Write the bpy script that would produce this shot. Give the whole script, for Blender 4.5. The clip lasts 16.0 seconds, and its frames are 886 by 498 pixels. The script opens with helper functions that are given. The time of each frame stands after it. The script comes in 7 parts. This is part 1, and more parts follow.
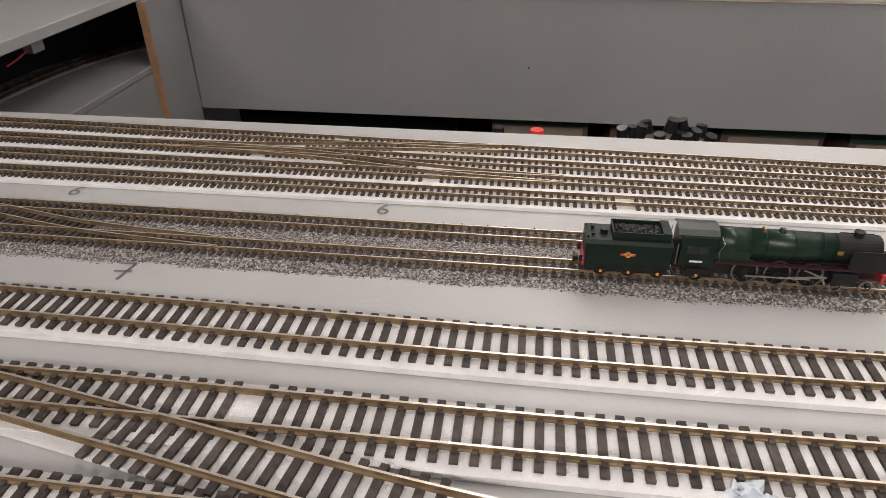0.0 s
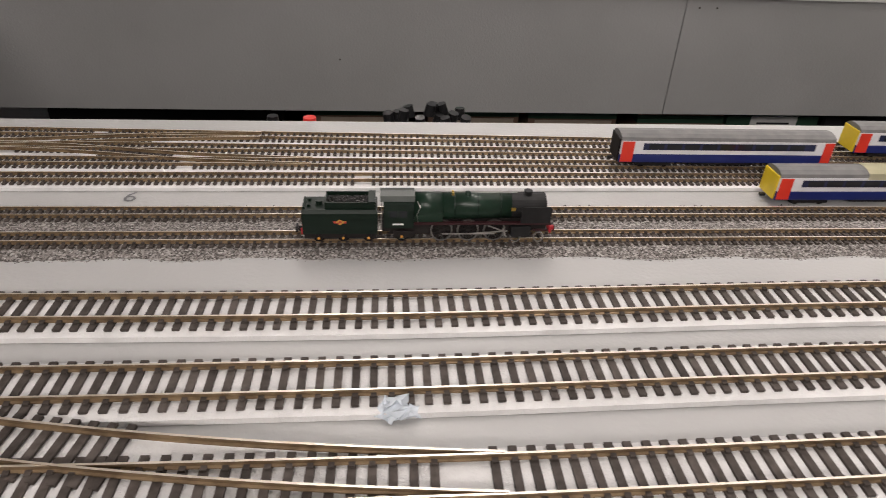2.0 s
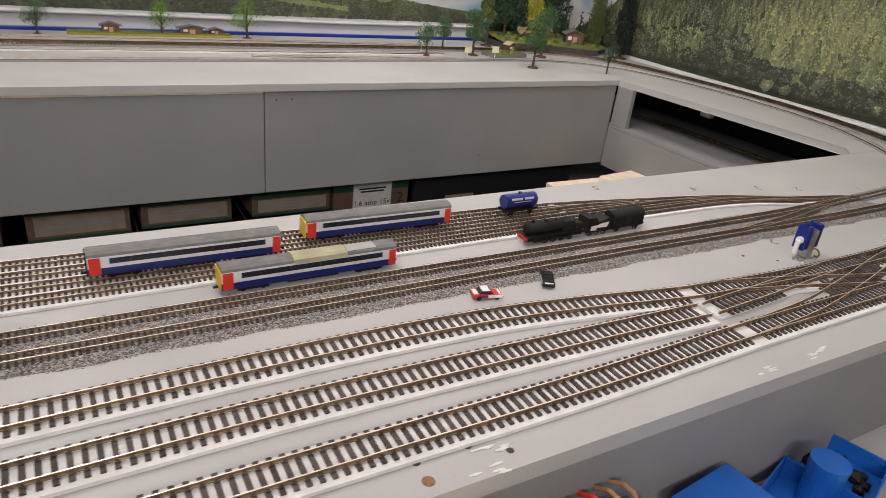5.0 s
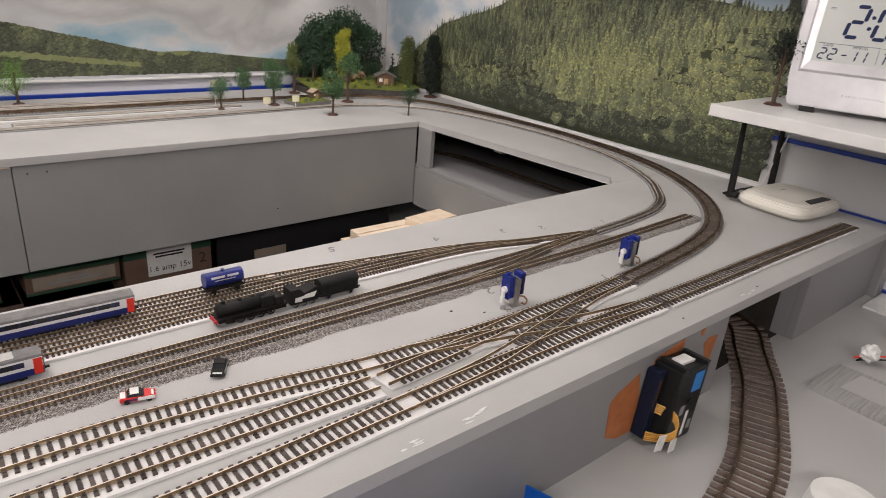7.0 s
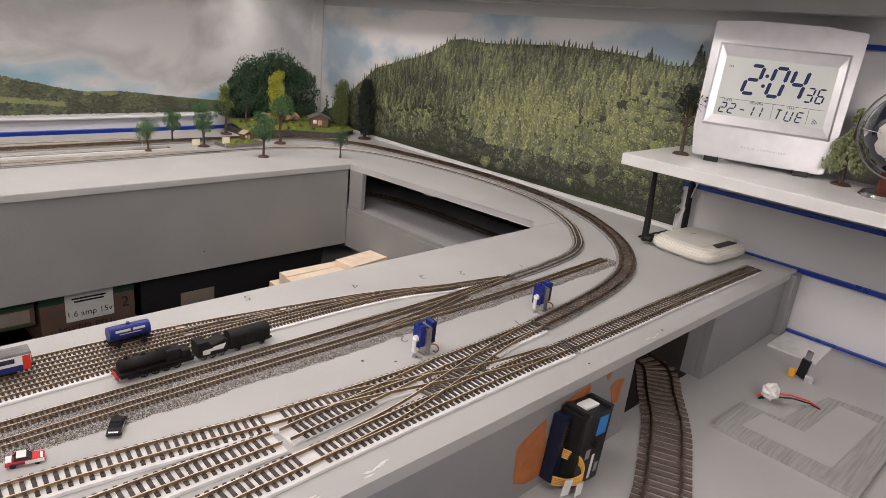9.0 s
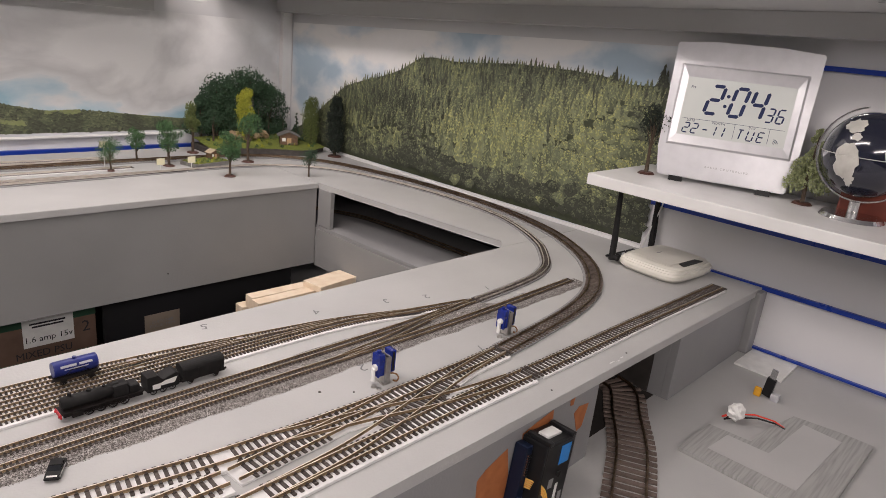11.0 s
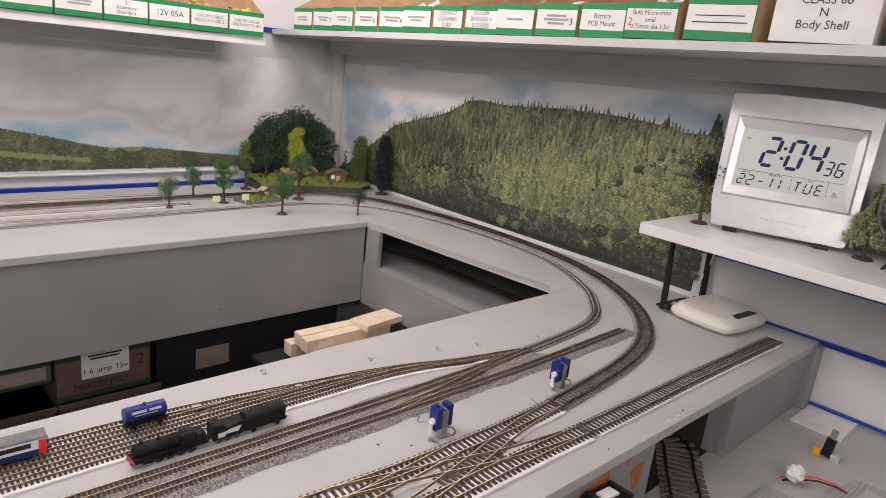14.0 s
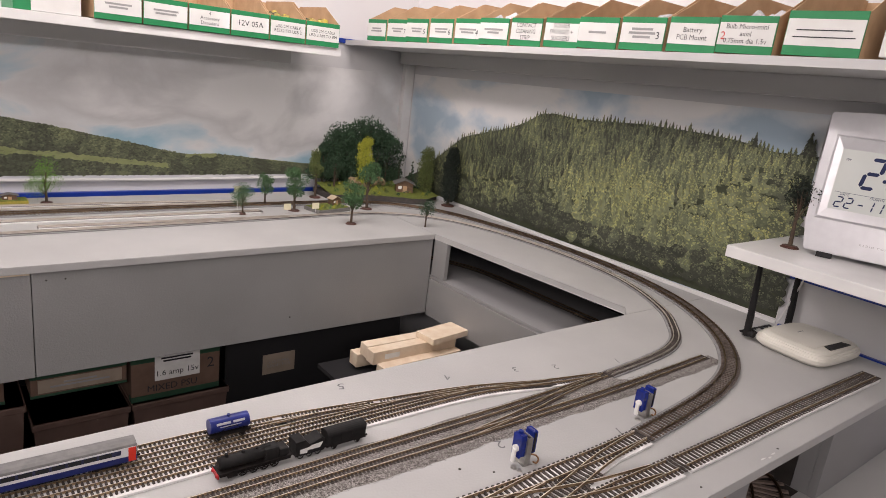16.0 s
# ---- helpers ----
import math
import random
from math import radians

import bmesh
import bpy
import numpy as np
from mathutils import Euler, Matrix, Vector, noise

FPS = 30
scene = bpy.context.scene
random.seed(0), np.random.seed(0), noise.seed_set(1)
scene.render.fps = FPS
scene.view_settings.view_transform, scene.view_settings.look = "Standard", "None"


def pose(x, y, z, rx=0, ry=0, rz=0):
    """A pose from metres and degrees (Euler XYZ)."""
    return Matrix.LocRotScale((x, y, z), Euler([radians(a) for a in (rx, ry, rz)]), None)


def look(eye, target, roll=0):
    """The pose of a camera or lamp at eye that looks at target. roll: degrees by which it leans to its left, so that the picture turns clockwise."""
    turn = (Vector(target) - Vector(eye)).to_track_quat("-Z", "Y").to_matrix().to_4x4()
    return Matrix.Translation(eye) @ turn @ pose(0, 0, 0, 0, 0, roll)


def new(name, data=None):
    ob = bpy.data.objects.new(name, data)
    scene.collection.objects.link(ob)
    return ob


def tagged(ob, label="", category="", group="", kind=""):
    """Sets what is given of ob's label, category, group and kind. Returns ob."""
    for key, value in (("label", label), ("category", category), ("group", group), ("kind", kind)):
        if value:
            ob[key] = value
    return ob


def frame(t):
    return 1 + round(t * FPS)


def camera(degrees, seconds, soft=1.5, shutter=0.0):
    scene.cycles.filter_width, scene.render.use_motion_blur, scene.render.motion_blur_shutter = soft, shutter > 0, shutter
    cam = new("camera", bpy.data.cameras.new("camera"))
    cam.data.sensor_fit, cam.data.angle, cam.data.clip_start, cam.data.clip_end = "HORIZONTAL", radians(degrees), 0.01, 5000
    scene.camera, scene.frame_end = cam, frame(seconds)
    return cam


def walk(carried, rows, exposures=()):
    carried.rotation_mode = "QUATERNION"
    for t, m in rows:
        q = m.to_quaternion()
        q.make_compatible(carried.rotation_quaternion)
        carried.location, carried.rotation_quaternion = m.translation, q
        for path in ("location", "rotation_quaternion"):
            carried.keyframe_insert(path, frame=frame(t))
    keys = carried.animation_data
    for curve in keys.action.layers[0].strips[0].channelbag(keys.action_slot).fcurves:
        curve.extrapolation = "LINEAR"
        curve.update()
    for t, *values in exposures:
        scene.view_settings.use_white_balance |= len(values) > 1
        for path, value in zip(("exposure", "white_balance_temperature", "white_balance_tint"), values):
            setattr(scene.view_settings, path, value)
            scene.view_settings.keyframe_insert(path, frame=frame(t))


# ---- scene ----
cam = camera(67.7, 16.0, soft=0.5, shutter=0.22)

PATH = [
    (0, (-0.066, -0.362, 0.19), (-0.279, 1.32, -0.872), -0.3),
    (0.5, (-0.054, -0.369, 0.194), (-0.208, 1.322, -0.864), 0.5),
    (1, (-0.037, -0.378, 0.195), (-0.095, 1.31, -0.876), 1.4),
    (1.5, (-0.016, -0.387, 0.198), (0.03, 1.294, -0.884), 2.3),
    (2, (0.013, -0.399, 0.201), (0.185, 1.281, -0.871), 2.7),
    (2.5, (0.037, -0.413, 0.212), (0.367, 1.262, -0.831), 3.3),
    (3, (0.058, -0.427, 0.226), (0.583, 1.231, -0.762), 4.4),
    (3.5, (0.07, -0.449, 0.236), (0.755, 1.166, -0.725), 5.0),
    (4, (0.069, -0.478, 0.256), (0.915, 1.094, -0.646), 6.3),
    (4.2, (0.076, -0.486, 0.267), (0.971, 1.065, -0.624), 7.0),
    (6.3, (0.329, -0.572, 0.307), (1.403, 0.902, -0.514), 4.7),
    (6.5, (0.337, -0.583, 0.32), (1.454, 0.863, -0.493), 4.8),
    (7, (0.358, -0.607, 0.343), (1.581, 0.78, -0.421), 4.7),
    (7.5, (0.373, -0.623, 0.357), (1.67, 0.724, -0.353), 5.3),
    (8, (0.379, -0.631, 0.363), (1.713, 0.694, -0.318), 5.7),
    (8.5, (0.382, -0.636, 0.366), (1.73, 0.684, -0.297), 5.6),
    (9, (0.382, -0.639, 0.369), (1.74, 0.675, -0.285), 6.0),
    (11.3, (0.41, -0.645, 0.391), (1.82, 0.635, -0.221), 6.0),
    (11.5, (0.397, -0.653, 0.397), (1.804, 0.631, -0.215), 6.0),
    (12, (0.397, -0.647, 0.401), (1.799, 0.652, -0.188), 6.1),
    (12.5, (0.395, -0.643, 0.404), (1.792, 0.667, -0.172), 6.2),
    (13, (0.392, -0.642, 0.407), (1.778, 0.686, -0.155), 5.9),
    (13.5, (0.389, -0.633, 0.41), (1.758, 0.718, -0.14), 6.0),
    (14, (0.385, -0.621, 0.413), (1.73, 0.756, -0.13), 6.3),
    (14.5, (0.383, -0.608, 0.41), (1.696, 0.8, -0.128), 6.2),
    (15, (0.378, -0.597, 0.412), (1.659, 0.842, -0.124), 6.4),
    (15.5, (0.373, -0.591, 0.414), (1.631, 0.868, -0.121), 6.7),
    (16, (0.368, -0.577, 0.413), (1.598, 0.908, -0.12), 6.9),
]
walk(cam, [(t, look(eye, aim, lean)) for t, eye, aim, lean in PATH],
     exposures=[(0, 0.22, 6500, 10), (2, 0.10, 6500, 10), (4, -0.02, 6500, 10), (6.5, -0.05, 6500, 11), (9, 0.02, 6500, 12), (12, 0.0, 6500, 14), (16, -0.03, 6500, 15)])

# ---- light ----
world = bpy.data.worlds.new("room_world")
scene.world = world
world.use_nodes = True
world.node_tree.nodes["Background"].inputs[0].default_value = (0.9, 0.95, 1.0, 1)
world.node_tree.nodes["Background"].inputs[1].default_value = 0.02


def area_lamp(name, place, aim, sx, sy, power, colour):
    data = bpy.data.lights.new(name, "AREA")
    data.shape, data.size, data.size_y, data.energy, data.color = "RECTANGLE", sx, sy, power, colour
    ob = new(name, data)
    ob.matrix_world = look(place, aim)
    return ob


LAMP_COLOUR = (1.0, 0.91, 0.862)
# Unseen lamps, their number, place and aim made up to balance walls and boards.
area_lamp("unseen_ceiling_light", (-0.60, -1.90, 1.10), (0.6, 1.0, 0.1), 2.2, 0.12, 30, LAMP_COLOUR)
area_lamp("unseen_ceiling_light", (0.14, 0.40, 1.12), (1.2, 0.7, 0.0), 1.8, 0.12, 19, LAMP_COLOUR)
area_lamp("unseen_ceiling_light", (1.05, 0.50, 1.13), (1.40, 1.2, 0.1), 0.6, 0.10, 10, LAMP_COLOUR)


# ---- materials ----
def material(name, colour, rough=0.5, metal=0.0, second=None, scale=40.0, detail=4.0, lo=0.35, hi=0.65, bump=0.0,
             bump_scale=200.0, spread=0.0, specular=0.5, island=0.0, alpha=1.0, coat=0.0, stretch=None):
    """Base colour mixed with a second one by noise at two scales, with fine relief; spread and island vary whole objects or pieces."""
    m = bpy.data.materials.new(name)
    m.use_nodes = True
    nt = m.node_tree
    b = nt.nodes["Principled BSDF"]
    b.inputs["Roughness"].default_value = rough
    b.inputs["Metallic"].default_value = metal
    b.inputs["Specular IOR Level"].default_value = specular
    b.inputs["Coat Weight"].default_value = coat
    geo = nt.nodes.new("ShaderNodeNewGeometry")
    c2 = second if second else tuple(c * 0.88 for c in colour)
    big = nt.nodes.new("ShaderNodeTexNoise")
    big.inputs["Scale"].default_value = scale
    big.inputs["Detail"].default_value = detail
    if stretch:
        mp = nt.nodes.new("ShaderNodeMapping")
        mp.inputs["Scale"].default_value = stretch
        nt.links.new(geo.outputs["Position"], mp.inputs["Vector"])
        nt.links.new(mp.outputs["Vector"], big.inputs["Vector"])
    else:
        nt.links.new(geo.outputs["Position"], big.inputs["Vector"])
    ramp = nt.nodes.new("ShaderNodeMapRange")
    ramp.inputs["From Min"].default_value, ramp.inputs["From Max"].default_value = lo, hi
    nt.links.new(big.outputs["Fac"], ramp.inputs["Value"])
    mix = nt.nodes.new("ShaderNodeMix")
    mix.data_type = "RGBA"
    mix.inputs[6].default_value, mix.inputs[7].default_value = (*colour, 1), (*c2, 1)
    nt.links.new(ramp.outputs["Result"], mix.inputs[0])
    out = mix.outputs[2]
    if spread or island:
        source = nt.nodes.new("ShaderNodeObjectInfo").outputs["Random"] if spread else geo.outputs["Random Per Island"]
        amount = spread or island
        mr = nt.nodes.new("ShaderNodeMapRange")
        mr.inputs["To Min"].default_value, mr.inputs["To Max"].default_value = 1 - amount, 1 + amount
        nt.links.new(source, mr.inputs["Value"])
        hsv = nt.nodes.new("ShaderNodeHueSaturation")
        nt.links.new(mr.outputs["Result"], hsv.inputs["Value"])
        nt.links.new(out, hsv.inputs["Color"])
        out = hsv.outputs["Color"]
    nt.links.new(out, b.inputs["Base Color"])
    rn = nt.nodes.new("ShaderNodeMapRange")
    rn.inputs["To Min"].default_value, rn.inputs["To Max"].default_value = max(rough - 0.08, 0.02), min(rough + 0.08, 1)
    nt.links.new(big.outputs["Fac"], rn.inputs["Value"])
    nt.links.new(rn.outputs["Result"], b.inputs["Roughness"])
    if bump:
        fine = nt.nodes.new("ShaderNodeTexNoise")
        fine.inputs["Scale"].default_value, fine.inputs["Detail"].default_value = bump_scale, 3
        nt.links.new(geo.outputs["Position"], fine.inputs["Vector"])
        bn = nt.nodes.new("ShaderNodeBump")
        bn.inputs["Strength"].default_value, bn.inputs["Distance"].default_value = bump, 0.001
        nt.links.new(fine.outputs["Fac"], bn.inputs["Height"])
        nt.links.new(bn.outputs["Normal"], b.inputs["Normal"])
    return m


GREY = material("grey_board_paint", (0.455, 0.455, 0.447), 0.42, second=(0.41, 0.41, 0.405), scale=6, bump=0.25, bump_scale=350)
# Fascia grey is the board paint, darkened in colour for dimmer upright faces.
FASCIA = material("darkened_fascia_grey", (0.265, 0.265, 0.263), 0.45, second=(0.235, 0.235, 0.233), scale=5, bump=0.35, bump_scale=300)
# Darker copy of the board grey for front panels, posts and lower decks.
DARKGREY = material("darker_board_grey", (0.27, 0.27, 0.27), 0.5, second=(0.235, 0.235, 0.24), scale=5, bump=0.3, bump_scale=300)
# Near-black that stands in for shade inside the openings and the well.
DARK = material("dark_void_shade", (0.012, 0.012, 0.014), 0.9, scale=3)
WALLWHITE = material("white_slat_panel", (0.66, 0.66, 0.67), 0.35, second=(0.62, 0.62, 0.63), scale=3)
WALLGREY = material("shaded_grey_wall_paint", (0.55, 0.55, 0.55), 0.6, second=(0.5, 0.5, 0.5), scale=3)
BLUESTRIP = material("blue_plastic_strip", (0.012, 0.045, 0.33), 0.3, scale=20)
WHITESHELF = material("white_laminate", (0.74, 0.74, 0.73), 0.35, scale=10)
FOAM = material("white_foam_underlay", (0.78, 0.775, 0.77), 0.8, second=(0.68, 0.675, 0.67), scale=60, bump=0.5, bump_scale=900)
GREYFOAM = material("grey_foam_underlay", (0.30, 0.30, 0.30), 0.85, second=(0.24, 0.24, 0.24), scale=60, bump=0.5, bump_scale=900)
SLEEPER = material("dark_brown_sleeper_plastic", (0.058, 0.048, 0.042), 0.65, second=(0.095, 0.080, 0.072), scale=300, spread=0.25, specular=0.2)
SLEEPERJ = material("dark_brown_sleeper_plastic_joined", (0.058, 0.048, 0.042), 0.65, second=(0.095, 0.080, 0.072), scale=300, island=0.25, specular=0.2)
RAIL = material("nickel_silver_rail", (0.86, 0.79, 0.68), 0.36, 0.8, second=(0.70, 0.60, 0.46), scale=90, lo=0.45, hi=0.75)
RAILSIDE = material("tarnished_rail_web", (0.34, 0.245, 0.145), 0.42, 0.6, second=(0.19, 0.13, 0.075), scale=120)
FARRAIL = material("dull_silver_rail", (0.72, 0.68, 0.62), 0.4, 0.6, second=(0.55, 0.50, 0.44), scale=90)
RUSTRAIL = material("brown_weathered_rail", (0.33, 0.25, 0.17), 0.38, 1.0, second=(0.18, 0.12, 0.08), scale=90)
BROWNTIE = material("faded_brown_sleeper", (0.125, 0.092, 0.078), 0.6, second=(0.17, 0.13, 0.11), scale=200, spread=0.2)
BROWNTIEJ = material("dusty_brown_sleeper", (0.085, 0.066, 0.056), 0.7, second=(0.13, 0.105, 0.09), scale=200, island=0.2, specular=0.2)
BALLAST = material("grey_ballast_granules", (0.36, 0.34, 0.325), 0.9, second=(0.30, 0.285, 0.27), scale=60, bump=1.0, bump_scale=900)
nt = BALLAST.node_tree
# every granule has a tone of its own, from soot to pale limestone
grain = nt.nodes.new("ShaderNodeTexVoronoi")
grain.inputs["Scale"].default_value = 1100
where = nt.nodes.new("ShaderNodeNewGeometry")
nt.links.new(where.outputs["Position"], grain.inputs["Vector"])
tone = nt.nodes.new("ShaderNodeSeparateColor")
nt.links.new(grain.outputs["Color"], tone.inputs[0])
steps = nt.nodes.new("ShaderNodeValToRGB")
for at, c in ((0.20, (0.065, 0.058, 0.052)), (0.45, (0.19, 0.172, 0.16)), (0.75, (0.29, 0.27, 0.255)), (0.96, (0.46, 0.44, 0.42))):
    e = steps.color_ramp.elements.new(at)
    e.color = (*c, 1)
steps.color_ramp.elements.remove(steps.color_ramp.elements[0])
steps.color_ramp.elements.remove(steps.color_ramp.elements[-1])
nt.links.new(tone.outputs[0], steps.inputs[0])
nt.links.new(steps.outputs[0], nt.nodes["Principled BSDF"].inputs["Base Color"])
STONE = material("grey_ballast_stone", (0.26, 0.243, 0.23), 0.85, second=(0.18, 0.168, 0.16), scale=300, island=0.75)
RAWWOOD = material("pale_raw_pine", (0.80, 0.68, 0.53), 0.6, second=(0.70, 0.56, 0.41), scale=35, bump=0.3)
PLYEDGE = material("brown_board_edge", (0.42, 0.24, 0.13), 0.7, second=(0.33, 0.18, 0.10), scale=60)
# Near-black that carries the tunnel's shade in its colour.
TUNNEL = material("tunnel_shade_board", (0.030, 0.027, 0.025), 0.9, second=(0.045, 0.04, 0.037), scale=30, specular=0.1)
BLACK = material("black_plastic", (0.011, 0.011, 0.012), 0.35, scale=100, specular=0.3)
MATTBLACK = material("matt_black_paint", (0.012, 0.012, 0.0125), 0.6, second=(0.019, 0.018, 0.018), scale=150, specular=0.2)
WHITE = material("white_plastic", (0.80, 0.80, 0.78), 0.4, scale=50)
PAPER = material("white_paper_label", (0.78, 0.78, 0.76), 0.7, scale=50)


# ---- building helpers ----
def mesh_of(bm, name, mat, smooth=False):
    me = bpy.data.meshes.new(name)
    bmesh.ops.recalc_face_normals(bm, faces=bm.faces)
    bm.to_mesh(me)
    bm.free()
    me.materials.append(mat)
    if smooth:
        for p in me.polygons:
            p.use_smooth = True
    return me


def part(name, bm, mat, parent=None, label="", smooth=False, m=None):
    """Link a bmesh as one mesh object, under parent if given."""
    ob = new(name, mesh_of(bm, name, mat, smooth))
    if parent:
        ob.parent = parent
    if m is not None:
        ob.matrix_local = m
    if label:
        ob["label"] = label
    return ob


def thing(name, label, category, m=None, group=""):
    ob = new(name)
    ob.empty_display_size = 0.02
    if m is not None:
        ob.matrix_world = m
    return tagged(ob, label, category, group)


def structure(ob, label, category):
    return tagged(ob, label, category, kind="structure")


def box(bm, x0, x1, y0, y1, z0, z1, bevel=0.0, m=None):
    mat = Matrix.Translation(((x0 + x1) / 2, (y0 + y1) / 2, (z0 + z1) / 2)) @ Matrix.Diagonal((abs(x1 - x0), abs(y1 - y0), abs(z1 - z0), 1))
    if m is not None:
        mat = m @ mat
    vs = bmesh.ops.create_cube(bm, size=1, matrix=mat)["verts"]
    if bevel:
        es = list({e for v in vs for e in v.link_edges})
        bmesh.ops.bevel(bm, geom=es, offset=bevel, segments=2, affect="EDGES", profile=0.6)
    return bm


def boxed(*a, **k):
    return box(bmesh.new(), *a, **k)


def cyl(bm, r, p0, p1, n=16, r2=None):
    p0, p1 = Vector(p0), Vector(p1)
    d = p1 - p0
    m = Matrix.Translation((p0 + p1) / 2) @ d.to_track_quat("Z", "Y").to_matrix().to_4x4()
    bmesh.ops.create_cone(bm, cap_ends=True, segments=n, radius1=r, radius2=r if r2 is None else r2, depth=d.length, matrix=m)
    return bm


def cyled(*a, **k):
    return cyl(bmesh.new(), *a, **k)


def slab(bm, outline, z0, z1):
    """A flat plate with the outline given, from z0 to z1."""
    lo = [bm.verts.new((x, y, z0)) for x, y in outline]
    hi = [bm.verts.new((x, y, z1)) for x, y in outline]
    n = len(outline)
    bm.faces.new(hi)
    bm.faces.new(lo[::-1])
    for i in range(n):
        bm.faces.new((lo[i], lo[(i + 1) % n], hi[(i + 1) % n], hi[i]))
    return bm


def prism(bm, outline, y0, y1, m=None):
    """An outline in x and z, drawn out along y."""
    a = [bm.verts.new((x, y0, z)) for x, z in outline]
    b = [bm.verts.new((x, y1, z)) for x, z in outline]
    n = len(outline)
    bm.faces.new(a)
    bm.faces.new(b[::-1])
    for i in range(n):
        bm.faces.new((a[i], b[i], b[(i + 1) % n], a[(i + 1) % n]))
    if m is not None:
        bmesh.ops.transform(bm, matrix=m, verts=a + b)
    return bm


def tube(bm, points, r, n=8):
    """A round wire through the points."""
    pts = [Vector(p) for p in points]
    rings = []
    for i, p in enumerate(pts):
        d = (pts[min(i + 1, len(pts) - 1)] - pts[max(i - 1, 0)]).normalized()
        q = d.to_track_quat("Z", "Y")
        rings.append([bm.verts.new(p + q @ Vector((r * math.cos(2 * math.pi * k / n), r * math.sin(2 * math.pi * k / n), 0))) for k in range(n)])
    for a, b in zip(rings, rings[1:]):
        for k in range(n):
            bm.faces.new((a[k], a[(k + 1) % n], b[(k + 1) % n], b[k]))
    bm.faces.new(rings[0][::-1])
    bm.faces.new(rings[-1])
    return bm


def smooth_path(points, step=0.01):
    """Catmull-Rom through the points, resampled at even steps."""
    p = [Vector(q) for q in points]
    p = [2 * p[0] - p[1]] + p + [2 * p[-1] - p[-2]]
    fine = []
    for i in range(1, len(p) - 2):
        a, b, c, d = p[i - 1], p[i], p[i + 1], p[i + 2]
        l0, l1, l2 = (b - a).length, (c - b).length, (d - c).length
        m0, m1 = (c - a) * (l1 / (l0 + l1)), (d - b) * (l1 / (l1 + l2))
        n = max(2, int(l1 / 0.003))
        for k in range(n):
            t = k / n
            fine.append(b * (2 * t ** 3 - 3 * t * t + 1) + m0 * (t ** 3 - 2 * t * t + t) + c * (3 * t * t - 2 * t ** 3) + m1 * (t ** 3 - t * t))
    fine.append(p[-2])
    out, left = [fine[0]], step
    for a, b in zip(fine, fine[1:]):
        length = (b - a).length
        pos = 0.0
        while length - pos >= left:
            pos += left
            out.append(a + (b - a) * (pos / length))
            left = step
        left -= length - pos
    return out


def text_mesh(name, words, size, m, mat, parent, align="CENTER"):
    """Flat lettering in the built-in font, as a mesh."""
    cu = bpy.data.curves.new(name, "FONT")
    cu.body, cu.size, cu.align_x, cu.align_y, cu.resolution_u = words, size, align, "CENTER", 2
    tmp = new(name, cu)
    me = bpy.data.meshes.new_from_object(tmp.evaluated_get(bpy.context.evaluated_depsgraph_get()))
    bpy.data.objects.remove(tmp)
    bpy.data.curves.remove(cu)
    me.materials.clear()
    me.materials.append(mat)
    ob = new(name, me)
    ob.parent = parent
    ob.matrix_local = m
    return ob


# ---- the boards ----
def board(name, outline, z0, z1, mat, label, category="baseboard"):
    bm = slab(bmesh.new(), outline, z0, z1)
    bmesh.ops.bevel(bm, geom=[e for e in bm.edges], offset=0.0012, segments=1, affect="EDGES")
    return structure(part(name, bm, mat), label, category)


WALL_X, WALL_Y, LOW = 1.675, 1.275, -0.125
board("baseboard_near", [(-1.6, -0.293), (0.3, -0.289), (0.85, -0.2962), (1.706, -0.303), (1.706, 0.103), (1.405, 0.107), (-1.6, 0.109)], -0.014, 0, GREY, "grey painted track board with worn front edge")
board("baseboard_end", [(1.405, 0.108), (1.672, 0.1045), (1.672, 1.21), (1.389, 1.21), (1.389, 0.692), (1.437, 0.134)], -0.0142, -0.0002, GREY, "grey painted end board carrying the curved tracks")
board("baseboard_far", [(-1.6, 0.688), (0.3, 0.69), (1.388, 0.692), (1.388, 1.21), (-1.6, 1.21)], -0.0142, -0.0002, GREY, "grey painted far track board below the lake scene")
board("baseboard_left", [(-1.6, 0.110), (-0.64, 0.110), (-0.635, 0.687), (-1.6, 0.687)], -0.0142, -0.0002, GREY, "grey painted left end board")

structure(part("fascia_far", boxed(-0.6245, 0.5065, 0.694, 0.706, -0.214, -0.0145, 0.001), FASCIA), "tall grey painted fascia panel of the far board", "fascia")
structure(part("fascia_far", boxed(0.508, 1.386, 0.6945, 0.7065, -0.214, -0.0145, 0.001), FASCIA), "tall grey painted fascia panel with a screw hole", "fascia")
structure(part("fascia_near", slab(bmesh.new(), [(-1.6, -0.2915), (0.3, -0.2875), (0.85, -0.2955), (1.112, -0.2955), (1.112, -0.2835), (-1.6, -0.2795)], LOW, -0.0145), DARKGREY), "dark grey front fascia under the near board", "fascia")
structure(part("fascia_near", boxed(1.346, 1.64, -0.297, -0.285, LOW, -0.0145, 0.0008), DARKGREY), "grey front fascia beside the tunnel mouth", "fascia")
structure(part("tunnel_cheek", boxed(1.346, 1.358, -0.2848, -0.262, LOW, -0.0145, 0.0008), DARKGREY), "grey wooden side wall of the tunnel mouth", "panel")
# Lining, back and floor are added; their near-black stands in for shade.
structure(part("tunnel_shade_panel", boxed(1.346, 1.358, -0.2615, 0.08, LOW, -0.0145), TUNNEL), "sooty dark lining board of the tunnel", "panel")
structure(part("tunnel_shade_panel", boxed(1.10, 1.112, -0.2830, 0.08, LOW, -0.0145), TUNNEL), "sooty dark lining board of the tunnel", "panel")
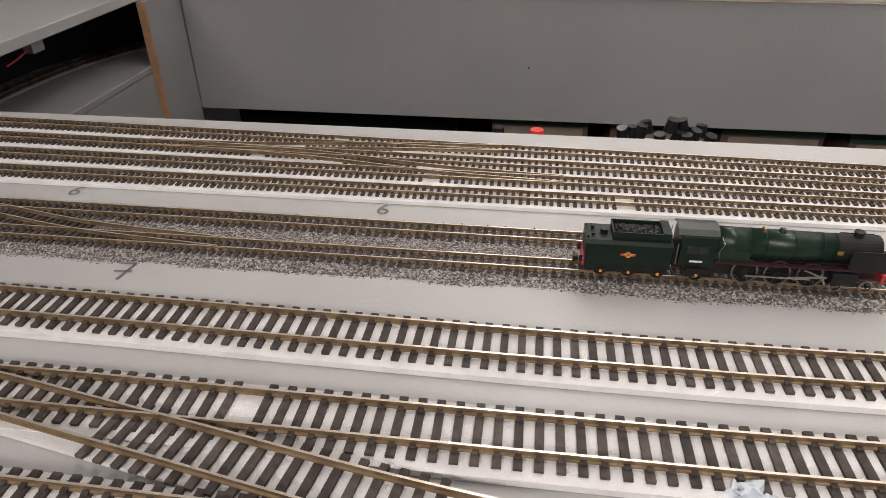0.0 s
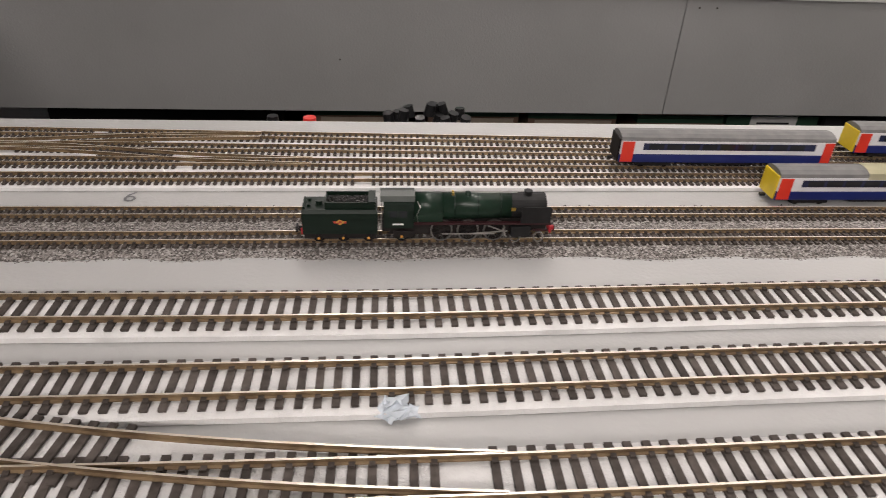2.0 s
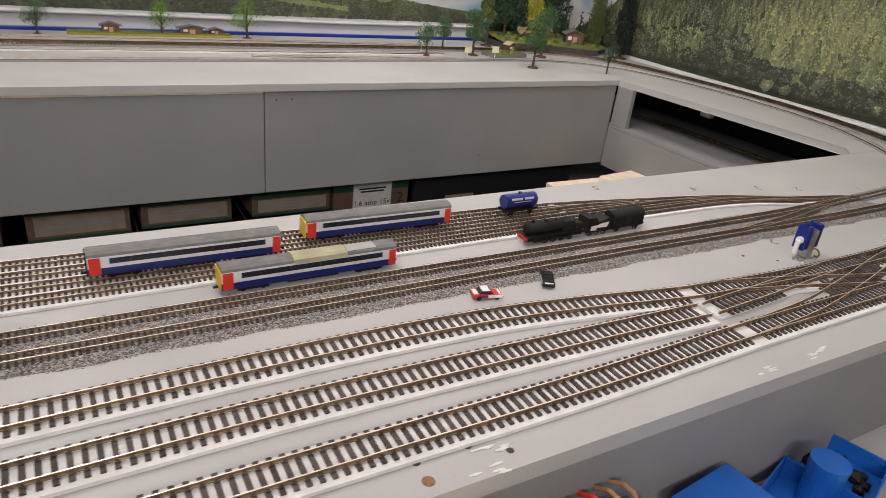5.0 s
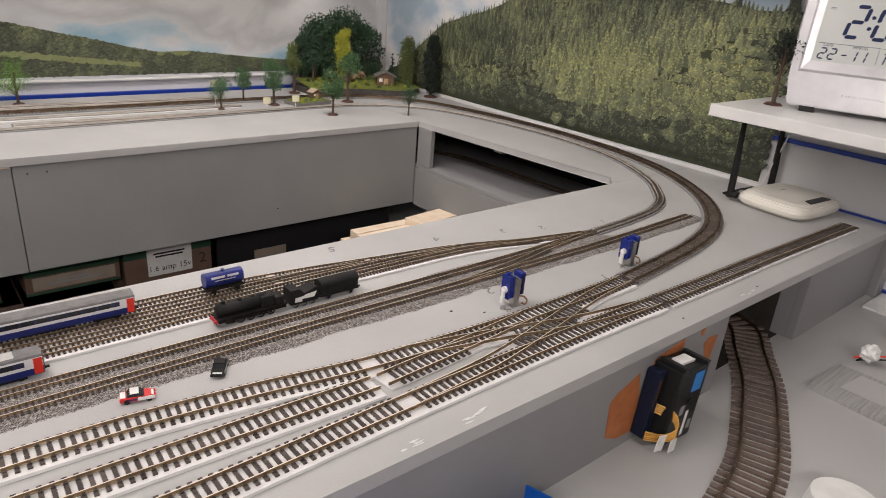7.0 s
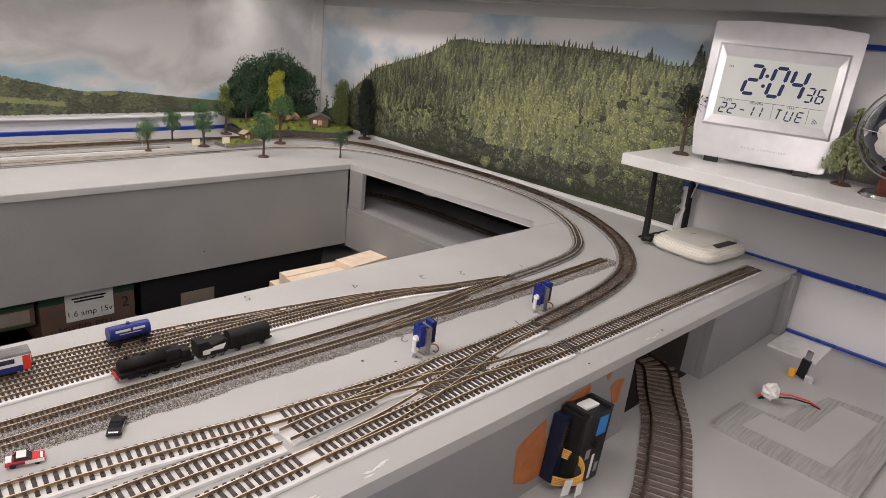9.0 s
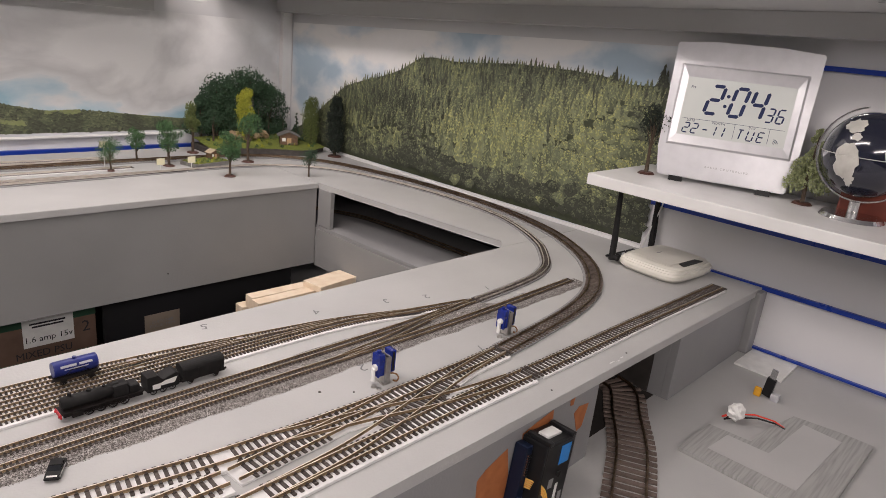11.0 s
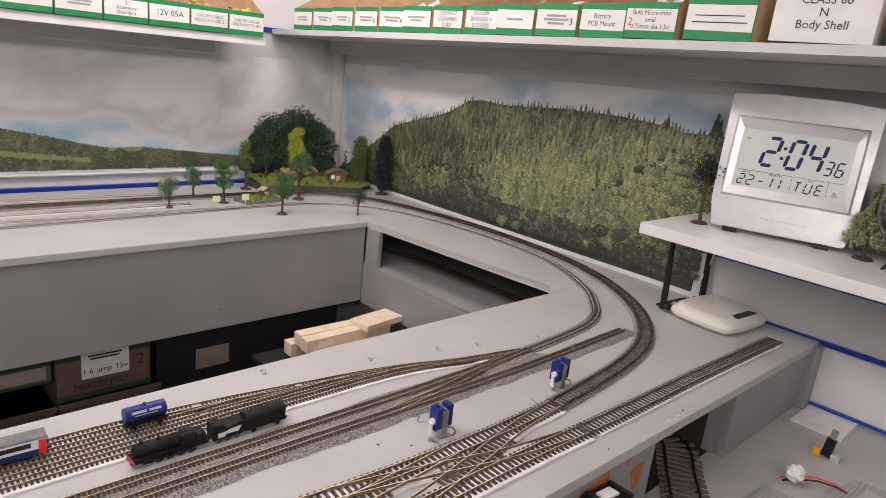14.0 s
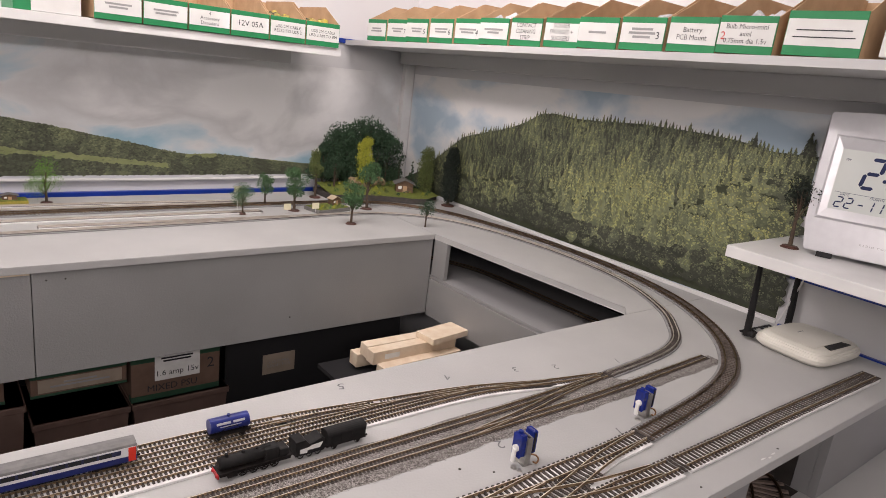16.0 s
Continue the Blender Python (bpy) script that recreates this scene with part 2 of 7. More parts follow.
structure(part("tunnel_shade_panel", boxed(1.113, 1.345, 0.02, 0.03, LOW, -0.0145), TUNNEL), "sooty dark back board of the tunnel", "panel")
structure(part("tunnel_shade_floor", boxed(1.113, 1.345, -0.275, 0.0195, LOW, LOW + 0.0004), TUNNEL), "sooty dark tunnel floor", "floor")
structure(part("corner_post", boxed(1.640, 1.674, -0.312, -0.270, LOW, -0.004, 0.003), DARKGREY), "grey painted corner post against the wall", "post")
board("lower_shelf", [(-1.6, -1.25), (1.675, -1.25), (1.675, 0.107), (-1.6, 0.107)], LOW - 0.018, LOW, GREY, "grey painted lower shelf in front of the fascia", "shelf")
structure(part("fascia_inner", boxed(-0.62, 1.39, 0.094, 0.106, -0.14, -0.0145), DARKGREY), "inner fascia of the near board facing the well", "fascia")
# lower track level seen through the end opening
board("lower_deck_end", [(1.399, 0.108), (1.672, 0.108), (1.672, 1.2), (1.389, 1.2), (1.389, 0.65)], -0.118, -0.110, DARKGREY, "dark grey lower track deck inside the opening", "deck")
bm = bmesh.new()
slab(bm, [(1.392, 0.108), (1.404, 0.108), (1.398, 0.693), (1.386, 0.693)], -0.219, -0.119)
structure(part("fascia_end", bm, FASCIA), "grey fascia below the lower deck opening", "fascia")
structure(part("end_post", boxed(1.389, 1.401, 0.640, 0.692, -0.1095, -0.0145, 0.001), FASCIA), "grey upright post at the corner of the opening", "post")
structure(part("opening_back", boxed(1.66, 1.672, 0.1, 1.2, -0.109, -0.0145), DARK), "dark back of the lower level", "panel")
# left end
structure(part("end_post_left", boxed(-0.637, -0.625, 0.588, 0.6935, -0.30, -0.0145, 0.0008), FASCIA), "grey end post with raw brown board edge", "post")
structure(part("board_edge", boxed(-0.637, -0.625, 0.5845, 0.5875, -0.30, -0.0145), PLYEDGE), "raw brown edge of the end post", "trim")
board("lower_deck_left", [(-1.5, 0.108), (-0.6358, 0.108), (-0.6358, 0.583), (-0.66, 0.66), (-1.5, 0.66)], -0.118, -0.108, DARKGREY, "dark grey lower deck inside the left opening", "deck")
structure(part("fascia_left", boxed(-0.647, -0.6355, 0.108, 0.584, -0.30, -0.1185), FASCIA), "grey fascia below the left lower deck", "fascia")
# Black sheet added behind the track in place of the shaded void.
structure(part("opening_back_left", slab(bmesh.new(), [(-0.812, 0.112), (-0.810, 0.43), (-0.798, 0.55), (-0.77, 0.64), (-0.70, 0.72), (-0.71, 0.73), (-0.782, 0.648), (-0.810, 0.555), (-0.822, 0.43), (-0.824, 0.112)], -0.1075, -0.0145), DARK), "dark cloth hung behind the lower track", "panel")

# room shell; west and south walls and ceiling are unseen, added to close it
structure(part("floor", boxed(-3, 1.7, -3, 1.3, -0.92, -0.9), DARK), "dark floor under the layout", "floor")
structure(part("wall_east", boxed(1.676, 1.72, -3, 1.3, -0.9, 1.15), WALLWHITE), "white slat panel wall", "wall")
structure(part("wall_north", boxed(-3, 1.676, WALL_Y, 1.32, -0.9, 1.15), WALLWHITE), "white slat panel wall behind the far board", "wall")
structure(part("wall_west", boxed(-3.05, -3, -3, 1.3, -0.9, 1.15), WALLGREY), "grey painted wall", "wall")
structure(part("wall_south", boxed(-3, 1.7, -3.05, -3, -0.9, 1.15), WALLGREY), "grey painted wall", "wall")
structure(part("ceiling", boxed(-3.05, 1.72, -3.05, 1.32, 1.15, 1.2), WALLWHITE), "white ceiling", "ceiling")
# Dark panel added to stand in for the shade in the well.
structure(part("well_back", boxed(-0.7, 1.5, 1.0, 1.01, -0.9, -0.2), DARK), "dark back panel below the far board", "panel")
for z in (0.395, 0.240, 0.103, -0.001, -0.118):
    structure(part("slat_strip", boxed(1.668, 1.6765, -1.6, -0.055, z - (0.0042 if z > -0.1 else 0.0022), z + (0.0042 if z > -0.1 else 0.0022), 0.001), BLUESTRIP), "blue plastic strip in the slat wall groove", "trim")
structure(part("slat_strip", boxed(-1.6, 1.62, 1.262, 1.2755, -0.030, -0.001, 0.002), BLUESTRIP), "blue plastic strip along the wall behind the far tracks", "trim")
structure(part("slat_strip", boxed(1.0, 1.66, 1.267, 1.2755, 0.442, 0.456, 0.002), BLUESTRIP), "blue plastic strip high on the end wall", "trim")
structure(part("wall_batten", boxed(1.640, 1.674, 1.255, 1.2745, 0.0, 0.46, 0.002), WHITESHELF), "white corner batten between the posters", "trim")
structure(part("poster_ledge", boxed(1.671, 1.6758, -0.05, 1.0, -0.0001, 0.0070, 0.001), WHITESHELF), "white strip below the forest poster", "trim")


# ---- tracks ----
OO = dict(gauge=0.0176, sleeper=(0.0294, 0.0033, 0.0014), pitch=0.0075, foam=0.0338, shift=-0.0019, dy=-0.0050, fz=0.0032, rail=(0.0010, 0.0030))
NN = dict(gauge=0.0090, sleeper=(0.0165, 0.0023, 0.0012), pitch=0.0046, foam=0.0218, shift=-0.0011, dy=-0.0020, fz=0.0026, rail=(0.0008, 0.0022))
SLEEPER_MESH = {}
JOINED = [0]
LAID = {0.0176: [], 0.0090: [], 0.040: []}


def sleeper_bm(g):
    lx, w, h = g["sleeper"]
    bm = boxed(-w / 2, w / 2, -lx / 2, lx / 2, 0, h)
    for s in (-1, 1):
        c = s * g["gauge"] / 2
        box(bm, -w * 0.36, w * 0.36, c - 0.0024 * lx / 0.03, c + 0.0024 * lx / 0.03, h, h + 0.0011)
    return bm


def sweep(bm, line, z, off, w, h, foot=None):
    """A rail: a bar of width w and height h beside the line."""
    sec = [(-w / 2, 0), (w / 2, 0), (w / 2, h), (-w / 2, h)]
    if foot:
        sec = [(-foot, 0), (foot, 0), (foot, h * 0.2), (w * 0.25, h * 0.35), (w * 0.25, h * 0.65), (w / 2, h * 0.72), (w / 2, h), (-w / 2, h), (-w / 2, h * 0.72), (-w * 0.25, h * 0.65), (-w * 0.25, h * 0.35), (-foot, h * 0.2)]
    rings = []
    for i, p in enumerate(line):
        d = (line[min(i + 1, len(line) - 1)] - line[max(i - 1, 0)]).normalized()
        n = Vector((-d.y, d.x))
        rings.append([bm.verts.new((p.x + n.x * (off + a), p.y + n.y * (off + a), z + b)) for a, b in sec])
    k = len(sec)
    for a, b in zip(rings, rings[1:]):
        for i in range(k):
            f = bm.faces.new((a[i], a[(i + 1) % k], b[(i + 1) % k], b[i]))
            f.material_index = 1 if foot and i != 6 else 0
    bm.faces.new(rings[0][::-1])
    bm.faces.new(rings[-1])
    return bm


def track(points, g, label, z=0.0, pieces=True, foam=FOAM, rail=RAIL, group="model tracks", ties=(SLEEPER, SLEEPERJ), sleepers=True, skip=(), joins=False):
    """A length of model track: underlay, sleepers, two rails. skip: gaps without sleepers, as spans of x. joins: a turnout leg, with no
    sleepers where those of the tracks it joins already lie."""
    t = thing("model_track", label, "model track", group=group)
    if z == 0:
        points = [(x, y + (g["dy"] * min(max((1.35 - x) / 0.3, 0), 1) if y < 0.3 else 0)) for x, y in points]
    JOINED[0] += joins
    line = smooth_path([(x, y) for x, y in points], 0.012)
    fz = g["fz"]
    lift = 0.0002 + 0.00004 * JOINED[0] if joins else 0.0
    if foam:
        part("underlay", sweep(bmesh.new(), line, z + 0.0003, 0 if joins else g["shift"] * (line[-1].x > line[0].x or -1), g["foam"] * (0.76 if joins else 1), fz - (0.0006 + 0.00015 * JOINED[0] if joins else 0.0003)), foam, t)
    h = g["sleeper"][2]
    rw, rh = g["rail"]
    for s in (-1, 1):
        bar = part("rail", sweep(bmesh.new(), line, z + fz + h + lift, s * g["gauge"] / 2, rw, rh, rw * 1.05), rail, t)
        bar.data.materials.append(RAILSIDE if rail is RAIL else rail)
    if not sleepers:
        return t
    marks = smooth_path([(x, y) for x, y in points], g["pitch"])
    if pieces:
        key = g["pitch"]
        if key not in SLEEPER_MESH:
            SLEEPER_MESH[key] = mesh_of(sleeper_bm(g), "sleeper", ties[0])
    joined = bmesh.new()
    count = 0
    others = LAID[g["gauge"]]
    reach = g["sleeper"][0] * 0.48
    for i, p in enumerate(marks):
        if any(a < p.x < b for a, b in skip):
            continue
        if joins and any(abs(p.x - o.x) < 0.006 and abs(p.y - o.y) < reach for o in others):
            continue
        d = marks[min(i + 1, len(marks) - 1)] - marks[max(i - 1, 0)]
        m = Matrix.Translation((p.x, p.y, z + fz + lift)) @ Matrix.Rotation(math.atan2(d.y, d.x) + random.uniform(-0.012, 0.012), 4, "Z")
        if pieces and -0.52 < p.x < 1.25 and count < 299:
            ob = new("sleeper", SLEEPER_MESH[key])
            ob.parent, ob.matrix_local = t, m
            count += 1
        else:
            lx, w, hh = g["sleeper"]
            box(joined, -w / 2, w / 2, -lx / 2, lx / 2, 0, hh, m=m)
    if z == 0:
        LAID[g["gauge"]] = others + marks
    if len(joined.verts):
        tagged(part("underframe", joined, ties[1], t), kind="stuff")
    return t


def yard_y(k, x):
    """The sidings, counted from the nearest, draw together along the board."""
    return k * (0.0265 - 0.0092 * min(max(x + 0.45, 0), 1.1))


oo1 = [(-1.5, -0.128), (-0.3, -0.134), (0, -0.138), (0.3, -0.135), (0.45, -0.1395), (0.55, -0.151), (0.66, -0.169), (0.8, -0.180), (0.95, -0.183), (1.05, -0.180), (1.13, -0.174), (1.26, -0.158),
       (1.36, -0.128), (1.455, -0.065), (1.53, 0.02), (1.592, 0.134), (1.632, 0.30), (1.638, 0.50), (1.612, 0.70), (1.555, 0.885), (1.46, 0.990), (1.35, 1.035), (1.2, 1.048), (0.9, 1.05), (-1.5, 1.03)]
track(oo1[:10], OO, "straight brass-railed track on white foam underlay", skip=((0.652, 0.668),))
track(oo1[9:], OO, "curved weathered track round the end of the layout", pieces=False, foam=GREYFOAM, rail=RUSTRAIL, ties=(BROWNTIEJ, BROWNTIEJ))
track([(-1.5, -0.182), (-0.28, -0.186), (0, -0.1875), (0.27, -0.185), (0.53, -0.193), (0.655, -0.198)], OO, "straight brass-railed track on white foam underlay", skip=((-0.1725, -0.1645), (0.643, 0.66)))
track([(0.655, -0.198), (0.75, -0.192), (0.86, -0.183)], OO, "turnout leg joining the main track", foam=FOAM, joins=True, skip=((0.65, 0.668),))
track([(-1.5, -0.236), (-0.3, -0.2365), (0.05, -0.2400), (0.24, -0.2385), (0.47, -0.2405), (0.66, -0.237), (0.92, -0.237), (1.03, -0.2402)], OO, "long yard track on white foam underlay", skip=((0.645, 0.662), (0.035, 0.05)))
track([(1.0345, -0.2404), (1.14, -0.2437), (1.30, -0.2474), (1.585, -0.255)], dict(OO, foam=0.0315, shift=-0.0010), "end of the yard track on thin underlay")
track([(-0.42, -0.180), (-0.30, -0.186), (-0.2, -0.203), (-0.1, -0.2215), (-0.02, -0.2325), (0.06, -0.2398)], OO, "diverging turnout track crossing to the yard", foam=FOAM, pieces=False, joins=True)
track([(0.66, -0.237), (0.76, -0.230), (0.86, -0.212), (0.96, -0.191), (1.05, -0.1805)], OO, "crossover track between yard and main track", foam=FOAM, pieces=False, joins=True)
track([(0.70, -0.172), (0.80, -0.195), (0.90, -0.222), (1.0, -0.238)], OO, "crossover track of the scissors crossing", foam=FOAM, pieces=False, joins=True)
# fine-scale yard tracks
label_n = "fine-scale sidings track on white foam underlay"
lead = (-1.2, -0.9, -0.6, -0.45, -0.3, -0.1, 0.1, 0.3, 0.45)
track([(x, yard_y(3, x)) for x in lead] + [(0.58, 0.0525), (0.68, 0.045), (0.79, 0.029), (0.92, 0.007), (1.03, -0.025), (1.14, -0.0490)], NN, label_n, skip=((0.785, 0.795), (0.665, 0.675), (-0.2, -0.192)))
track([(x, yard_y(2, x)) for x in lead] + [(0.60, 0.034), (0.70, 0.0325), (0.79, 0.0265)], NN, label_n, skip=((-0.25, -0.242), (0.665, 0.675)))
track([(x, yard_y(1, x)) for x in lead] + [(0.60, 0.017), (0.75, 0.016), (0.86, 0.012), (0.93, 0.003)], NN, label_n, skip=((-0.125, -0.117),))
track([(x, yard_y(0, x)) for x in lead] + [(0.60, 0.0), (0.78, 0.0), (0.93, -0.006), (1.05, -0.031)], NN, label_n, skip=((-0.005, 0.004),))
track([(-0.33, yard_y(2, -0.33)), (-0.25, yard_y(2, -0.25) + 0.004), (-0.16, 0.063), (-0.07, yard_y(3, -0.07) - 0.001)], NN, "crossover track in the sidings", foam=FOAM, pieces=False, joins=True)
track([(-0.30, yard_y(2, -0.3)), (-0.21, 0.044), (-0.12, 0.030), (-0.03, yard_y(1, -0.03))], NN, "crossover track in the sidings", foam=FOAM, pieces=False, joins=True)
# ballasted running lines
label_b = "ballasted fine-scale running line with shiny rails"
track([(-1.2, -0.046), (-0.3, -0.046), (0.3, -0.049), (0.7, -0.053), (0.95, -0.055), (1.15, -0.0505)], NN, label_b, foam=None)
track([(-1.2, -0.075), (-0.3, -0.075), (0.3, -0.0765), (0.65, -0.079), (0.9, -0.084), (1.1, -0.087), (1.365, -0.0815)], NN, label_b, foam=None)
track([(-0.46, -0.046), (-0.38, -0.052), (-0.31, -0.066), (-0.22, -0.075)], NN, "turnout between the ballasted lines", foam=None, pieces=False, joins=True)
track([(0.86, -0.083), (0.95, -0.074), (1.04, -0.060), (1.12, -0.052)], NN, "turnout between the ballasted lines", foam=None, pieces=False, joins=True)
track([(1.15, -0.0500), (1.25, -0.044), (1.33, -0.033), (1.39, -0.009), (1.44, 0.03), (1.487, 0.077), (1.54, 0.16), (1.578, 0.25), (1.594, 0.35), (1.597, 0.45), (1.588, 0.55), (1.563, 0.68), (1.518, 0.79), (1.45, 0.862), (1.36, 0.905), (1.25, 0.918), (1.1, 0.914), (0.9, 0.906), (0.5, 0.895), (-1.4, 0.86)],
      NN, "curved inner track round the end of the layout", pieces=False, foam=GREYFOAM, rail=FARRAIL)
for y0, y1 in ((1.085, 1.075), (1.118, 1.10), (0.985, 0.985)):
    track([(-1.5, y0), (0.6, y0), (1.05, y1)], NN, "straight station track on the far board", pieces=False, foam=FOAM, rail=FARRAIL)
track([(0.55, 0.93), (0.8, 0.925), (1.0, 0.918), (1.15, 0.916)], NN, "siding joining the far inner track", pieces=False, foam=FOAM, rail=FARRAIL)
# lower level track through the tunnel
track([(0.70, -0.462), (0.80, -0.452), (0.88, -0.438), (0.955, -0.422), (1.022, -0.403), (1.10, -0.367), (1.178, -0.327), (1.246, -0.281), (1.312, -0.236), (1.325, -0.2)], dict(OO, sleeper=(0.066, 0.0060, 0.003), pitch=0.0128, gauge=0.040, fz=0.0005, rail=(0.0018, 0.004)), "weathered track curving into the tunnel mouth", z=LOW, pieces=True, foam=None, rail=RUSTRAIL, ties=(BROWNTIE, BROWNTIE), group="lower tracks")
track([(1.556, 0.15), (1.553, 0.305), (1.549, 0.425), (1.546, 0.547), (1.533, 0.669), (1.505, 0.745), (1.44, 0.86)], OO, "dusty track on the lower deck", z=-0.110, pieces=False, foam=None, rail=RUSTRAIL, group="lower tracks")
track([(-0.772, 0.12), (-0.770, 0.426), (-0.759, 0.533), (-0.732, 0.625), (-0.69, 0.70)], OO, "dusty track on the lower deck", z=-0.108, pieces=False, foam=GREYFOAM, rail=RUSTRAIL, group="lower tracks")


# ---- ballast ----
def height_noise(x, y, s):
    return noise.noise(Vector((x * s, y * s, 3.7)))


def ballast_bed():
    bm = bmesh.new()
    nx, ny = 520, 16
    rows = []
    for i in range(nx + 1):
        x = -1.25 + 2.625 * i / nx
        front = -0.0940 - 0.010 * min(max(x, 0), 1) - 0.008 * min(max(x - 0.3, 0), 0.4) + 0.0035 * height_noise(x, 0.3, 22) + 0.0015 * height_noise(x, 0.9, 90)
        back = -0.0385 - 0.004 * min(max(x, 0), 1) + 0.0025 * height_noise(x, 0.1, 25)
        if x > 1.13:
            back -= 0.034 * min((x - 1.13) / 0.04, 1)
        row = []
        for j in range(ny + 1):
            y = front + (back - front) * j / ny
            edge = min(j, ny - j) / 2.2
            z = 0.0025 * min(edge, 1) + (0.0005 * height_noise(x, y, 160) if edge > 0.4 else 0) + 0.0002
            row.append(bm.verts.new((x, y, z)))
        rows.append(row)
    for a, b in zip(rows, rows[1:]):
        for j in range(ny):
            bm.faces.new((a[j], b[j], b[j + 1], a[j + 1]))
    return bm


tagged(part("ballast_bed", ballast_bed(), BALLAST), "loose grey stone ballast under the running lines", "ballast", kind="stuff")


def scatter_stones():
    verts, faces = [], []
    rnd = random.Random(5)
    for _ in range(16000):
        x = rnd.uniform(-0.55, 1.36)
        front = -0.0940 - 0.010 * min(max(x, 0), 1) - 0.008 * min(max(x - 0.3, 0), 0.4) + 0.0035 * height_noise(x, 0.3, 22) + 0.0015 * height_noise(x, 0.9, 90)
        y = front - 0.0015 + (rnd.random() ** 1.4) * 0.06
        if x > 1.13 and y > -0.072 or y > -0.037:
            continue
        z = 0.0025 if y > front + 0.006 else 0.0025 * max((y - front) / 0.006, 0.0)
        s = rnd.uniform(0.0004, 0.0009)
        a = rnd.uniform(0, 6.28)
        i = len(verts)
        for k in range(4):
            verts.append((x + s * math.cos(a + k * 1.57), y + s * math.sin(a + k * 1.57) * rnd.uniform(0.6, 1), z - 0.0002))
        verts.append((x + rnd.uniform(-s, s) * 0.4, y + rnd.uniform(-s, s) * 0.4, z + s * 0.8))
        faces += [(i, i + 1, i + 4), (i + 1, i + 2, i + 4), (i + 2, i + 3, i + 4), (i + 3, i, i + 4)]
    me = bpy.data.meshes.new("ballast_stones")
    me.from_pydata(verts, [], faces)
    me.materials.append(STONE)
    return new("ballast_stones", me)


tagged(scatter_stones(), "small grey ballast stones between the rails", "ballast", kind="stuff")

# ---- posters ----
def sky_print(name, tones, scale, offset, drift=(0, 0, 0), rough=0.4):
    """Printed clouds: soft noise, stretched sideways, through a row of tones from clear sky to bright cloud; drift gathers the clouds to one side."""
    m = bpy.data.materials.new(name)
    m.use_nodes = True
    nt = m.node_tree
    b = nt.nodes["Principled BSDF"]
    b.inputs["Roughness"].default_value = rough
    geo = nt.nodes.new("ShaderNodeNewGeometry")
    mp = nt.nodes.new("ShaderNodeMapping")
    mp.inputs["Scale"].default_value, mp.inputs["Location"].default_value = (1, 1, 1.7), offset
    nt.links.new(geo.outputs["Position"], mp.inputs["Vector"])
    cloud = nt.nodes.new("ShaderNodeTexNoise")
    cloud.inputs["Scale"].default_value, cloud.inputs["Detail"].default_value, cloud.inputs["Distortion"].default_value = scale, 6, 0.4
    nt.links.new(mp.outputs["Vector"], cloud.inputs["Vector"])
    ramp = nt.nodes.new("ShaderNodeValToRGB")
    for at, c in tones:
        ramp.color_ramp.elements.new(at).color = (*c, 1)
    ramp.color_ramp.elements.remove(ramp.color_ramp.elements[0])
    ramp.color_ramp.elements.remove(ramp.color_ramp.elements[-1])
    side = nt.nodes.new("ShaderNodeVectorMath")
    side.operation = "DOT_PRODUCT"
    side.inputs[1].default_value = drift
    nt.links.new(geo.outputs["Position"], side.inputs[0])
    total = nt.nodes.new("ShaderNodeMath")
    nt.links.new(cloud.outputs["Fac"], total.inputs[0])
    nt.links.new(side.outputs["Value"], total.inputs[1])
    nt.links.new(total.outputs[0], ramp.inputs[0])
    nt.links.new(ramp.outputs[0], b.inputs["Base Color"])
    return m


SKY = sky_print("printed_cloudy_sky", ((0.66, (0.34, 0.52, 0.62)), (0.72, (0.52, 0.63, 0.69)), (0.77, (0.70, 0.71, 0.72)), (0.84, (0.60, 0.60, 0.605)), (0.95, (0.80, 0.80, 0.80))), 3.0, (0.35, 0, 0.1), (0.18, 0, 0.45))
SKY2 = sky_print("printed_white_cloud_sky", ((0.36, (0.42, 0.54, 0.64)), (0.45, (0.64, 0.70, 0.75)), (0.53, (0.82, 0.815, 0.81)), (0.66, (0.86, 0.855, 0.85)), (0.78, (0.70, 0.70, 0.70))), 4.2, (0, 0.62, 0))
HILLBASE = material("printed_forest_shade", (0.035, 0.042, 0.024), 0.4, second=(0.055, 0.065, 0.035), scale=60)
# inks from deep shade to sunlit yellow green
TONES = [material("printed_forest_ink", c, 0.4, second=tuple(0.78 * k for k in c), scale=150, island=0.30) for c in
         ((0.050, 0.055, 0.040), (0.085, 0.095, 0.064), (0.135, 0.152, 0.092), (0.20, 0.222, 0.126), (0.28, 0.305, 0.155), (0.37, 0.385, 0.16), (0.46, 0.45, 0.17))]
FIELD = material("printed_meadow", (0.24, 0.28, 0.12), 0.4, second=(0.30, 0.33, 0.15), scale=30)
LAKE = material("printed_pale_lake", (0.58, 0.60, 0.64), 0.4, second=(0.70, 0.71, 0.74), scale=9)


def interp(table, u):
    for (a, va), (b, vb) in zip(table, table[1:]):
        if (a - u) * (b - u) <= 0:
            return va + (vb - va) * (u - a) / (b - a)
    return table[0][1] if abs(u - table[0][0]) < abs(u - table[-1][0]) else table[-1][1]


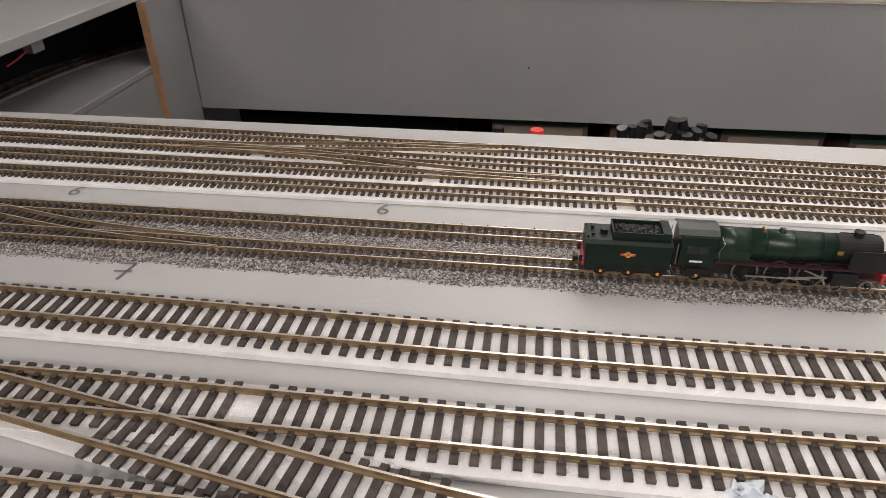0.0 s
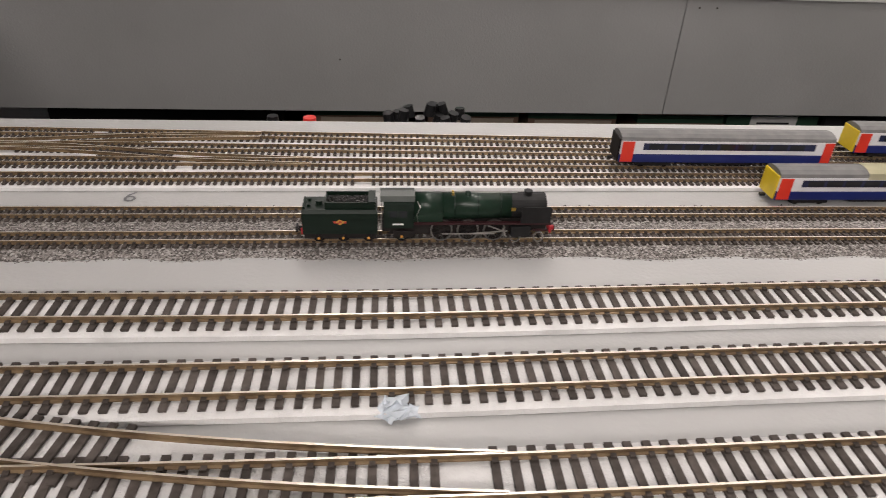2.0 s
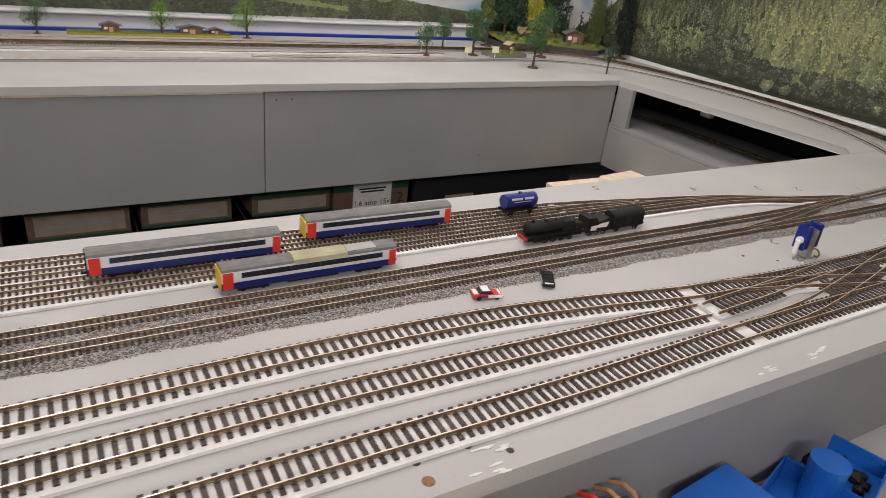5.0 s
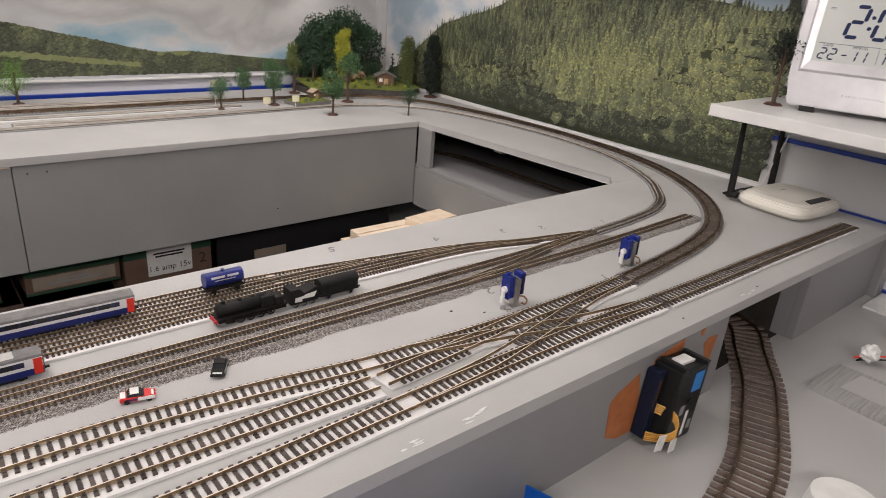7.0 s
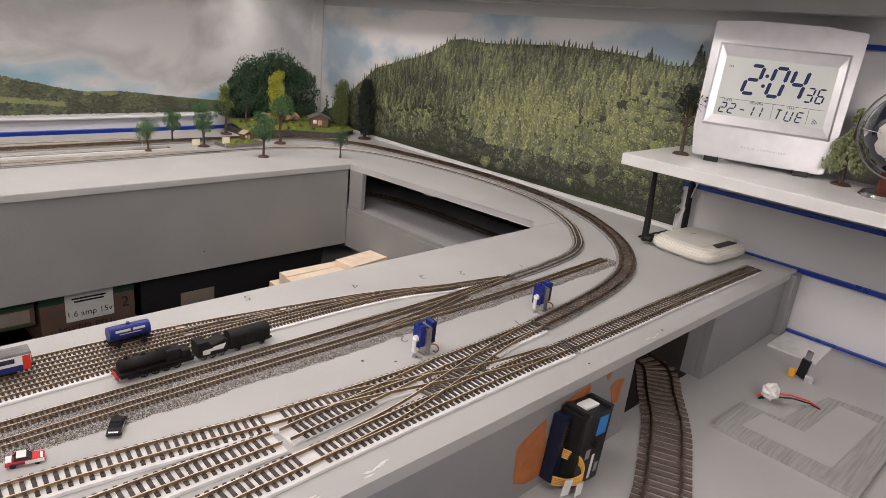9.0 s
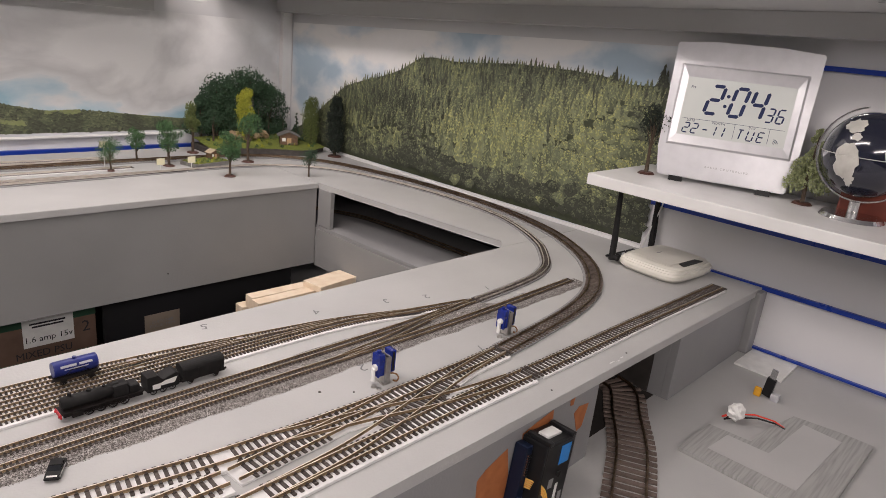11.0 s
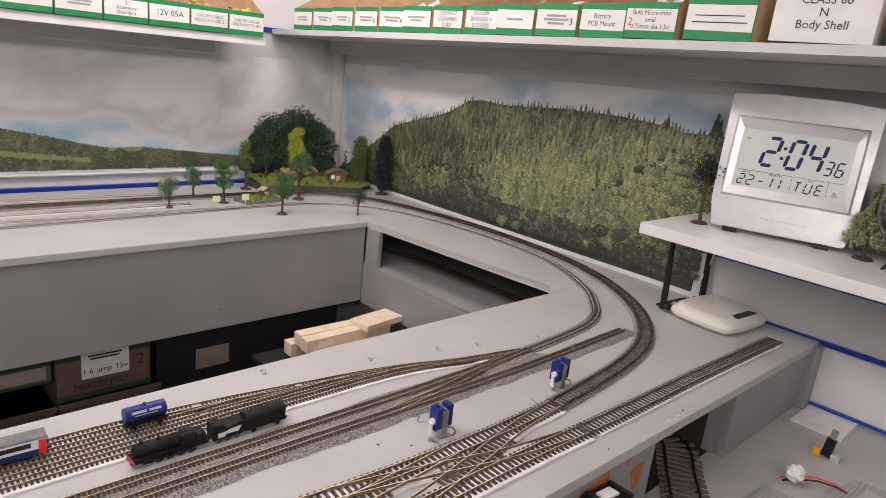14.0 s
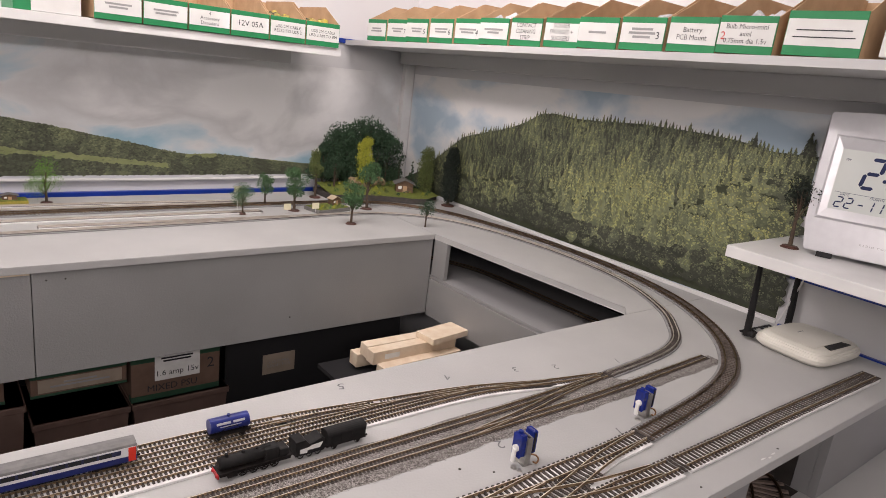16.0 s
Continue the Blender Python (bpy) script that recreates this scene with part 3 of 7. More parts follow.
class Flat:
    """Gathers printed shapes on a poster's plane, one mesh for each ink."""

    def __init__(self, place):
        self.place, self.inks, self.depth = place, {}, 0.0

    def shape(self, ink, outline):
        verts, faces = self.inks.setdefault(ink, ([], []))
        self.depth += 1.25e-7
        i = len(verts)
        verts += [self.place(u, v, self.depth) for u, v in outline]
        faces.append(tuple(range(i, i + len(outline))))

    def pine(self, tone, u, v, h, rnd):
        """A conifer: a dark ragged cone with tiers of lit sprays, brighter on the sunny side."""
        tone = min(max(tone, 1), 5)
        w = h * rnd.uniform(0.25, 0.36)
        left, right = [], []
        for k in range(1, 6):
            f = k / 5
            left += [(u - w * f * rnd.uniform(0.8, 1.15), v + h * (1 - f)), (u - w * f * 0.6, v + h * (1 - f) + h * 0.04)]
            right += [(u + w * f * rnd.uniform(0.8, 1.15), v + h * (1 - f)), (u + w * f * 0.6, v + h * (1 - f) + h * 0.04)]
        self.shape(TONES[max(tone - 2, 0)], [(u, v + h)] + left + right[::-1])
        for k in range(7):
            f = (k + 0.6) / 7
            z = v + h * (1 - f)
            for q in range(1 + (k > 1) + (k > 4)):
                x = u + w * f * (rnd.uniform(-0.85, 0.95) if q == 0 else rnd.uniform(0.1, 0.9) if q == 1 else rnd.uniform(-0.9, 0.0))
                r = h * rnd.uniform(0.055, 0.095)
                ink = TONES[tone + (1 if x > u and rnd.random() < 0.4 else 0) - (1 if x < u and rnd.random() < 0.45 else 0)]
                self.shape(ink, [(x - r, z - r * rnd.uniform(0.5, 1.0)), (x - r * 0.1, z + r * 1.2), (x + r * 1.05, z - r * rnd.uniform(0.4, 1.0)), (x, z - r * 0.15)])

    def blob(self, ink, u, v, r, rnd, n=9):
        self.shape(ink, [(u + r * rnd.uniform(0.65, 1.2) * math.cos(6.283 * k / n), v + 0.85 * r * rnd.uniform(0.65, 1.2) * math.sin(6.283 * k / n)) for k in range(n)])

    def leaf_tree(self, tone, u, v, r, rnd):
        """A broadleaf crown: shade below, small bright clumps towards the top."""
        tone = min(max(tone, 1), 5)
        self.blob(TONES[max(tone - 2, 0)], u, v - r * 0.1, r * 1.1, rnd, 13)
        for up, extra, count in ((-0.25, -1, 12), (0.05, 0, 14), (0.3, 1, 9)):
            for _ in range(count):
                a, d = rnd.uniform(0, 6.28), r * rnd.uniform(0.1, 0.8)
                self.blob(TONES[tone + extra if rnd.random() < 0.75 else tone], u + d * math.cos(a) * 1.1, v + r * up + d * math.sin(a) * 0.65, r * rnd.uniform(0.07, 0.17), rnd, 6)

    def link(self, parent):
        for ink, (verts, faces) in self.inks.items():
            me = bpy.data.meshes.new("print")
            me.from_pydata(verts, [], faces)
            me.materials.append(ink)
            ob = new("print", me)
            ob.parent = parent
            tagged(ob, kind="stuff")


# forest poster on the east wall
forest = part("forest_poster", prism(bmesh.new(), [(-0.048, 0.009), (1.252, 0.008), (1.252, 0.374), (-0.048, 0.408)], 0, 0.0008, Matrix.Translation((1.6758, 0, 0)) @ Matrix.Rotation(math.pi / 2, 4, "Z")), SKY2)
tagged(forest, "large printed forest hill poster on the wall", "poster")
ridge = [(1.252, 0.035), (1.172, 0.070), (1.06, 0.150), (0.966, 0.216), (0.865, 0.246), (0.78, 0.268), (0.726, 0.289), (0.66, 0.324), (0.612, 0.330), (0.54, 0.327), (0.466, 0.331), (0.346, 0.341), (0.192, 0.343), (0.11, 0.340), (0.04, 0.330), (-0.047, 0.335)]
# lower limit of the conifers; the broadleaf wood lies below it
skirt = [(1.252, 0.03), (1.10, 0.075), (0.90, 0.105), (0.70, 0.125), (0.50, 0.115), (0.35, 0.125), (0.24, 0.15), (0.15, 0.215), (0.08, 0.265), (-0.047, 0.29)]
rnd = random.Random(11)
fl = Flat(lambda u, v, d: (1.6746 - d, u, v))
fl.shape(HILLBASE, [(-0.047, 0.010), (1.251, 0.009)] + [(u, v - 0.004) for u, v in ridge])


def wood_tone(u, v, top):
    """How sunlit the wood is: a bright glade in the middle, a shaded gully and a dark foot."""
    glade = math.exp(-((u - 0.38) / 0.20) ** 2 - ((v - 0.14) / 0.065) ** 2) + 0.9 * math.exp(-((u - 0.10) / 0.11) ** 2 - ((v - 0.20) / 0.07) ** 2)
    gully = math.exp(-((u - 0.72) / 0.22) ** 2 - ((v - 0.175) / 0.035) ** 2)
    shrubs = 0.9 * math.exp(-((u - 0.80) / 0.13) ** 2 - ((v - 0.085) / 0.028) ** 2)
    foot = min(max((0.115 - v) / 0.06, 0), 1) * (0.7 if u > 0.7 else 1.15)
    return 3.2 + 2.5 * glade - 1.4 * gully + 1.7 * shrubs - 1.7 * foot + 1.0 * height_noise(u, v, 11) + 0.7 * height_noise(u, v, 34)


v_step = 0.0105
for k in range(33):
    u = -0.043 + rnd.uniform(0, 0.008)
    while u < 1.245:
        top = interp(ridge, u)
        v = top - 0.016 - k * v_step + rnd.uniform(-0.004, 0.004)
        grow = 1.25 + 0.75 * min(k / 18, 1)
        if v > 0.018:
            tone = round(wood_tone(u, v, top) + rnd.uniform(-1.2, 1.0))
            if v > interp(skirt, u) + rnd.uniform(-0.018, 0.018):
                fl.pine(tone, u, v, 0.022 * grow * (0.8 if k < 2 else 1) * rnd.uniform(0.7, 1.3), rnd)
            elif k % 2 == 0:
                fl.leaf_tree(tone, u, max(v, 0.031), 0.0085 * grow * rnd.uniform(0.75, 1.2) * (1 if v > 0.04 else 0.7), rnd)
        u += 0.0088 * grow * rnd.uniform(0.7, 1.3)
# taller sunlit conifers standing out of the lower wood
for u0, v0, n, h0 in ((0.46, 0.085, 9, 0.085), (0.40, 0.095, 5, 0.090), (0.24, 0.085, 7, 0.075), (0.74, 0.075, 3, 0.055), (0.14, 0.13, 6, 0.060)):
    for _ in range(n):
        u, h = u0 + rnd.gauss(0, 0.035), h0 * rnd.uniform(0.7, 1.1)
        tone = rnd.choice((4, 4, 5))
        for j in range(3):
            fl.pine(tone, u + rnd.uniform(-0.003, 0.003), v0 + rnd.uniform(-0.01, 0.01), h * (1 - 0.17 * j), rnd)
for _ in range(60):
    u = rnd.uniform(-0.03, 0.75)
    fl.leaf_tree(rnd.choice((1, 1, 2, 2, 3, 4)) if u < 0.5 else rnd.choice((1, 2)), u, rnd.uniform(0.032, 0.085), rnd.uniform(0.011, 0.018), rnd)
for u, h in ((0.075, 0.030), (-0.028, 0.045), (-0.036, 0.034)):
    fl.pine(1, u, interp(ridge, u) - 0.006, h, rnd)
fl.link(forest)

# lake poster on the north wall
lake = part("lake_poster", boxed(-1.5, 1.638, 1.2735, 1.2743, 0.028, 0.368), SKY)
tagged(lake, "long printed lake and hills poster on the wall", "poster")
fl = Flat(lambda u, v, d: (u, 1.2732 - d, v))
far = [(-1.5, 0.30), (-0.6, 0.27), (-0.1, 0.245), (0.3, 0.215), (0.528, 0.183), (0.642, 0.163), (0.707, 0.149), (0.827, 0.125), (0.90, 0.108), (0.96, 0.098), (1.04, 0.101), (1.111, 0.094), (1.20, 0.084), (1.307, 0.074), (1.62, 0.066)]
fl.shape(LAKE, [(-1.49, 0.029), (1.637, 0.029), (1.637, 0.046), (-1.49, 0.046)])
fl.shape(FIELD, [(1.0, 0.044), (1.62, 0.044), (1.62, 0.066), (1.307, 0.073), (1.2, 0.083), (1.1, 0.092), (1.0, 0.10)])
fl.shape(HILLBASE, [(-1.49, 0.040), (1.30, 0.040)] + [(1.30, 0.056)] + [(u, v - 0.003) for u, v in far[:12][::-1]])
for k in range(44):
    f = k / 43
    u = 0.0
    while u < 1.33:
        top = interp(far, u)
        v = top - 0.004 - f * (top - 0.046)
        meadow = (0.45 < u < 0.90 and abs(v - (0.088 - (u - 0.64) * 0.10)) < 0.007 * max(0.2, 1.0 + 1.6 * height_noise(u, v, 9))) or (0.95 < u < 1.2 and f < 0.18 and height_noise(u, v, 18) > 0)
        r = rnd.uniform(0.0022, 0.0044) * (0.8 + 0.7 * f)
        if meadow:
            fl.blob(FIELD if rnd.random() < 0.8 else TONES[4], u, v, r * 1.8, rnd, 7)
        else:
            tone = 2.1 + 1.5 * height_noise(u, v, 15) + 1.0 * height_noise(u, v, 60) - 0.9 * f + rnd.uniform(-0.6, 0.6)
            fl.blob(TONES[min(max(round(tone), 1), 4)], u, max(v, 0.045) + rnd.uniform(-0.002, 0.002), r, rnd, 7)
        u += r * rnd.uniform(0.9, 1.4)
fl.link(lake)
structure(part("poster_roll", tube(bmesh.new(), [(-1.5, 1.266, 0.030), (0.2, 1.265, 0.032), (0.9, 1.266, 0.029), (1.3, 1.268, 0.031)], 0.0045), WHITESHELF), "curled white lower margin of the lake poster", "trim")

# ---- high shelves with part bins ----
CARD = material("brown_kraft_card", (0.50, 0.33, 0.19), 0.75, second=(0.42, 0.27, 0.15), scale=30)
GREENCARD = material("green_printed_card", (0.012, 0.22, 0.075), 0.5, second=(0.01, 0.19, 0.065), scale=30)
WHITECARD = material("white_card", (0.70, 0.70, 0.68), 0.6, second=(0.64, 0.64, 0.62), scale=20)
INK = material("black_ink", (0.02, 0.02, 0.025), 0.6)
GREYINK = material("grey_print", (0.30, 0.30, 0.30), 0.6)
REDINK = material("red_ink", (0.6, 0.03, 0.02), 0.6)
ALU = material("grey_metal_bracket", (0.55, 0.55, 0.56), 0.4, 0.6)
SHELF_TILT = (0.487 - 0.455) / 1.25


def shelf_z(y):
    return 0.487 - (y + 0.1) * SHELF_TILT


bm = bmesh.new()
prism(bm, [(-1.6, shelf_z(-1.6)), (1.262, shelf_z(1.262)), (1.262, shelf_z(1.262) - 0.014), (-1.6, shelf_z(-1.6) - 0.014)], 0, 0.262, Matrix.Translation((1.6750, 0, 0)) @ Matrix.Rotation(math.pi / 2, 4, "Z"))
# White shelf given a greyer colour to stand for its dim front face.
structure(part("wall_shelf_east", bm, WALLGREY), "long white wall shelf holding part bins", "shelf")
bm = bmesh.new()
prism(bm, [(-1.6, shelf_z(-1.6) - 0.0145), (1.25, shelf_z(1.25) - 0.0145), (1.25, shelf_z(1.25) - 0.052), (-1.6, shelf_z(-1.6) - 0.052)], 0, 0.06, Matrix.Translation((1.6700, 0, 0)) @ Matrix.Rotation(math.pi / 2, 4, "Z"))
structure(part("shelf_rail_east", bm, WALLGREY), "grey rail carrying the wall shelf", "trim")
bm = boxed(-1.6, 1.272, 1.035, 1.2745, 0.402, 0.422, 0.0015)
structure(part("wall_shelf_north", bm, WHITESHELF), "white wall shelf over the lake poster", "shelf")
structure(part("shelf_rail_north", boxed(-1.6, 1.20, 1.18, 1.274, 0.368, 0.4015, 0.0015), WALLGREY), "grey rail carrying the wall shelf", "trim")
for y in (-0.42,):
    b = thing("shelf_bracket", "grey metal bracket under the wall shelf", "bracket", group="shelf brackets")
    zz = shelf_z(y) - 0.0145
    part("arm", prism(bmesh.new(), [(1.44, zz), (1.612, zz), (1.612, zz - 0.030), (1.60, zz - 0.030)], y - 0.004, y + 0.004), ALU, b)
    part("plate", boxed(1.45, 1.60, y - 0.012, y + 0.012, zz - 0.0015, zz - 0.0001), ALU, b)


def label_bars(parent, m, lines, width, h, mat=GREYINK):
    for i, f in enumerate(lines):
        y = ((len(lines) - 1) / 2 - i) * h * 1.7
        part("label_line", boxed(-width * f / 2, width * f / 2, y - h / 2, y + h / 2, 0, 0.0002), mat, parent, m=m)


def part_bin(m, width, label, words="", bars=(), mark="", size=0.011, height=0.058, depth=0.24, group="part bins", hand=False, full=False):
    """A card bin: green front with a white label, low front and slanted kraft sides. Its front is the plane y = 0, looking towards -y."""
    t = thing("part_bin", label, "part bin", m, group)
    w = width / 2
    part("front_panel", boxed(-w, w, 0, 0.002, 0, height, 0.0006), GREENCARD, t, "green printed card")
    for s in (-1, 1):
        x = s * (w - 0.001)
        bm = bmesh.new()
        prism(bm, [(0.0022, 0.001), (depth, 0.001), (depth, height * 1.75), (depth * 0.35, height * 1.75), (0.0022, height - 0.001)], x - 0.0008, x + 0.0008, Matrix.Rotation(-math.pi / 2, 4, "Z") @ Matrix.Diagonal((-1, 1, 1, 1)))
        part("side_panel", bm, CARD, t)
    part("bottom_panel", boxed(-w + 0.002, w - 0.002, 0.003, depth, 0.0008, 0.002), CARD, t)
    part("back_panel", boxed(-w + 0.002, w - 0.002, depth - 0.002, depth - 0.0005, 0.002, height * 1.7), CARD, t)
    rnd = random.Random(int(width * 1e6) + len(words) * 7 + len(bars) + int(m.translation.y * 1000) + int(m.translation.x * 1000))
    part("label_card", boxed(-w + 0.001, w - 0.001, -0.0006, -0.0001, height * 0.22, height * 0.82), WHITECARD, t, m=Matrix.Rotation(rnd.uniform(-0.01, 0.01), 4, "Y"))
    face = Matrix.Translation((0, -0.0009, height * 0.52)) @ Matrix.Rotation(math.pi / 2, 4, "X")
    if words:
        text_mesh("label_text", words, size, face, INK, t)
    if bars:
        label_bars(t, face, bars, width * 0.8, height * 0.07)
    if mark:
        text_mesh("label_mark", mark, 0.018, Matrix.Translation((w * (-0.80 if mark == "2" else 0.72), -0.0009, height * 0.45)) @ Matrix.Rotation(math.pi / 2, 4, "X"), REDINK if mark == "2" else INK, t)
    if full:
        bm = bmesh.new()
        for _ in range(10):
            box(bm, -0.012, 0.012, -0.008, 0.008, 0, 0.02, 0.003, Matrix.Translation((rnd.uniform(-w * 0.7, w * 0.7), rnd.uniform(0.03, 0.1), height * rnd.uniform(0.5, 0.95))) @ Euler((rnd.uniform(-1, 1), rnd.uniform(-1, 1), rnd.uniform(0, 3))).to_matrix().to_4x4())
        part("contents", bm, full, t)
    return t


bins = [("", (0.6, 0.7), ""), ("", (0.7, 0.5), "7"), ("", (0.6, 0.5), "5"), ("", (0.7, 0.6), "6"), ("", (0.8, 0.6), "4"), ("", (0.8, 0.5), ""), ("CONTACT\nCLEANING\nSTRIP", (), ""), ("SOLDER\nSPONGES +\nSUCKERS", (), ""),
        ("", (0.55,), ""), ("", (0.6, 0.75, 0.5), "3"), ("Battery\nPCB Mount", (), ""), ("Bulb Micro-mini\naxial\n0.75mm dia 1.5v", (), "2")]
pitch = (1.151 + 0.046) / 12
CLEARBAG = material("pale_plastic_bag", (0.6, 0.6, 0.62), 0.25, second=(0.4, 0.4, 0.43), scale=90)
for i, (words, bars, mark) in enumerate(bins):
    y = 1.151 - pitch * (i + 0.5)
    m = Matrix.Translation((1.419 + 0.004 * math.sin(i * 2.1), y, shelf_z(y) + 0.0012)) @ Matrix.Rotation(math.pi / 2 * -1 + 0.02 * math.sin(i * 1.7), 4, "Z")
    part_bin(m, pitch * 0.955, "green and white card part bin with printed label" if words else "green and white card part bin, small label", words, bars, mark, 0.0125 if i < 11 else 0.011, full=(CLEARBAG if i in (5, 9, 11) else False))
m = Matrix.Translation((1.416, -0.113, shelf_z(-0.12) + 0.001)) @ Matrix.Rotation(-math.pi / 2 - 0.03, 4, "Z")
t = part_bin(m, 0.112, "green and white card part bin with large handwriting", height=0.064)
part("label_stroke", boxed(-0.044, 0.046, -0.0011, -0.0007, 0.026, 0.0275), INK, t, "black handwritten stroke")
part("label_stroke", boxed(-0.040, 0.040, -0.0011, -0.0007, 0.036, 0.0375), INK, t, "black handwritten stroke")
# plain white carton further along the shelf
t = thing("carton", "white card carton with handwritten lettering on the shelf", "carton", Matrix.Translation((1.413, -0.262, shelf_z(-0.26) + 0.0015)) @ Matrix.Rotation(-math.pi / 2, 4, "Z"))
part("body", boxed(-0.068, 0.068, 0, 0.2, 0, 0.085, 0.001), WHITECARD, t)
text_mesh("handwriting", "CLASS 68\nN\nBody Shell", 0.0165, Matrix.Translation((0, -0.0006, 0.040)) @ Matrix.Rotation(math.pi / 2, 4, "X"), INK, t)
m = Matrix.Translation((1.416, -0.408, shelf_z(-0.40) + 0.001)) @ Matrix.Rotation(-math.pi / 2, 4, "Z")
part_bin(m, 0.13, "green and white card part bin, small label", "Class 52 OO", (), "", 0.014)
north = [("", (0.7, 0.5), ""), ("", (0.7, 0.6), ""), ("4\nAccessory\nDecoders", (), ""), ("12V 05A", (), ""), ("USB 2M CABLE\nRS232 TO USB 2", (), ""), ("USB 2M CABLE\nUSB 2 AM TO BM", (), "")]
YELLOWWIRE = material("yellow_and_black_wire", (0.55, 0.42, 0.08), 0.5, second=(0.02, 0.02, 0.02), scale=50)
for i, (words, bars, mark) in enumerate(north):
    x = 0.68 + (1.262 - 0.68) / 6 * (i + 0.5)
    part_bin(Matrix.Translation((x, 1.028, 0.4232)) @ Matrix.Rotation(0.015 * math.sin(i * 2), 4, "Z"), 0.094, "green and white card part bin on the far shelf", words, bars, mark, 0.0105 if i != 3 else 0.018, full=(YELLOWWIRE if i > 3 else False), hand=(i == 3))
t = thing("carton", "white card carton with a green edge on the far shelf", "carton", Matrix.Translation((0.60, 1.04, 0.4228)))
part("body", boxed(-0.06, 0.06, 0, 0.2, 0, 0.12, 0.001), WHITECARD, t)
part("edge_band", boxed(-0.0608, -0.030, -0.0008, 0.2, 0, 0.1205), GREENCARD, t)

# ---- clock shelf ----
structure(part("clock_shelf", boxed(1.435, 1.674, -1.4, -0.037, 0.158, 0.178, 0.0015), WHITESHELF), "thick white laminate shelf on the end wall", "shelf")
structure(part("shelf_clip", boxed(1.63, 1.674, -0.19, -0.15, 0.143, 0.1575, 0.002), WHITESHELF), "white clip under the clock shelf", "bracket")
SILVER = material("brushed_silver_plastic", (0.66, 0.66, 0.68), 0.32, 0.35, second=(0.60, 0.60, 0.62), scale=40)
LCD = material("pale_lcd_glass", (0.60, 0.63, 0.60), 0.3, second=(0.52, 0.55, 0.53), scale=6)
SEGMENT = material("dark_blue_lcd_segment", (0.02, 0.03, 0.09), 0.6, specular=0.2)


def clock():
    # the case stands on the shelf and leans back against the wall
    base, lean = Vector((1.568, -0.216, 0.1872)), math.radians(11)
    m = Matrix.Translation(base) @ Matrix.Rotation(-math.pi / 2 + 0.315, 4, "Z") @ Matrix.Rotation(-lean, 4, "X") @ Matrix.Diagonal((0.965, 1, 0.945, 1))
    t = thing("digital_clock", "silver radio-controlled digital wall clock leaning on the shelf", "clock", m)
    w, h = 0.117, 0.249
    bm = bmesh.new()
    prism(bm, [(-w * 0.93, 0.0), (w * 0.93, 0.0), (w, 0.05), (w * 1.035, h - 0.004), (w * 0.5, h + 0.001), (-w * 0.5, h + 0.001), (-w * 1.035, h - 0.004), (-w, 0.05)], 0, 0.02)
    bmesh.ops.bevel(bm, geom=bm.edges[:], offset=0.002, segments=2, affect="EDGES")
    part("case", bm, SILVER, t)
    for x in (-0.075, 0.075):
        part("foot", boxed(x - 0.012, x + 0.012, 0.002, 0.016, -0.0090, 0.0004), BLACK, t)
    # raised frame round the display
    sx, z0, z1 = 0.090, 0.078, 0.184
    o = (0.105, 0.058, 0.207)
    bm = bmesh.new()
    outer = [(-o[0], o[1]), (o[0], o[1]), (o[0], o[2]), (-o[0], o[2])]
    inner = [(-sx, z0), (sx, z0), (sx, z1), (-sx, z1)]
    vo = [bm.verts.new((x, -0.0004, z)) for x, z in outer]
    vm = [bm.verts.new((x * 0.965, -0.0055, (z - 0.131) * 0.95 + 0.131)) for x, z in outer]
    vi = [bm.verts.new((x, -0.0015, z)) for x, z in inner]
    for k in range(4):
        bm.faces.new((vo[k], vo[(k + 1) % 4], vm[(k + 1) % 4], vm[k]))
        bm.faces.new((vm[k], vm[(k + 1) % 4], vi[(k + 1) % 4], vi[k]))
    part("bezel", bm, SILVER, t)
    part("display", boxed(-sx, sx, -0.0012, -0.0003, z0, z1), LCD, t, "pale grey liquid crystal display")
    part("divider", boxed(-sx + 0.004, sx - 0.004, -0.0016, -0.0013, 0.1085, 0.1091), SEGMENT, t)
    for x in (0.005, 0.062):
        part("divider", boxed(x, x + 0.0006, -0.0016, -0.0013, z0 + 0.004, 0.1084), SEGMENT, t)
    glyph = {"0": "abcdef", "2": "abged", "4": "fgbc", "3": "abgcd", "5": "afgcd", "1": "bc", "-": "g", "T": "xy", "U": "fedcb", "E": "afged", "6": "afgedc"}

    def digit(ch, x, z, dw, dh, th):
        sl = 0.16
        seg = {"a": ((0, dh), (dw, dh)), "g": ((0, dh / 2), (dw, dh / 2)), "d": ((0, 0), (dw, 0)), "f": ((0, dh / 2), (0, dh)), "b": ((dw, dh / 2), (dw, dh)), "e": ((0, 0), (0, dh / 2)), "c": ((dw, 0), (dw, dh / 2)), "x": ((0, dh), (dw, dh)), "y": ((dw / 2, 0), (dw / 2, dh))}
        for s in glyph[ch]:
            (ax, az), (bx, bz) = seg[s]
            q = th * 0.5
            if az == bz:
                pts = [(ax + q * 0.4, az), (ax + q * 1.2, az + q), (bx - q * 1.2, az + q), (bx - q * 0.4, az), (bx - q * 1.2, az - q), (ax + q * 1.2, az - q)]
            else:
                pts = [(ax, az + q * 0.4), (ax + q, az + q * 1.2), (ax + q, bz - q * 1.2), (ax, bz - q * 0.4), (ax - q, bz - q * 1.2), (ax - q, az + q * 1.2)]
            part("segment", prism(bmesh.new(), [(x + px + (pz) * sl, z + pz) for px, pz in pts], -0.0017, -0.0013), SEGMENT, t)

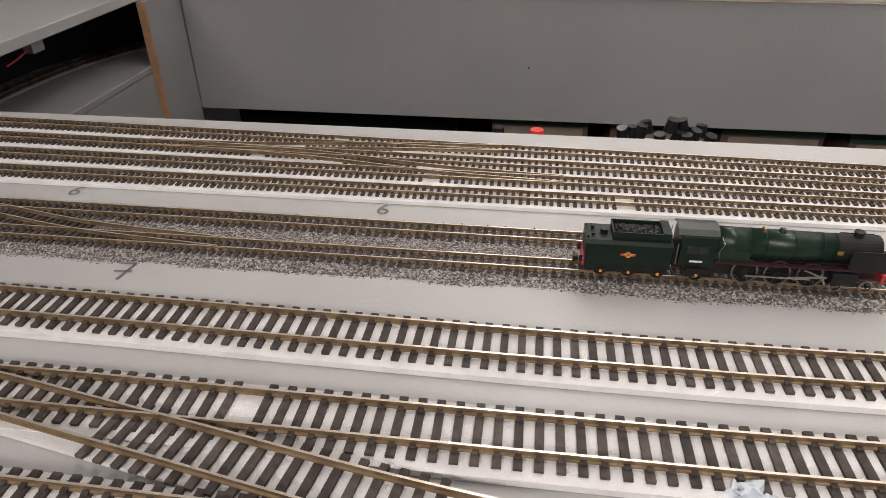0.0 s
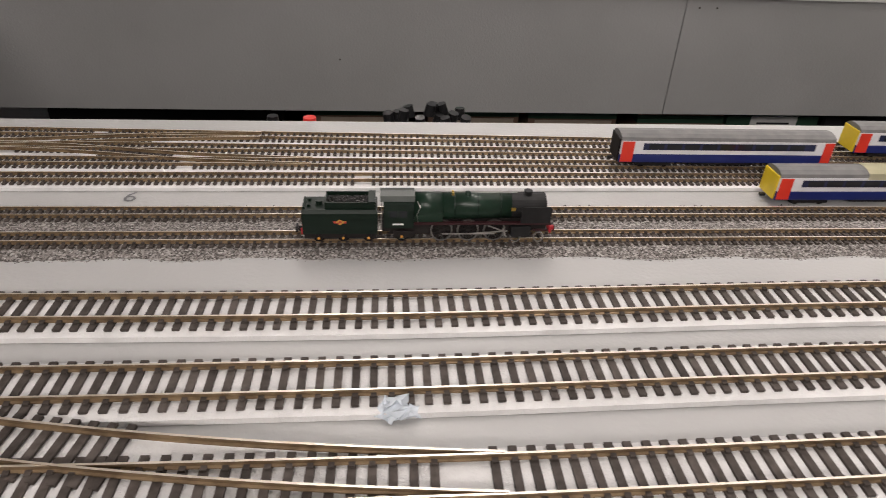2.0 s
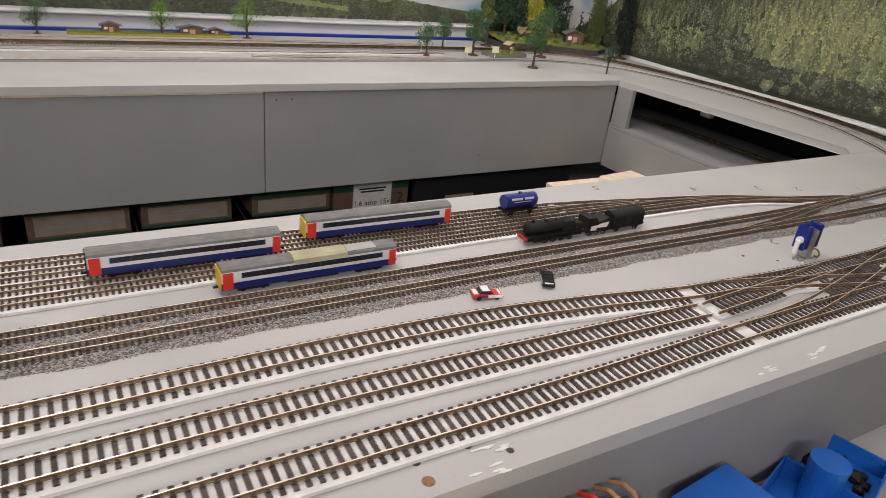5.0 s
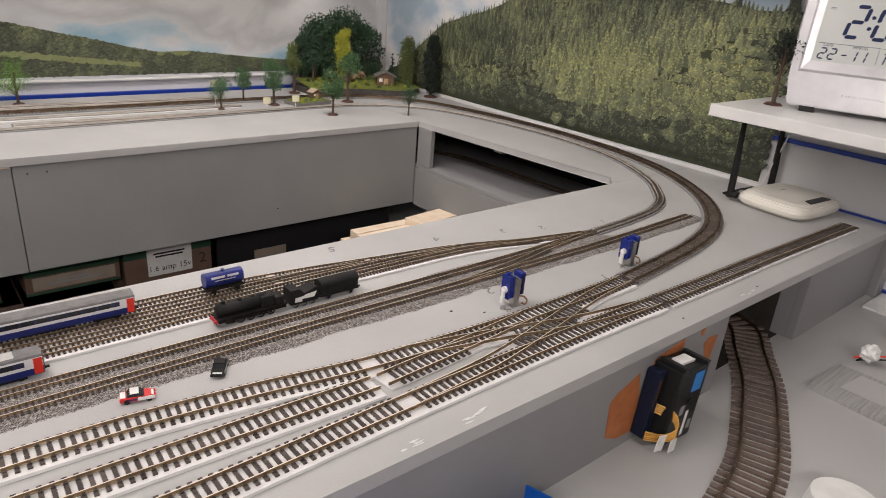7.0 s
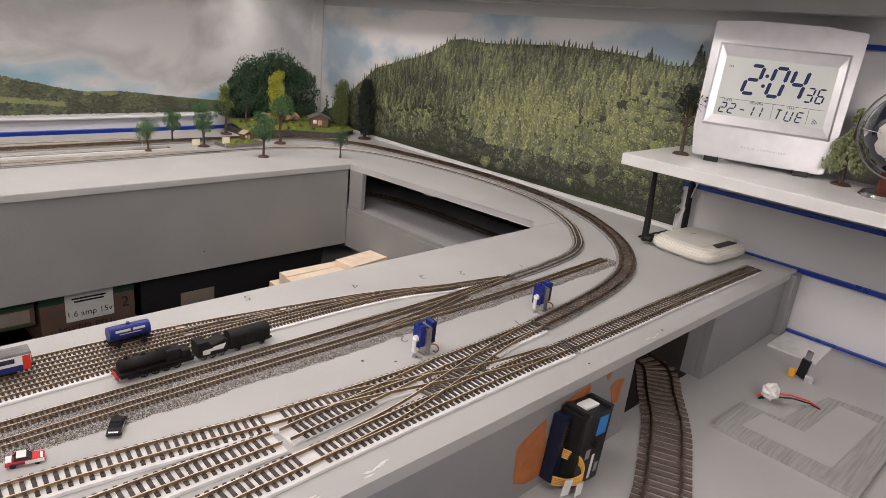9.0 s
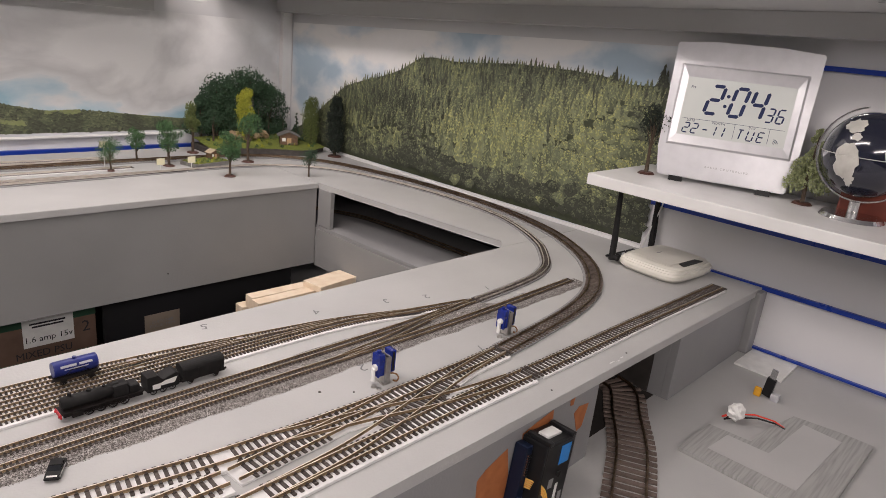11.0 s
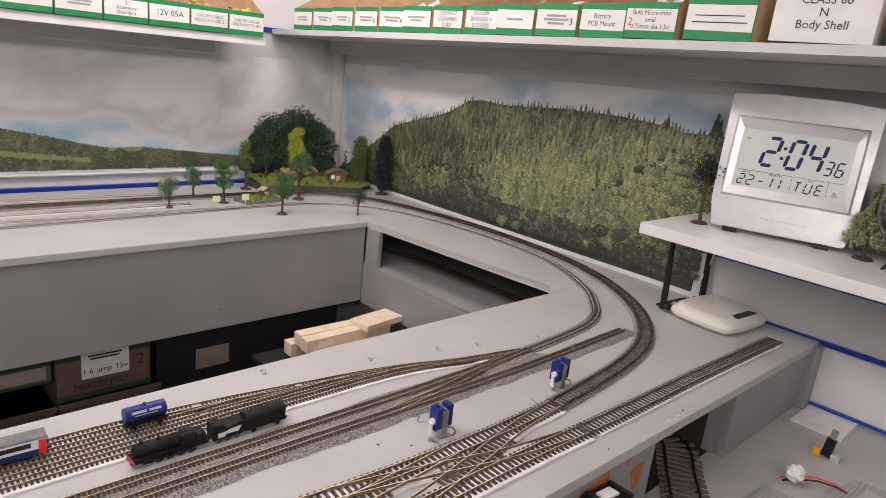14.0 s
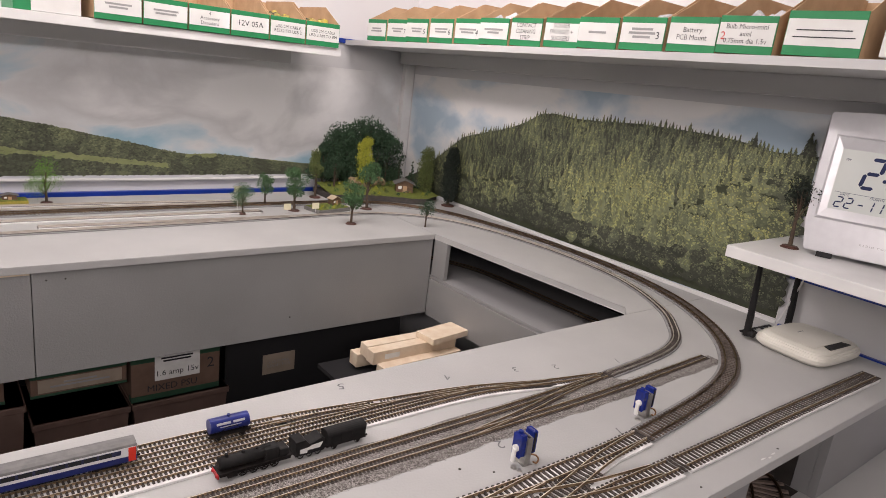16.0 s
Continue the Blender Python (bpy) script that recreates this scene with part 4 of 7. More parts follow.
    for ch, x in (("2", -0.052), ("0", -0.012), ("4", 0.020)):
        digit(ch, x, 0.122, 0.021, 0.050, 0.0062)
    for z in (0.138, 0.156):
        part("colon_dot", cyled(0.0032, (-0.0215 + (z - 0.122) * 0.16, -0.0017, z), (-0.0215 + (z - 0.122) * 0.16, -0.0013, z), 10), SEGMENT, t)
    digit("3", 0.050, 0.120, 0.0105, 0.024, 0.0028)
    digit("6", 0.067, 0.120, 0.0105, 0.024, 0.0028)
    for ch, x in (("2", -0.082), ("2", -0.067), ("-", -0.049), ("1", -0.036), ("1", -0.022), ("T", 0.010), ("U", 0.027), ("E", 0.044)):
        digit(ch, x, 0.083, 0.0095, 0.0175, 0.0022)
    face = Matrix.Rotation(math.pi / 2, 4, "X")
    for words, x, z in (("PM", -0.078, 0.166), ("DATE", -0.070, 0.1055), ("MONTH", -0.022, 0.1055), ("DAY", 0.034, 0.1055)):
        text_mesh("caption", words, 0.0058, Matrix.Translation((x, -0.0018, z)) @ face, SEGMENT, t)
    text_mesh("caption", "R A D I O   C O N T R O L L E D", 0.0052, Matrix.Translation((0.008, -0.0006, 0.025)) @ face, GREYINK, t)
    bm = bmesh.new()
    for k in range(3):
        tube(bm, [(0.070 + (0.003 + 0.003 * k) * math.cos(a), -0.0016, 0.083 + (0.003 + 0.003 * k) * math.sin(a)) for a in (0.2, 0.6, 1.0, 1.4)], 0.0006, 5)
    part("signal_mark", bm, SEGMENT, t)


clock()

CHROME = material("satin_chrome", (0.70, 0.70, 0.71), 0.22, 1.0, scale=40)
OCEAN = material("dark_navy_globe", (0.012, 0.014, 0.028), 0.12, second=(0.016, 0.018, 0.034), scale=20, coat=0.6)
LAND = material("pale_grey_land", (0.55, 0.54, 0.50), 0.3, second=(0.46, 0.45, 0.41), scale=60)
REDBROWN = material("red_brown_wood", (0.20, 0.045, 0.025), 0.35, second=(0.15, 0.03, 0.018), scale=30)


def globe():
    t = thing("desk_globe", "small dark desk globe on a chrome stand", "globe", Matrix.Translation((1.575, -0.425, 0.1782)))
    r, c = 0.064, Vector((0, 0, 0.098))
    bm = bmesh.new()
    bmesh.ops.create_uvsphere(bm, u_segments=40, v_segments=24, radius=r, matrix=Matrix.Translation(c))
    part("ball", bm, OCEAN, t, "dark navy ball", smooth=True)
    rnd = random.Random(3)
    for az, el, ra, rb in ((2.75, 0.75, 0.34, 0.22), (2.95, 0.45, 0.12, 0.10), (2.9, -0.15, 0.30, 0.42), (3.0, -0.55, 0.13, 0.22), (3.9, 0.3, 0.3, 0.5)):
        bm = bmesh.new()
        n = 22
        rim, mid = [], []
        for k in range(n):
            a = 6.283 * k / n
            f = rnd.uniform(0.72, 1.15)
            for ring, g in ((rim, 1.0), (mid, 0.5)):
                aa, ee = az + ra * f * g * math.cos(a), el + rb * f * g * math.sin(a)
                ring.append(bm.verts.new(c + 1.006 * r * Vector((math.cos(ee) * math.cos(aa), math.cos(ee) * math.sin(aa), math.sin(ee)))))
        centre = bm.verts.new(c + 1.006 * r * Vector((math.cos(el) * math.cos(az), math.cos(el) * math.sin(az), math.sin(el))))
        for k in range(n):
            bm.faces.new((rim[k], rim[(k + 1) % n], mid[(k + 1) % n], mid[k]))
            bm.faces.new((mid[k], mid[(k + 1) % n], centre))
        part("continent", bm, LAND, t, "pale printed land")
    pts = [(0.0 , (r + 0.007) * math.sin(a), c.z + (r + 0.007) * math.cos(a)) for a in [k * math.pi / 24 + 0.25 for k in range(28)]]
    bm = bmesh.new()
    rings = []
    for _, y, z in pts:
        out = Vector((0, y, z - c.z)).normalized()
        rings.append([bm.verts.new((dx, y + out.y * dr, z + out.z * dr)) for dx, dr in ((-0.004, -0.0012), (0.004, -0.0012), (0.004, 0.0012), (-0.004, 0.0012))])
    for a, b in zip(rings, rings[1:]):
        for k in range(4):
            bm.faces.new((a[k], a[(k + 1) % 4], b[(k + 1) % 4], b[k]))
    bm.faces.new(rings[0][::-1])
    bm.faces.new(rings[-1])
    part("meridian", bm, CHROME, t)
    bm = cyled(0.046, (0, 0, 0), (0, 0, 0.006), 40, 0.042)
    cyl(bm, 0.008, (0, 0, 0.006), (0, 0, 0.026), 16)
    part("foot", bm, CHROME, t, smooth=False)
    part("equator_line", tube(bmesh.new(), [(c.x + 1.004 * r * math.cos(a), c.y + 1.004 * r * math.sin(a), c.z) for a in [k * 6.283 / 40 for k in range(41)]], 0.0006, 5), LAND, t)


globe()
t = thing("wooden_stand", "red-brown wooden block behind the globe", "wooden block", Matrix.Translation((1.635, -0.46, 0.1782)))
part("block", boxed(-0.03, 0.03, -0.075, 0.065, 0, 0.05, 0.004), REDBROWN, t)

# ---- router ----
CREAM = material("cream_white_plastic", (0.74, 0.72, 0.65), 0.35, second=(0.70, 0.68, 0.61), scale=20)


def router():
    m = Matrix.Translation((1.590, -0.146, 0.0)) @ Matrix.Rotation(math.radians(-5), 4, "Z")
    t = thing("wireless_router", "cream plastic wireless router with two black aerials", "router", m)
    bm = bmesh.new()
    rings = []
    for z, k in ((0.002, 0.90), (0.008, 0.985), (0.014, 1.0), (0.018, 0.985), (0.0185, 0.955), (0.0215, 0.94), (0.022, 0.91), (0.0245, 0.895), (0.025, 0.86), (0.0275, 0.80), (0.0285, 0.6)):
        ring = []
        for i in range(48):
            a = 6.283 * i / 48
            ca, sa = math.cos(a), math.sin(a)
            e = 0.42
            ring.append(bm.verts.new((0.080 * k * math.copysign(abs(ca) ** e, ca), 0.066 * k * math.copysign(abs(sa) ** e, sa), z)))
        rings.append(ring)
    for a, b in zip(rings, rings[1:]):
        for i in range(48):
            bm.faces.new((a[i], a[(i + 1) % 48], b[(i + 1) % 48], b[i]))
    bm.faces.new(rings[0][::-1])
    bm.faces.new(rings[-1])
    part("housing", bm, CREAM, t, smooth=False)
    part("top_plate", slab(bmesh.new(), [(-0.058, -0.038), (0.058, -0.038), (0.050, 0.046), (-0.050, 0.046)], 0.0286, 0.0291), CREAM, t)
    part("indicator_window", slab(bmesh.new(), [(-0.034, -0.054), (0.034, -0.054), (0.028, -0.040), (-0.028, -0.040)], 0.0279, 0.0296), BLACK, t, "glossy black indicator window")
    part("maker_mark", boxed(-0.009, 0.009, 0.017, 0.019, 0.0291, 0.0293), GREYINK, t)
    for s in (-1, 1):
        x = s * 0.068
        bm = cyled(0.0055, (x, 0.062, 0.012), (x, 0.078, 0.012), 14)
        cyl(bm, 0.0062, (x, 0.076, 0.006), (x, 0.077, 0.045), 14, 0.0062)
        cyl(bm, 0.0062, (x, 0.077, 0.045), (x, 0.083, 0.160), 14, 0.0040)
        part("aerial", bm, MATTBLACK, t, "matt black aerial")
    for k in range(3):
        bm = tube(bmesh.new(), [(-0.05 + 0.03 * k, 0.060, 0.010), (-0.055 + 0.03 * k, 0.078, 0.016), (-0.07 + 0.035 * k, 0.088, 0.010), (-0.05 + 0.04 * k, 0.094, 0.003)], 0.002)
        part("cable", bm, BLACK, t)


router()
t = thing("wall_cable", "thin white cable rising from the board to the shelf", "cable")
part("lead", tube(bmesh.new(), [(1.655, -0.058, 0.002), (1.660, -0.070, 0.05), (1.664, -0.082, 0.10), (1.668, -0.088, 0.157)], 0.0014), WHITE, t)

# ---- locomotives and coaches ----
LOCOGREEN = material("dark_green_loco_paint", (0.0045, 0.0120, 0.0076), 0.36, second=(0.006, 0.015, 0.0095), scale=120, specular=0.25)
GREENLIGHT = material("satin_green_boiler", (0.0075, 0.022, 0.0130), 0.34, second=(0.0095, 0.027, 0.0160), scale=90, specular=0.35)
SMOKEBOX = material("matt_black_smokebox", (0.010, 0.010, 0.0105), 0.5, second=(0.016, 0.016, 0.0165), scale=150, specular=0.25)
FRAMEBLACK = material("black_loco_frame", (0.011, 0.0095, 0.0095), 0.55, second=(0.019, 0.0155, 0.0145), scale=150, specular=0.2)
MAROON = material("dark_red_running_plate", (0.035, 0.011, 0.013), 0.45, scale=150, specular=0.25)
STEEL = material("bright_steel_rod", (0.42, 0.40, 0.38), 0.35, 1.0, scale=100)
RIM = material("dull_steel_tyre", (0.22, 0.21, 0.20), 0.4, 1.0, scale=100)
BRASS = material("polished_brass", (0.75, 0.50, 0.12), 0.3, 1.0, scale=100)
ORANGE = material("orange_brass_axle_end", (0.70, 0.33, 0.06), 0.4, scale=100)
BUFFERRED = material("red_buffer_beam", (0.50, 0.02, 0.03), 0.45, scale=100)
COAL = material("shiny_black_coal", (0.014, 0.0135, 0.0135), 0.4, second=(0.035, 0.034, 0.033), scale=900, island=0.5)
GLASS_DARK = material("dark_window_glass", (0.02, 0.022, 0.026), 0.1, scale=100)
CABROOF = material("grey_green_roof", (0.050, 0.058, 0.052), 0.45, second=(0.065, 0.073, 0.067), scale=100)
CREST = material("red_and_gold_crest", (0.55, 0.30, 0.06), 0.5, second=(0.45, 0.04, 0.03), scale=700, lo=0.45, hi=0.55)
NRAIL = 0.0026 + 0.0014 + 0.0022


def wheel(t, x, r, spokes, mat_rim=RIM, sides=(-1, 1), y=0.0052, name="driving_wheel"):
    for s in sides:
        bm = bmesh.new()
        yo, yi = s * (y + 0.0012), s * y
        n = 28
        rings = [[bm.verts.new((x + rr * math.cos(6.283 * k / n), yy, r + rr * math.sin(6.283 * k / n))) for k in range(n)] for rr, yy in ((r * 0.86, yi), (r, yi), (r, yo), (r * 0.86, yo))]
        for q in range(4):
            a, b = rings[q], rings[(q + 1) % 4]
            for k in range(n):
                bm.faces.new((a[k], a[(k + 1) % n], b[(k + 1) % n], b[k]))
        w = part(name, bm, mat_rim, t)
        bm = cyled(r * 0.2, (x, yi, r), (x, yo * 1.03, r), 12)
        for k in range(spokes):
            a = 6.283 * k / spokes
            box(bm, r * 0.1, r * 0.88, -r * 0.035, r * 0.035, -0.0003, 0.0003, m=Matrix.Translation((x, s * (y + 0.0006), r)) @ Matrix.Rotation(a, 4, "Y") @ Matrix.Rotation(math.pi / 2, 4, "X"))
        part("spokes" if spokes else "disc", bm, FRAMEBLACK, w)


def lump(bm, place, s, rnd):
    vs = bmesh.ops.create_icosphere(bm, subdivisions=1, radius=s, matrix=Matrix.Translation(place))["verts"]
    for v in vs:
        v.co += Vector((rnd.uniform(-1, 1), rnd.uniform(-1, 1), rnd.uniform(-1, 1))) * s * 0.35


def barrel(bm, x0, x1, r0, r1, zc, n=28):
    cyl(bm, r0, (x0, 0, zc), (x1, 0, zc), n, r1)
    return bm


def express_loco(m):
    t = thing("steam_locomotive", "dark green model express steam locomotive with tender on the ballasted line", "model locomotive", m)
    rnd = random.Random(9)
    mm = 0.001
    # tender
    bm = bmesh.new()
    bx = [(-8.4, 5.5), (8.4, 5.5), (8.8, 8), (8.8, 17.0), (7.6, 18.6), (-7.6, 18.6), (-8.8, 17.0), (-8.8, 8)]
    a = [bm.verts.new((0.5 * mm, y * mm, z * mm)) for y, z in bx]
    b = [bm.verts.new((41.5 * mm, y * mm, z * mm)) for y, z in bx]
    bm.faces.new(a[::-1]), bm.faces.new(b)
    for k in range(len(bx)):
        bm.faces.new((a[k], a[(k + 1) % len(bx)], b[(k + 1) % len(bx)], b[k]))
    part("tender_body", bm, LOCOGREEN, t)
    bm = bmesh.new()
    for y in (-6.2, 6.2):
        box(bm, 13 * mm, 40 * mm, (y - 0.35) * mm, (y + 0.35) * mm, 18.5 * mm, 22.2 * mm)
    box(bm, 13 * mm, 13.7 * mm, -6.2 * mm, 6.2 * mm, 18.5 * mm, 21.8 * mm)
    box(bm, 36.5 * mm, 40.5 * mm, -6.6 * mm, 6.6 * mm, 18.5 * mm, 22.6 * mm)
    part("coal_bunker", bm, LOCOGREEN, t)
    bm = bmesh.new()
    for _ in range(260):
        x, y = rnd.uniform(14.5, 36), rnd.uniform(-5.5, 5.5)
        lump(bm, (x * mm, y * mm, (19.8 + 1.4 * math.exp(-(y / 4) ** 2) + rnd.uniform(-0.5, 0.4)) * mm), rnd.uniform(0.45, 0.8) * mm, rnd)
    part("coal_load", bm, COAL, t, "heaped black coal")
    bm = cyled(1.9 * mm, (9.5 * mm, 0, 18.5 * mm), (9.5 * mm, 0, 20.4 * mm), 16)
    cyl(bm, 0.9 * mm, (4 * mm, 3 * mm, 18.5 * mm), (4 * mm, 3 * mm, 20 * mm), 10)
    cyl(bm, 0.9 * mm, (4 * mm, -3 * mm, 18.5 * mm), (4 * mm, -3 * mm, 19.7 * mm), 10)
    box(bm, 1 * mm, 2.2 * mm, -6 * mm, 6 * mm, 18.5 * mm, 19.6 * mm, 0.0002)
    part("water_filler", bm, LOCOGREEN, t)
    part("tender_frame", boxed(1 * mm, 41 * mm, -7.6 * mm, 7.6 * mm, 2.4 * mm, 5.45 * mm, 0.0004), FRAMEBLACK, t)
    for s in (-1, 1):
        part("crest", boxed(17.5 * mm, 24.5 * mm, s * 8.81 * mm, s * 8.95 * mm, 11.8 * mm, 13.0 * mm), CREST, t, "red and gold lion crest as a plain badge")
        part("crest", cyled(1.5 * mm, (21 * mm, s * 8.81 * mm, 12.4 * mm), (21 * mm, s * 9.0 * mm, 12.4 * mm), 14), CREST, t)
        for x in (9, 22.5, 36.5):
            bm = boxed((x - 1.6) * mm, (x + 1.6) * mm, s * 7.5 * mm, s * 8.5 * mm, 2.2 * mm, 5.2 * mm, 0.0003)
            part("axle_box", bm, FRAMEBLACK, t)
            part("axle_end", cyled(0.75 * mm, (x * mm, s * 8.5 * mm, 3.2 * mm), (x * mm, s * 8.9 * mm, 3.2 * mm), 10), ORANGE, t)
    for x in (9, 22.5, 36.5):
        wheel(t, x * mm, 3.6 * mm, 0, FRAMEBLACK, name="tender_wheel")
    # cab
    bm = bmesh.new()
    cab = [(-8.6, 8.8), (8.6, 8.8), (8.6, 18.5), (7.4, 22.0), (4.8, 24.2), (0, 25.0), (-4.8, 24.2), (-7.4, 22.0), (-8.6, 18.5)]
    a = [bm.verts.new((45 * mm, y * mm, z * mm)) for y, z in cab]
    b = [bm.verts.new((61.5 * mm, y * mm, z * mm)) for y, z in cab]
    bm.faces.new(a[::-1]), bm.faces.new(b)
    for k in range(len(cab)):
        bm.faces.new((a[k], a[(k + 1) % len(cab)], b[(k + 1) % len(cab)], b[k]))
    part("cab", bm, LOCOGREEN, t)
    bm = bmesh.new()
    roof = [(-7.0, 22.9), (-4.8, 24.4), (0, 25.25), (4.8, 24.4), (7.0, 22.9), (4.8, 24.9), (0, 25.8), (-4.8, 24.9)]
    a = [bm.verts.new((43.2 * mm, y * mm, z * mm)) for y, z in roof]
    b = [bm.verts.new((62.2 * mm, y * mm, z * mm)) for y, z in roof]
    bm.faces.new(a[::-1]), bm.faces.new(b)
    for k in range(8):
        bm.faces.new((a[k], a[(k + 1) % 8], b[(k + 1) % 8], b[k]))
    part("cab_roof", bm, CABROOF, t)
    for s in (-1, 1):
        for x in (48.2, 53.6):
            part("cab_window", boxed(x * mm, (x + 4.2) * mm, s * 8.55 * mm, s * 8.72 * mm, 15.0 * mm, 18.4 * mm), GLASS_DARK, t)
        part("number_bar", boxed(50 * mm, 56 * mm, s * 8.6 * mm, s * 8.75 * mm, 10.6 * mm, 11.5 * mm), PAPER, t, "white lettering bar")
        part("handrail", tube(bmesh.new(), [(43.6 * mm, s * 8.6 * mm, 9 * mm), (43.6 * mm, s * 8.6 * mm, 19.5 * mm)], 0.25 * mm, 6), STEEL, t)
        part("pipe", tube(bmesh.new(), [(64 * mm, s * 7.4 * mm, 11.5 * mm), (63.2 * mm, s * 7.4 * mm, 16 * mm), (65.2 * mm, s * 7 * mm, 19.5 * mm), (63.5 * mm, s * 5.5 * mm, 22.5 * mm)], 0.28 * mm, 6), STEEL, t)
    # firebox and boiler
    part("firebox", barrel(bmesh.new(), 61.6 * mm, 77.9 * mm, 7.4 * mm, 7.0 * mm, 16.9 * mm, 36), GREENLIGHT, t, smooth=True)
    part("firebox_side", boxed(61.7 * mm, 77.8 * mm, -7.1 * mm, 7.1 * mm, 10.8 * mm, 16.6 * mm, 0.0003), GREENLIGHT, t)
    part("boiler", barrel(bmesh.new(), 77.8 * mm, 116.5 * mm, 6.9 * mm, 6.5 * mm, 17.2 * mm), GREENLIGHT, t, smooth=True)
    for x in (84, 97, 110):
        part("boiler_band", barrel(bmesh.new(), x * mm, (x + 0.7) * mm, (7.00 - (x - 78) * 0.0104) * mm, (7.00 - (x - 78) * 0.0104) * mm, 17.2 * mm), LOCOGREEN, t)
    part("dome", cyled(2.2 * mm, (92 * mm, 0, 23 * mm), (92 * mm, 0, 25.0 * mm), 18, 1.5 * mm), GREENLIGHT, t, smooth=True)
    part("safety_valve", cyled(0.8 * mm, (83.5 * mm, 1.2 * mm, 23.4 * mm), (83.5 * mm, 1.2 * mm, 25.2 * mm), 10, 0.6 * mm), BRASS, t, "brass safety valve")
    part("safety_valve", cyled(0.8 * mm, (83.5 * mm, -1.2 * mm, 23.4 * mm), (83.5 * mm, -1.2 * mm, 25.2 * mm), 10, 0.6 * mm), BRASS, t)
    part("smokebox", barrel(bmesh.new(), 116.5 * mm, 136 * mm, 6.45 * mm, 6.45 * mm, 17.4 * mm), SMOKEBOX, t)
    part("smokebox_door", cyled(5.6 * mm, (136 * mm, 0, 17.4 * mm), (137.2 * mm, 0, 17.4 * mm), 24, 3 * mm), SMOKEBOX, t)
    bm = cyled(2.2 * mm, (126 * mm, 0, 23 * mm), (126 * mm, 0, 25.6 * mm), 18, 2.0 * mm)
    cyl(bm, 2.4 * mm, (126 * mm, 0, 25.2 * mm), (126 * mm, 0, 25.9 * mm), 18)
    part("chimney", bm, SMOKEBOX, t)
    for s in (-1, 1):
        bm = bmesh.new()
        prism(bm, [(121.5 * mm, 11.5 * mm), (138.5 * mm, 11.5 * mm), (138.6 * mm, 19.6 * mm), (137.6 * mm, 20.6 * mm), (122.5 * mm, 20.6 * mm), (121.5 * mm, 19.8 * mm)], s * 8.4 * mm, s * 8.9 * mm)
        part("smoke_deflector", bm, SMOKEBOX, t)
        part("nameplate", boxed(116 * mm, 118.5 * mm, s * 6.4 * mm, s * 6.9 * mm, 17.5 * mm, 19.2 * mm), BRASS, t, "small brass plate")
        # running plate and gear
        part("running_plate", boxed(61.7 * mm, 139.3 * mm, s * 6.3 * mm, s * 8.9 * mm, 10.6 * mm, 11.5 * mm, 0.0002), MAROON, t)
        part("lower_frame", boxed(48 * mm, 116 * mm, s * 3.2 * mm, s * 4.2 * mm, 3 * mm, 10.5 * mm), FRAMEBLACK, t)
        bm = boxed(116.5 * mm, 128 * mm, s * 4.5 * mm, s * 8.8 * mm, 3.4 * mm, 9.4 * mm, 0.0008)
        part("cylinder", bm, SMOKEBOX, t)
        part("coupling_rod", boxed(77.5 * mm, 107.5 * mm, s * 6.9 * mm, s * 7.4 * mm, 4.2 * mm, 5.1 * mm, 0.0002), STEEL, t)
        bm = bmesh.new()
        box(bm, -11 * mm, 11 * mm, -0.25 * mm, 0.25 * mm, -0.4 * mm, 0.4 * mm, m=Matrix.Translation((103.5 * mm, s * 7.8 * mm, 5.8 * mm)) @ Matrix.Rotation(-0.07, 4, "Y"))
        box(bm, -5 * mm, 5 * mm, -0.25 * mm, 0.25 * mm, -0.35 * mm, 0.35 * mm, m=Matrix.Translation((108 * mm, s * 7.8 * mm, 8 * mm)) @ Matrix.Rotation(0.35, 4, "Y"))
        box(bm, -3 * mm, 3 * mm, -0.25 * mm, 0.25 * mm, -0.35 * mm, 0.35 * mm, m=Matrix.Translation((113 * mm, s * 7.8 * mm, 5.6 * mm)) @ Matrix.Rotation(1.1, 4, "Y"))
        part("valve_gear", bm, STEEL, t)
        part("front_step", boxed(129 * mm, 137.5 * mm, s * 7.8 * mm, s * 8.7 * mm, 7.0 * mm, 7.8 * mm, m=Matrix.Translation((0, 0, 0))), MAROON, t)
        for x in (0.0, 139.6):
            part("buffer", cyled(1.35 * mm, (x * mm, s * 5.6 * mm, 7.4 * mm), ((x + (1.8 if x else -1.8)) * mm, s * 5.6 * mm, 7.4 * mm), 12), BUFFERRED if x else FRAMEBLACK, t)
    part("buffer_beam", boxed(138.4 * mm, 139.6 * mm, -8.4 * mm, 8.4 * mm, 5.6 * mm, 9.4 * mm, 0.0002), BUFFERRED, t, "red buffer beam")
    part("tender_beam", boxed(-0.4 * mm, 0.5 * mm, -8 * mm, 8 * mm, 5.2 * mm, 8.4 * mm), BUFFERRED, t, "red buffer beam")
    part("inner_frame", boxed(44 * mm, 138 * mm, -3 * mm, 3 * mm, 4 * mm, 11.5 * mm), FRAMEBLACK, t)
    for x in (77.3, 92.3, 107.3):
        wheel(t, x * mm, 6.3 * mm, 16)
    wheel(t, 55 * mm, 3.4 * mm, 0, FRAMEBLACK, name="trailing_wheel")
    for x in (119.5, 133.0):
        wheel(t, x * mm, 3.0 * mm, 0, STEEL, y=0.0068, name="pony_wheel")
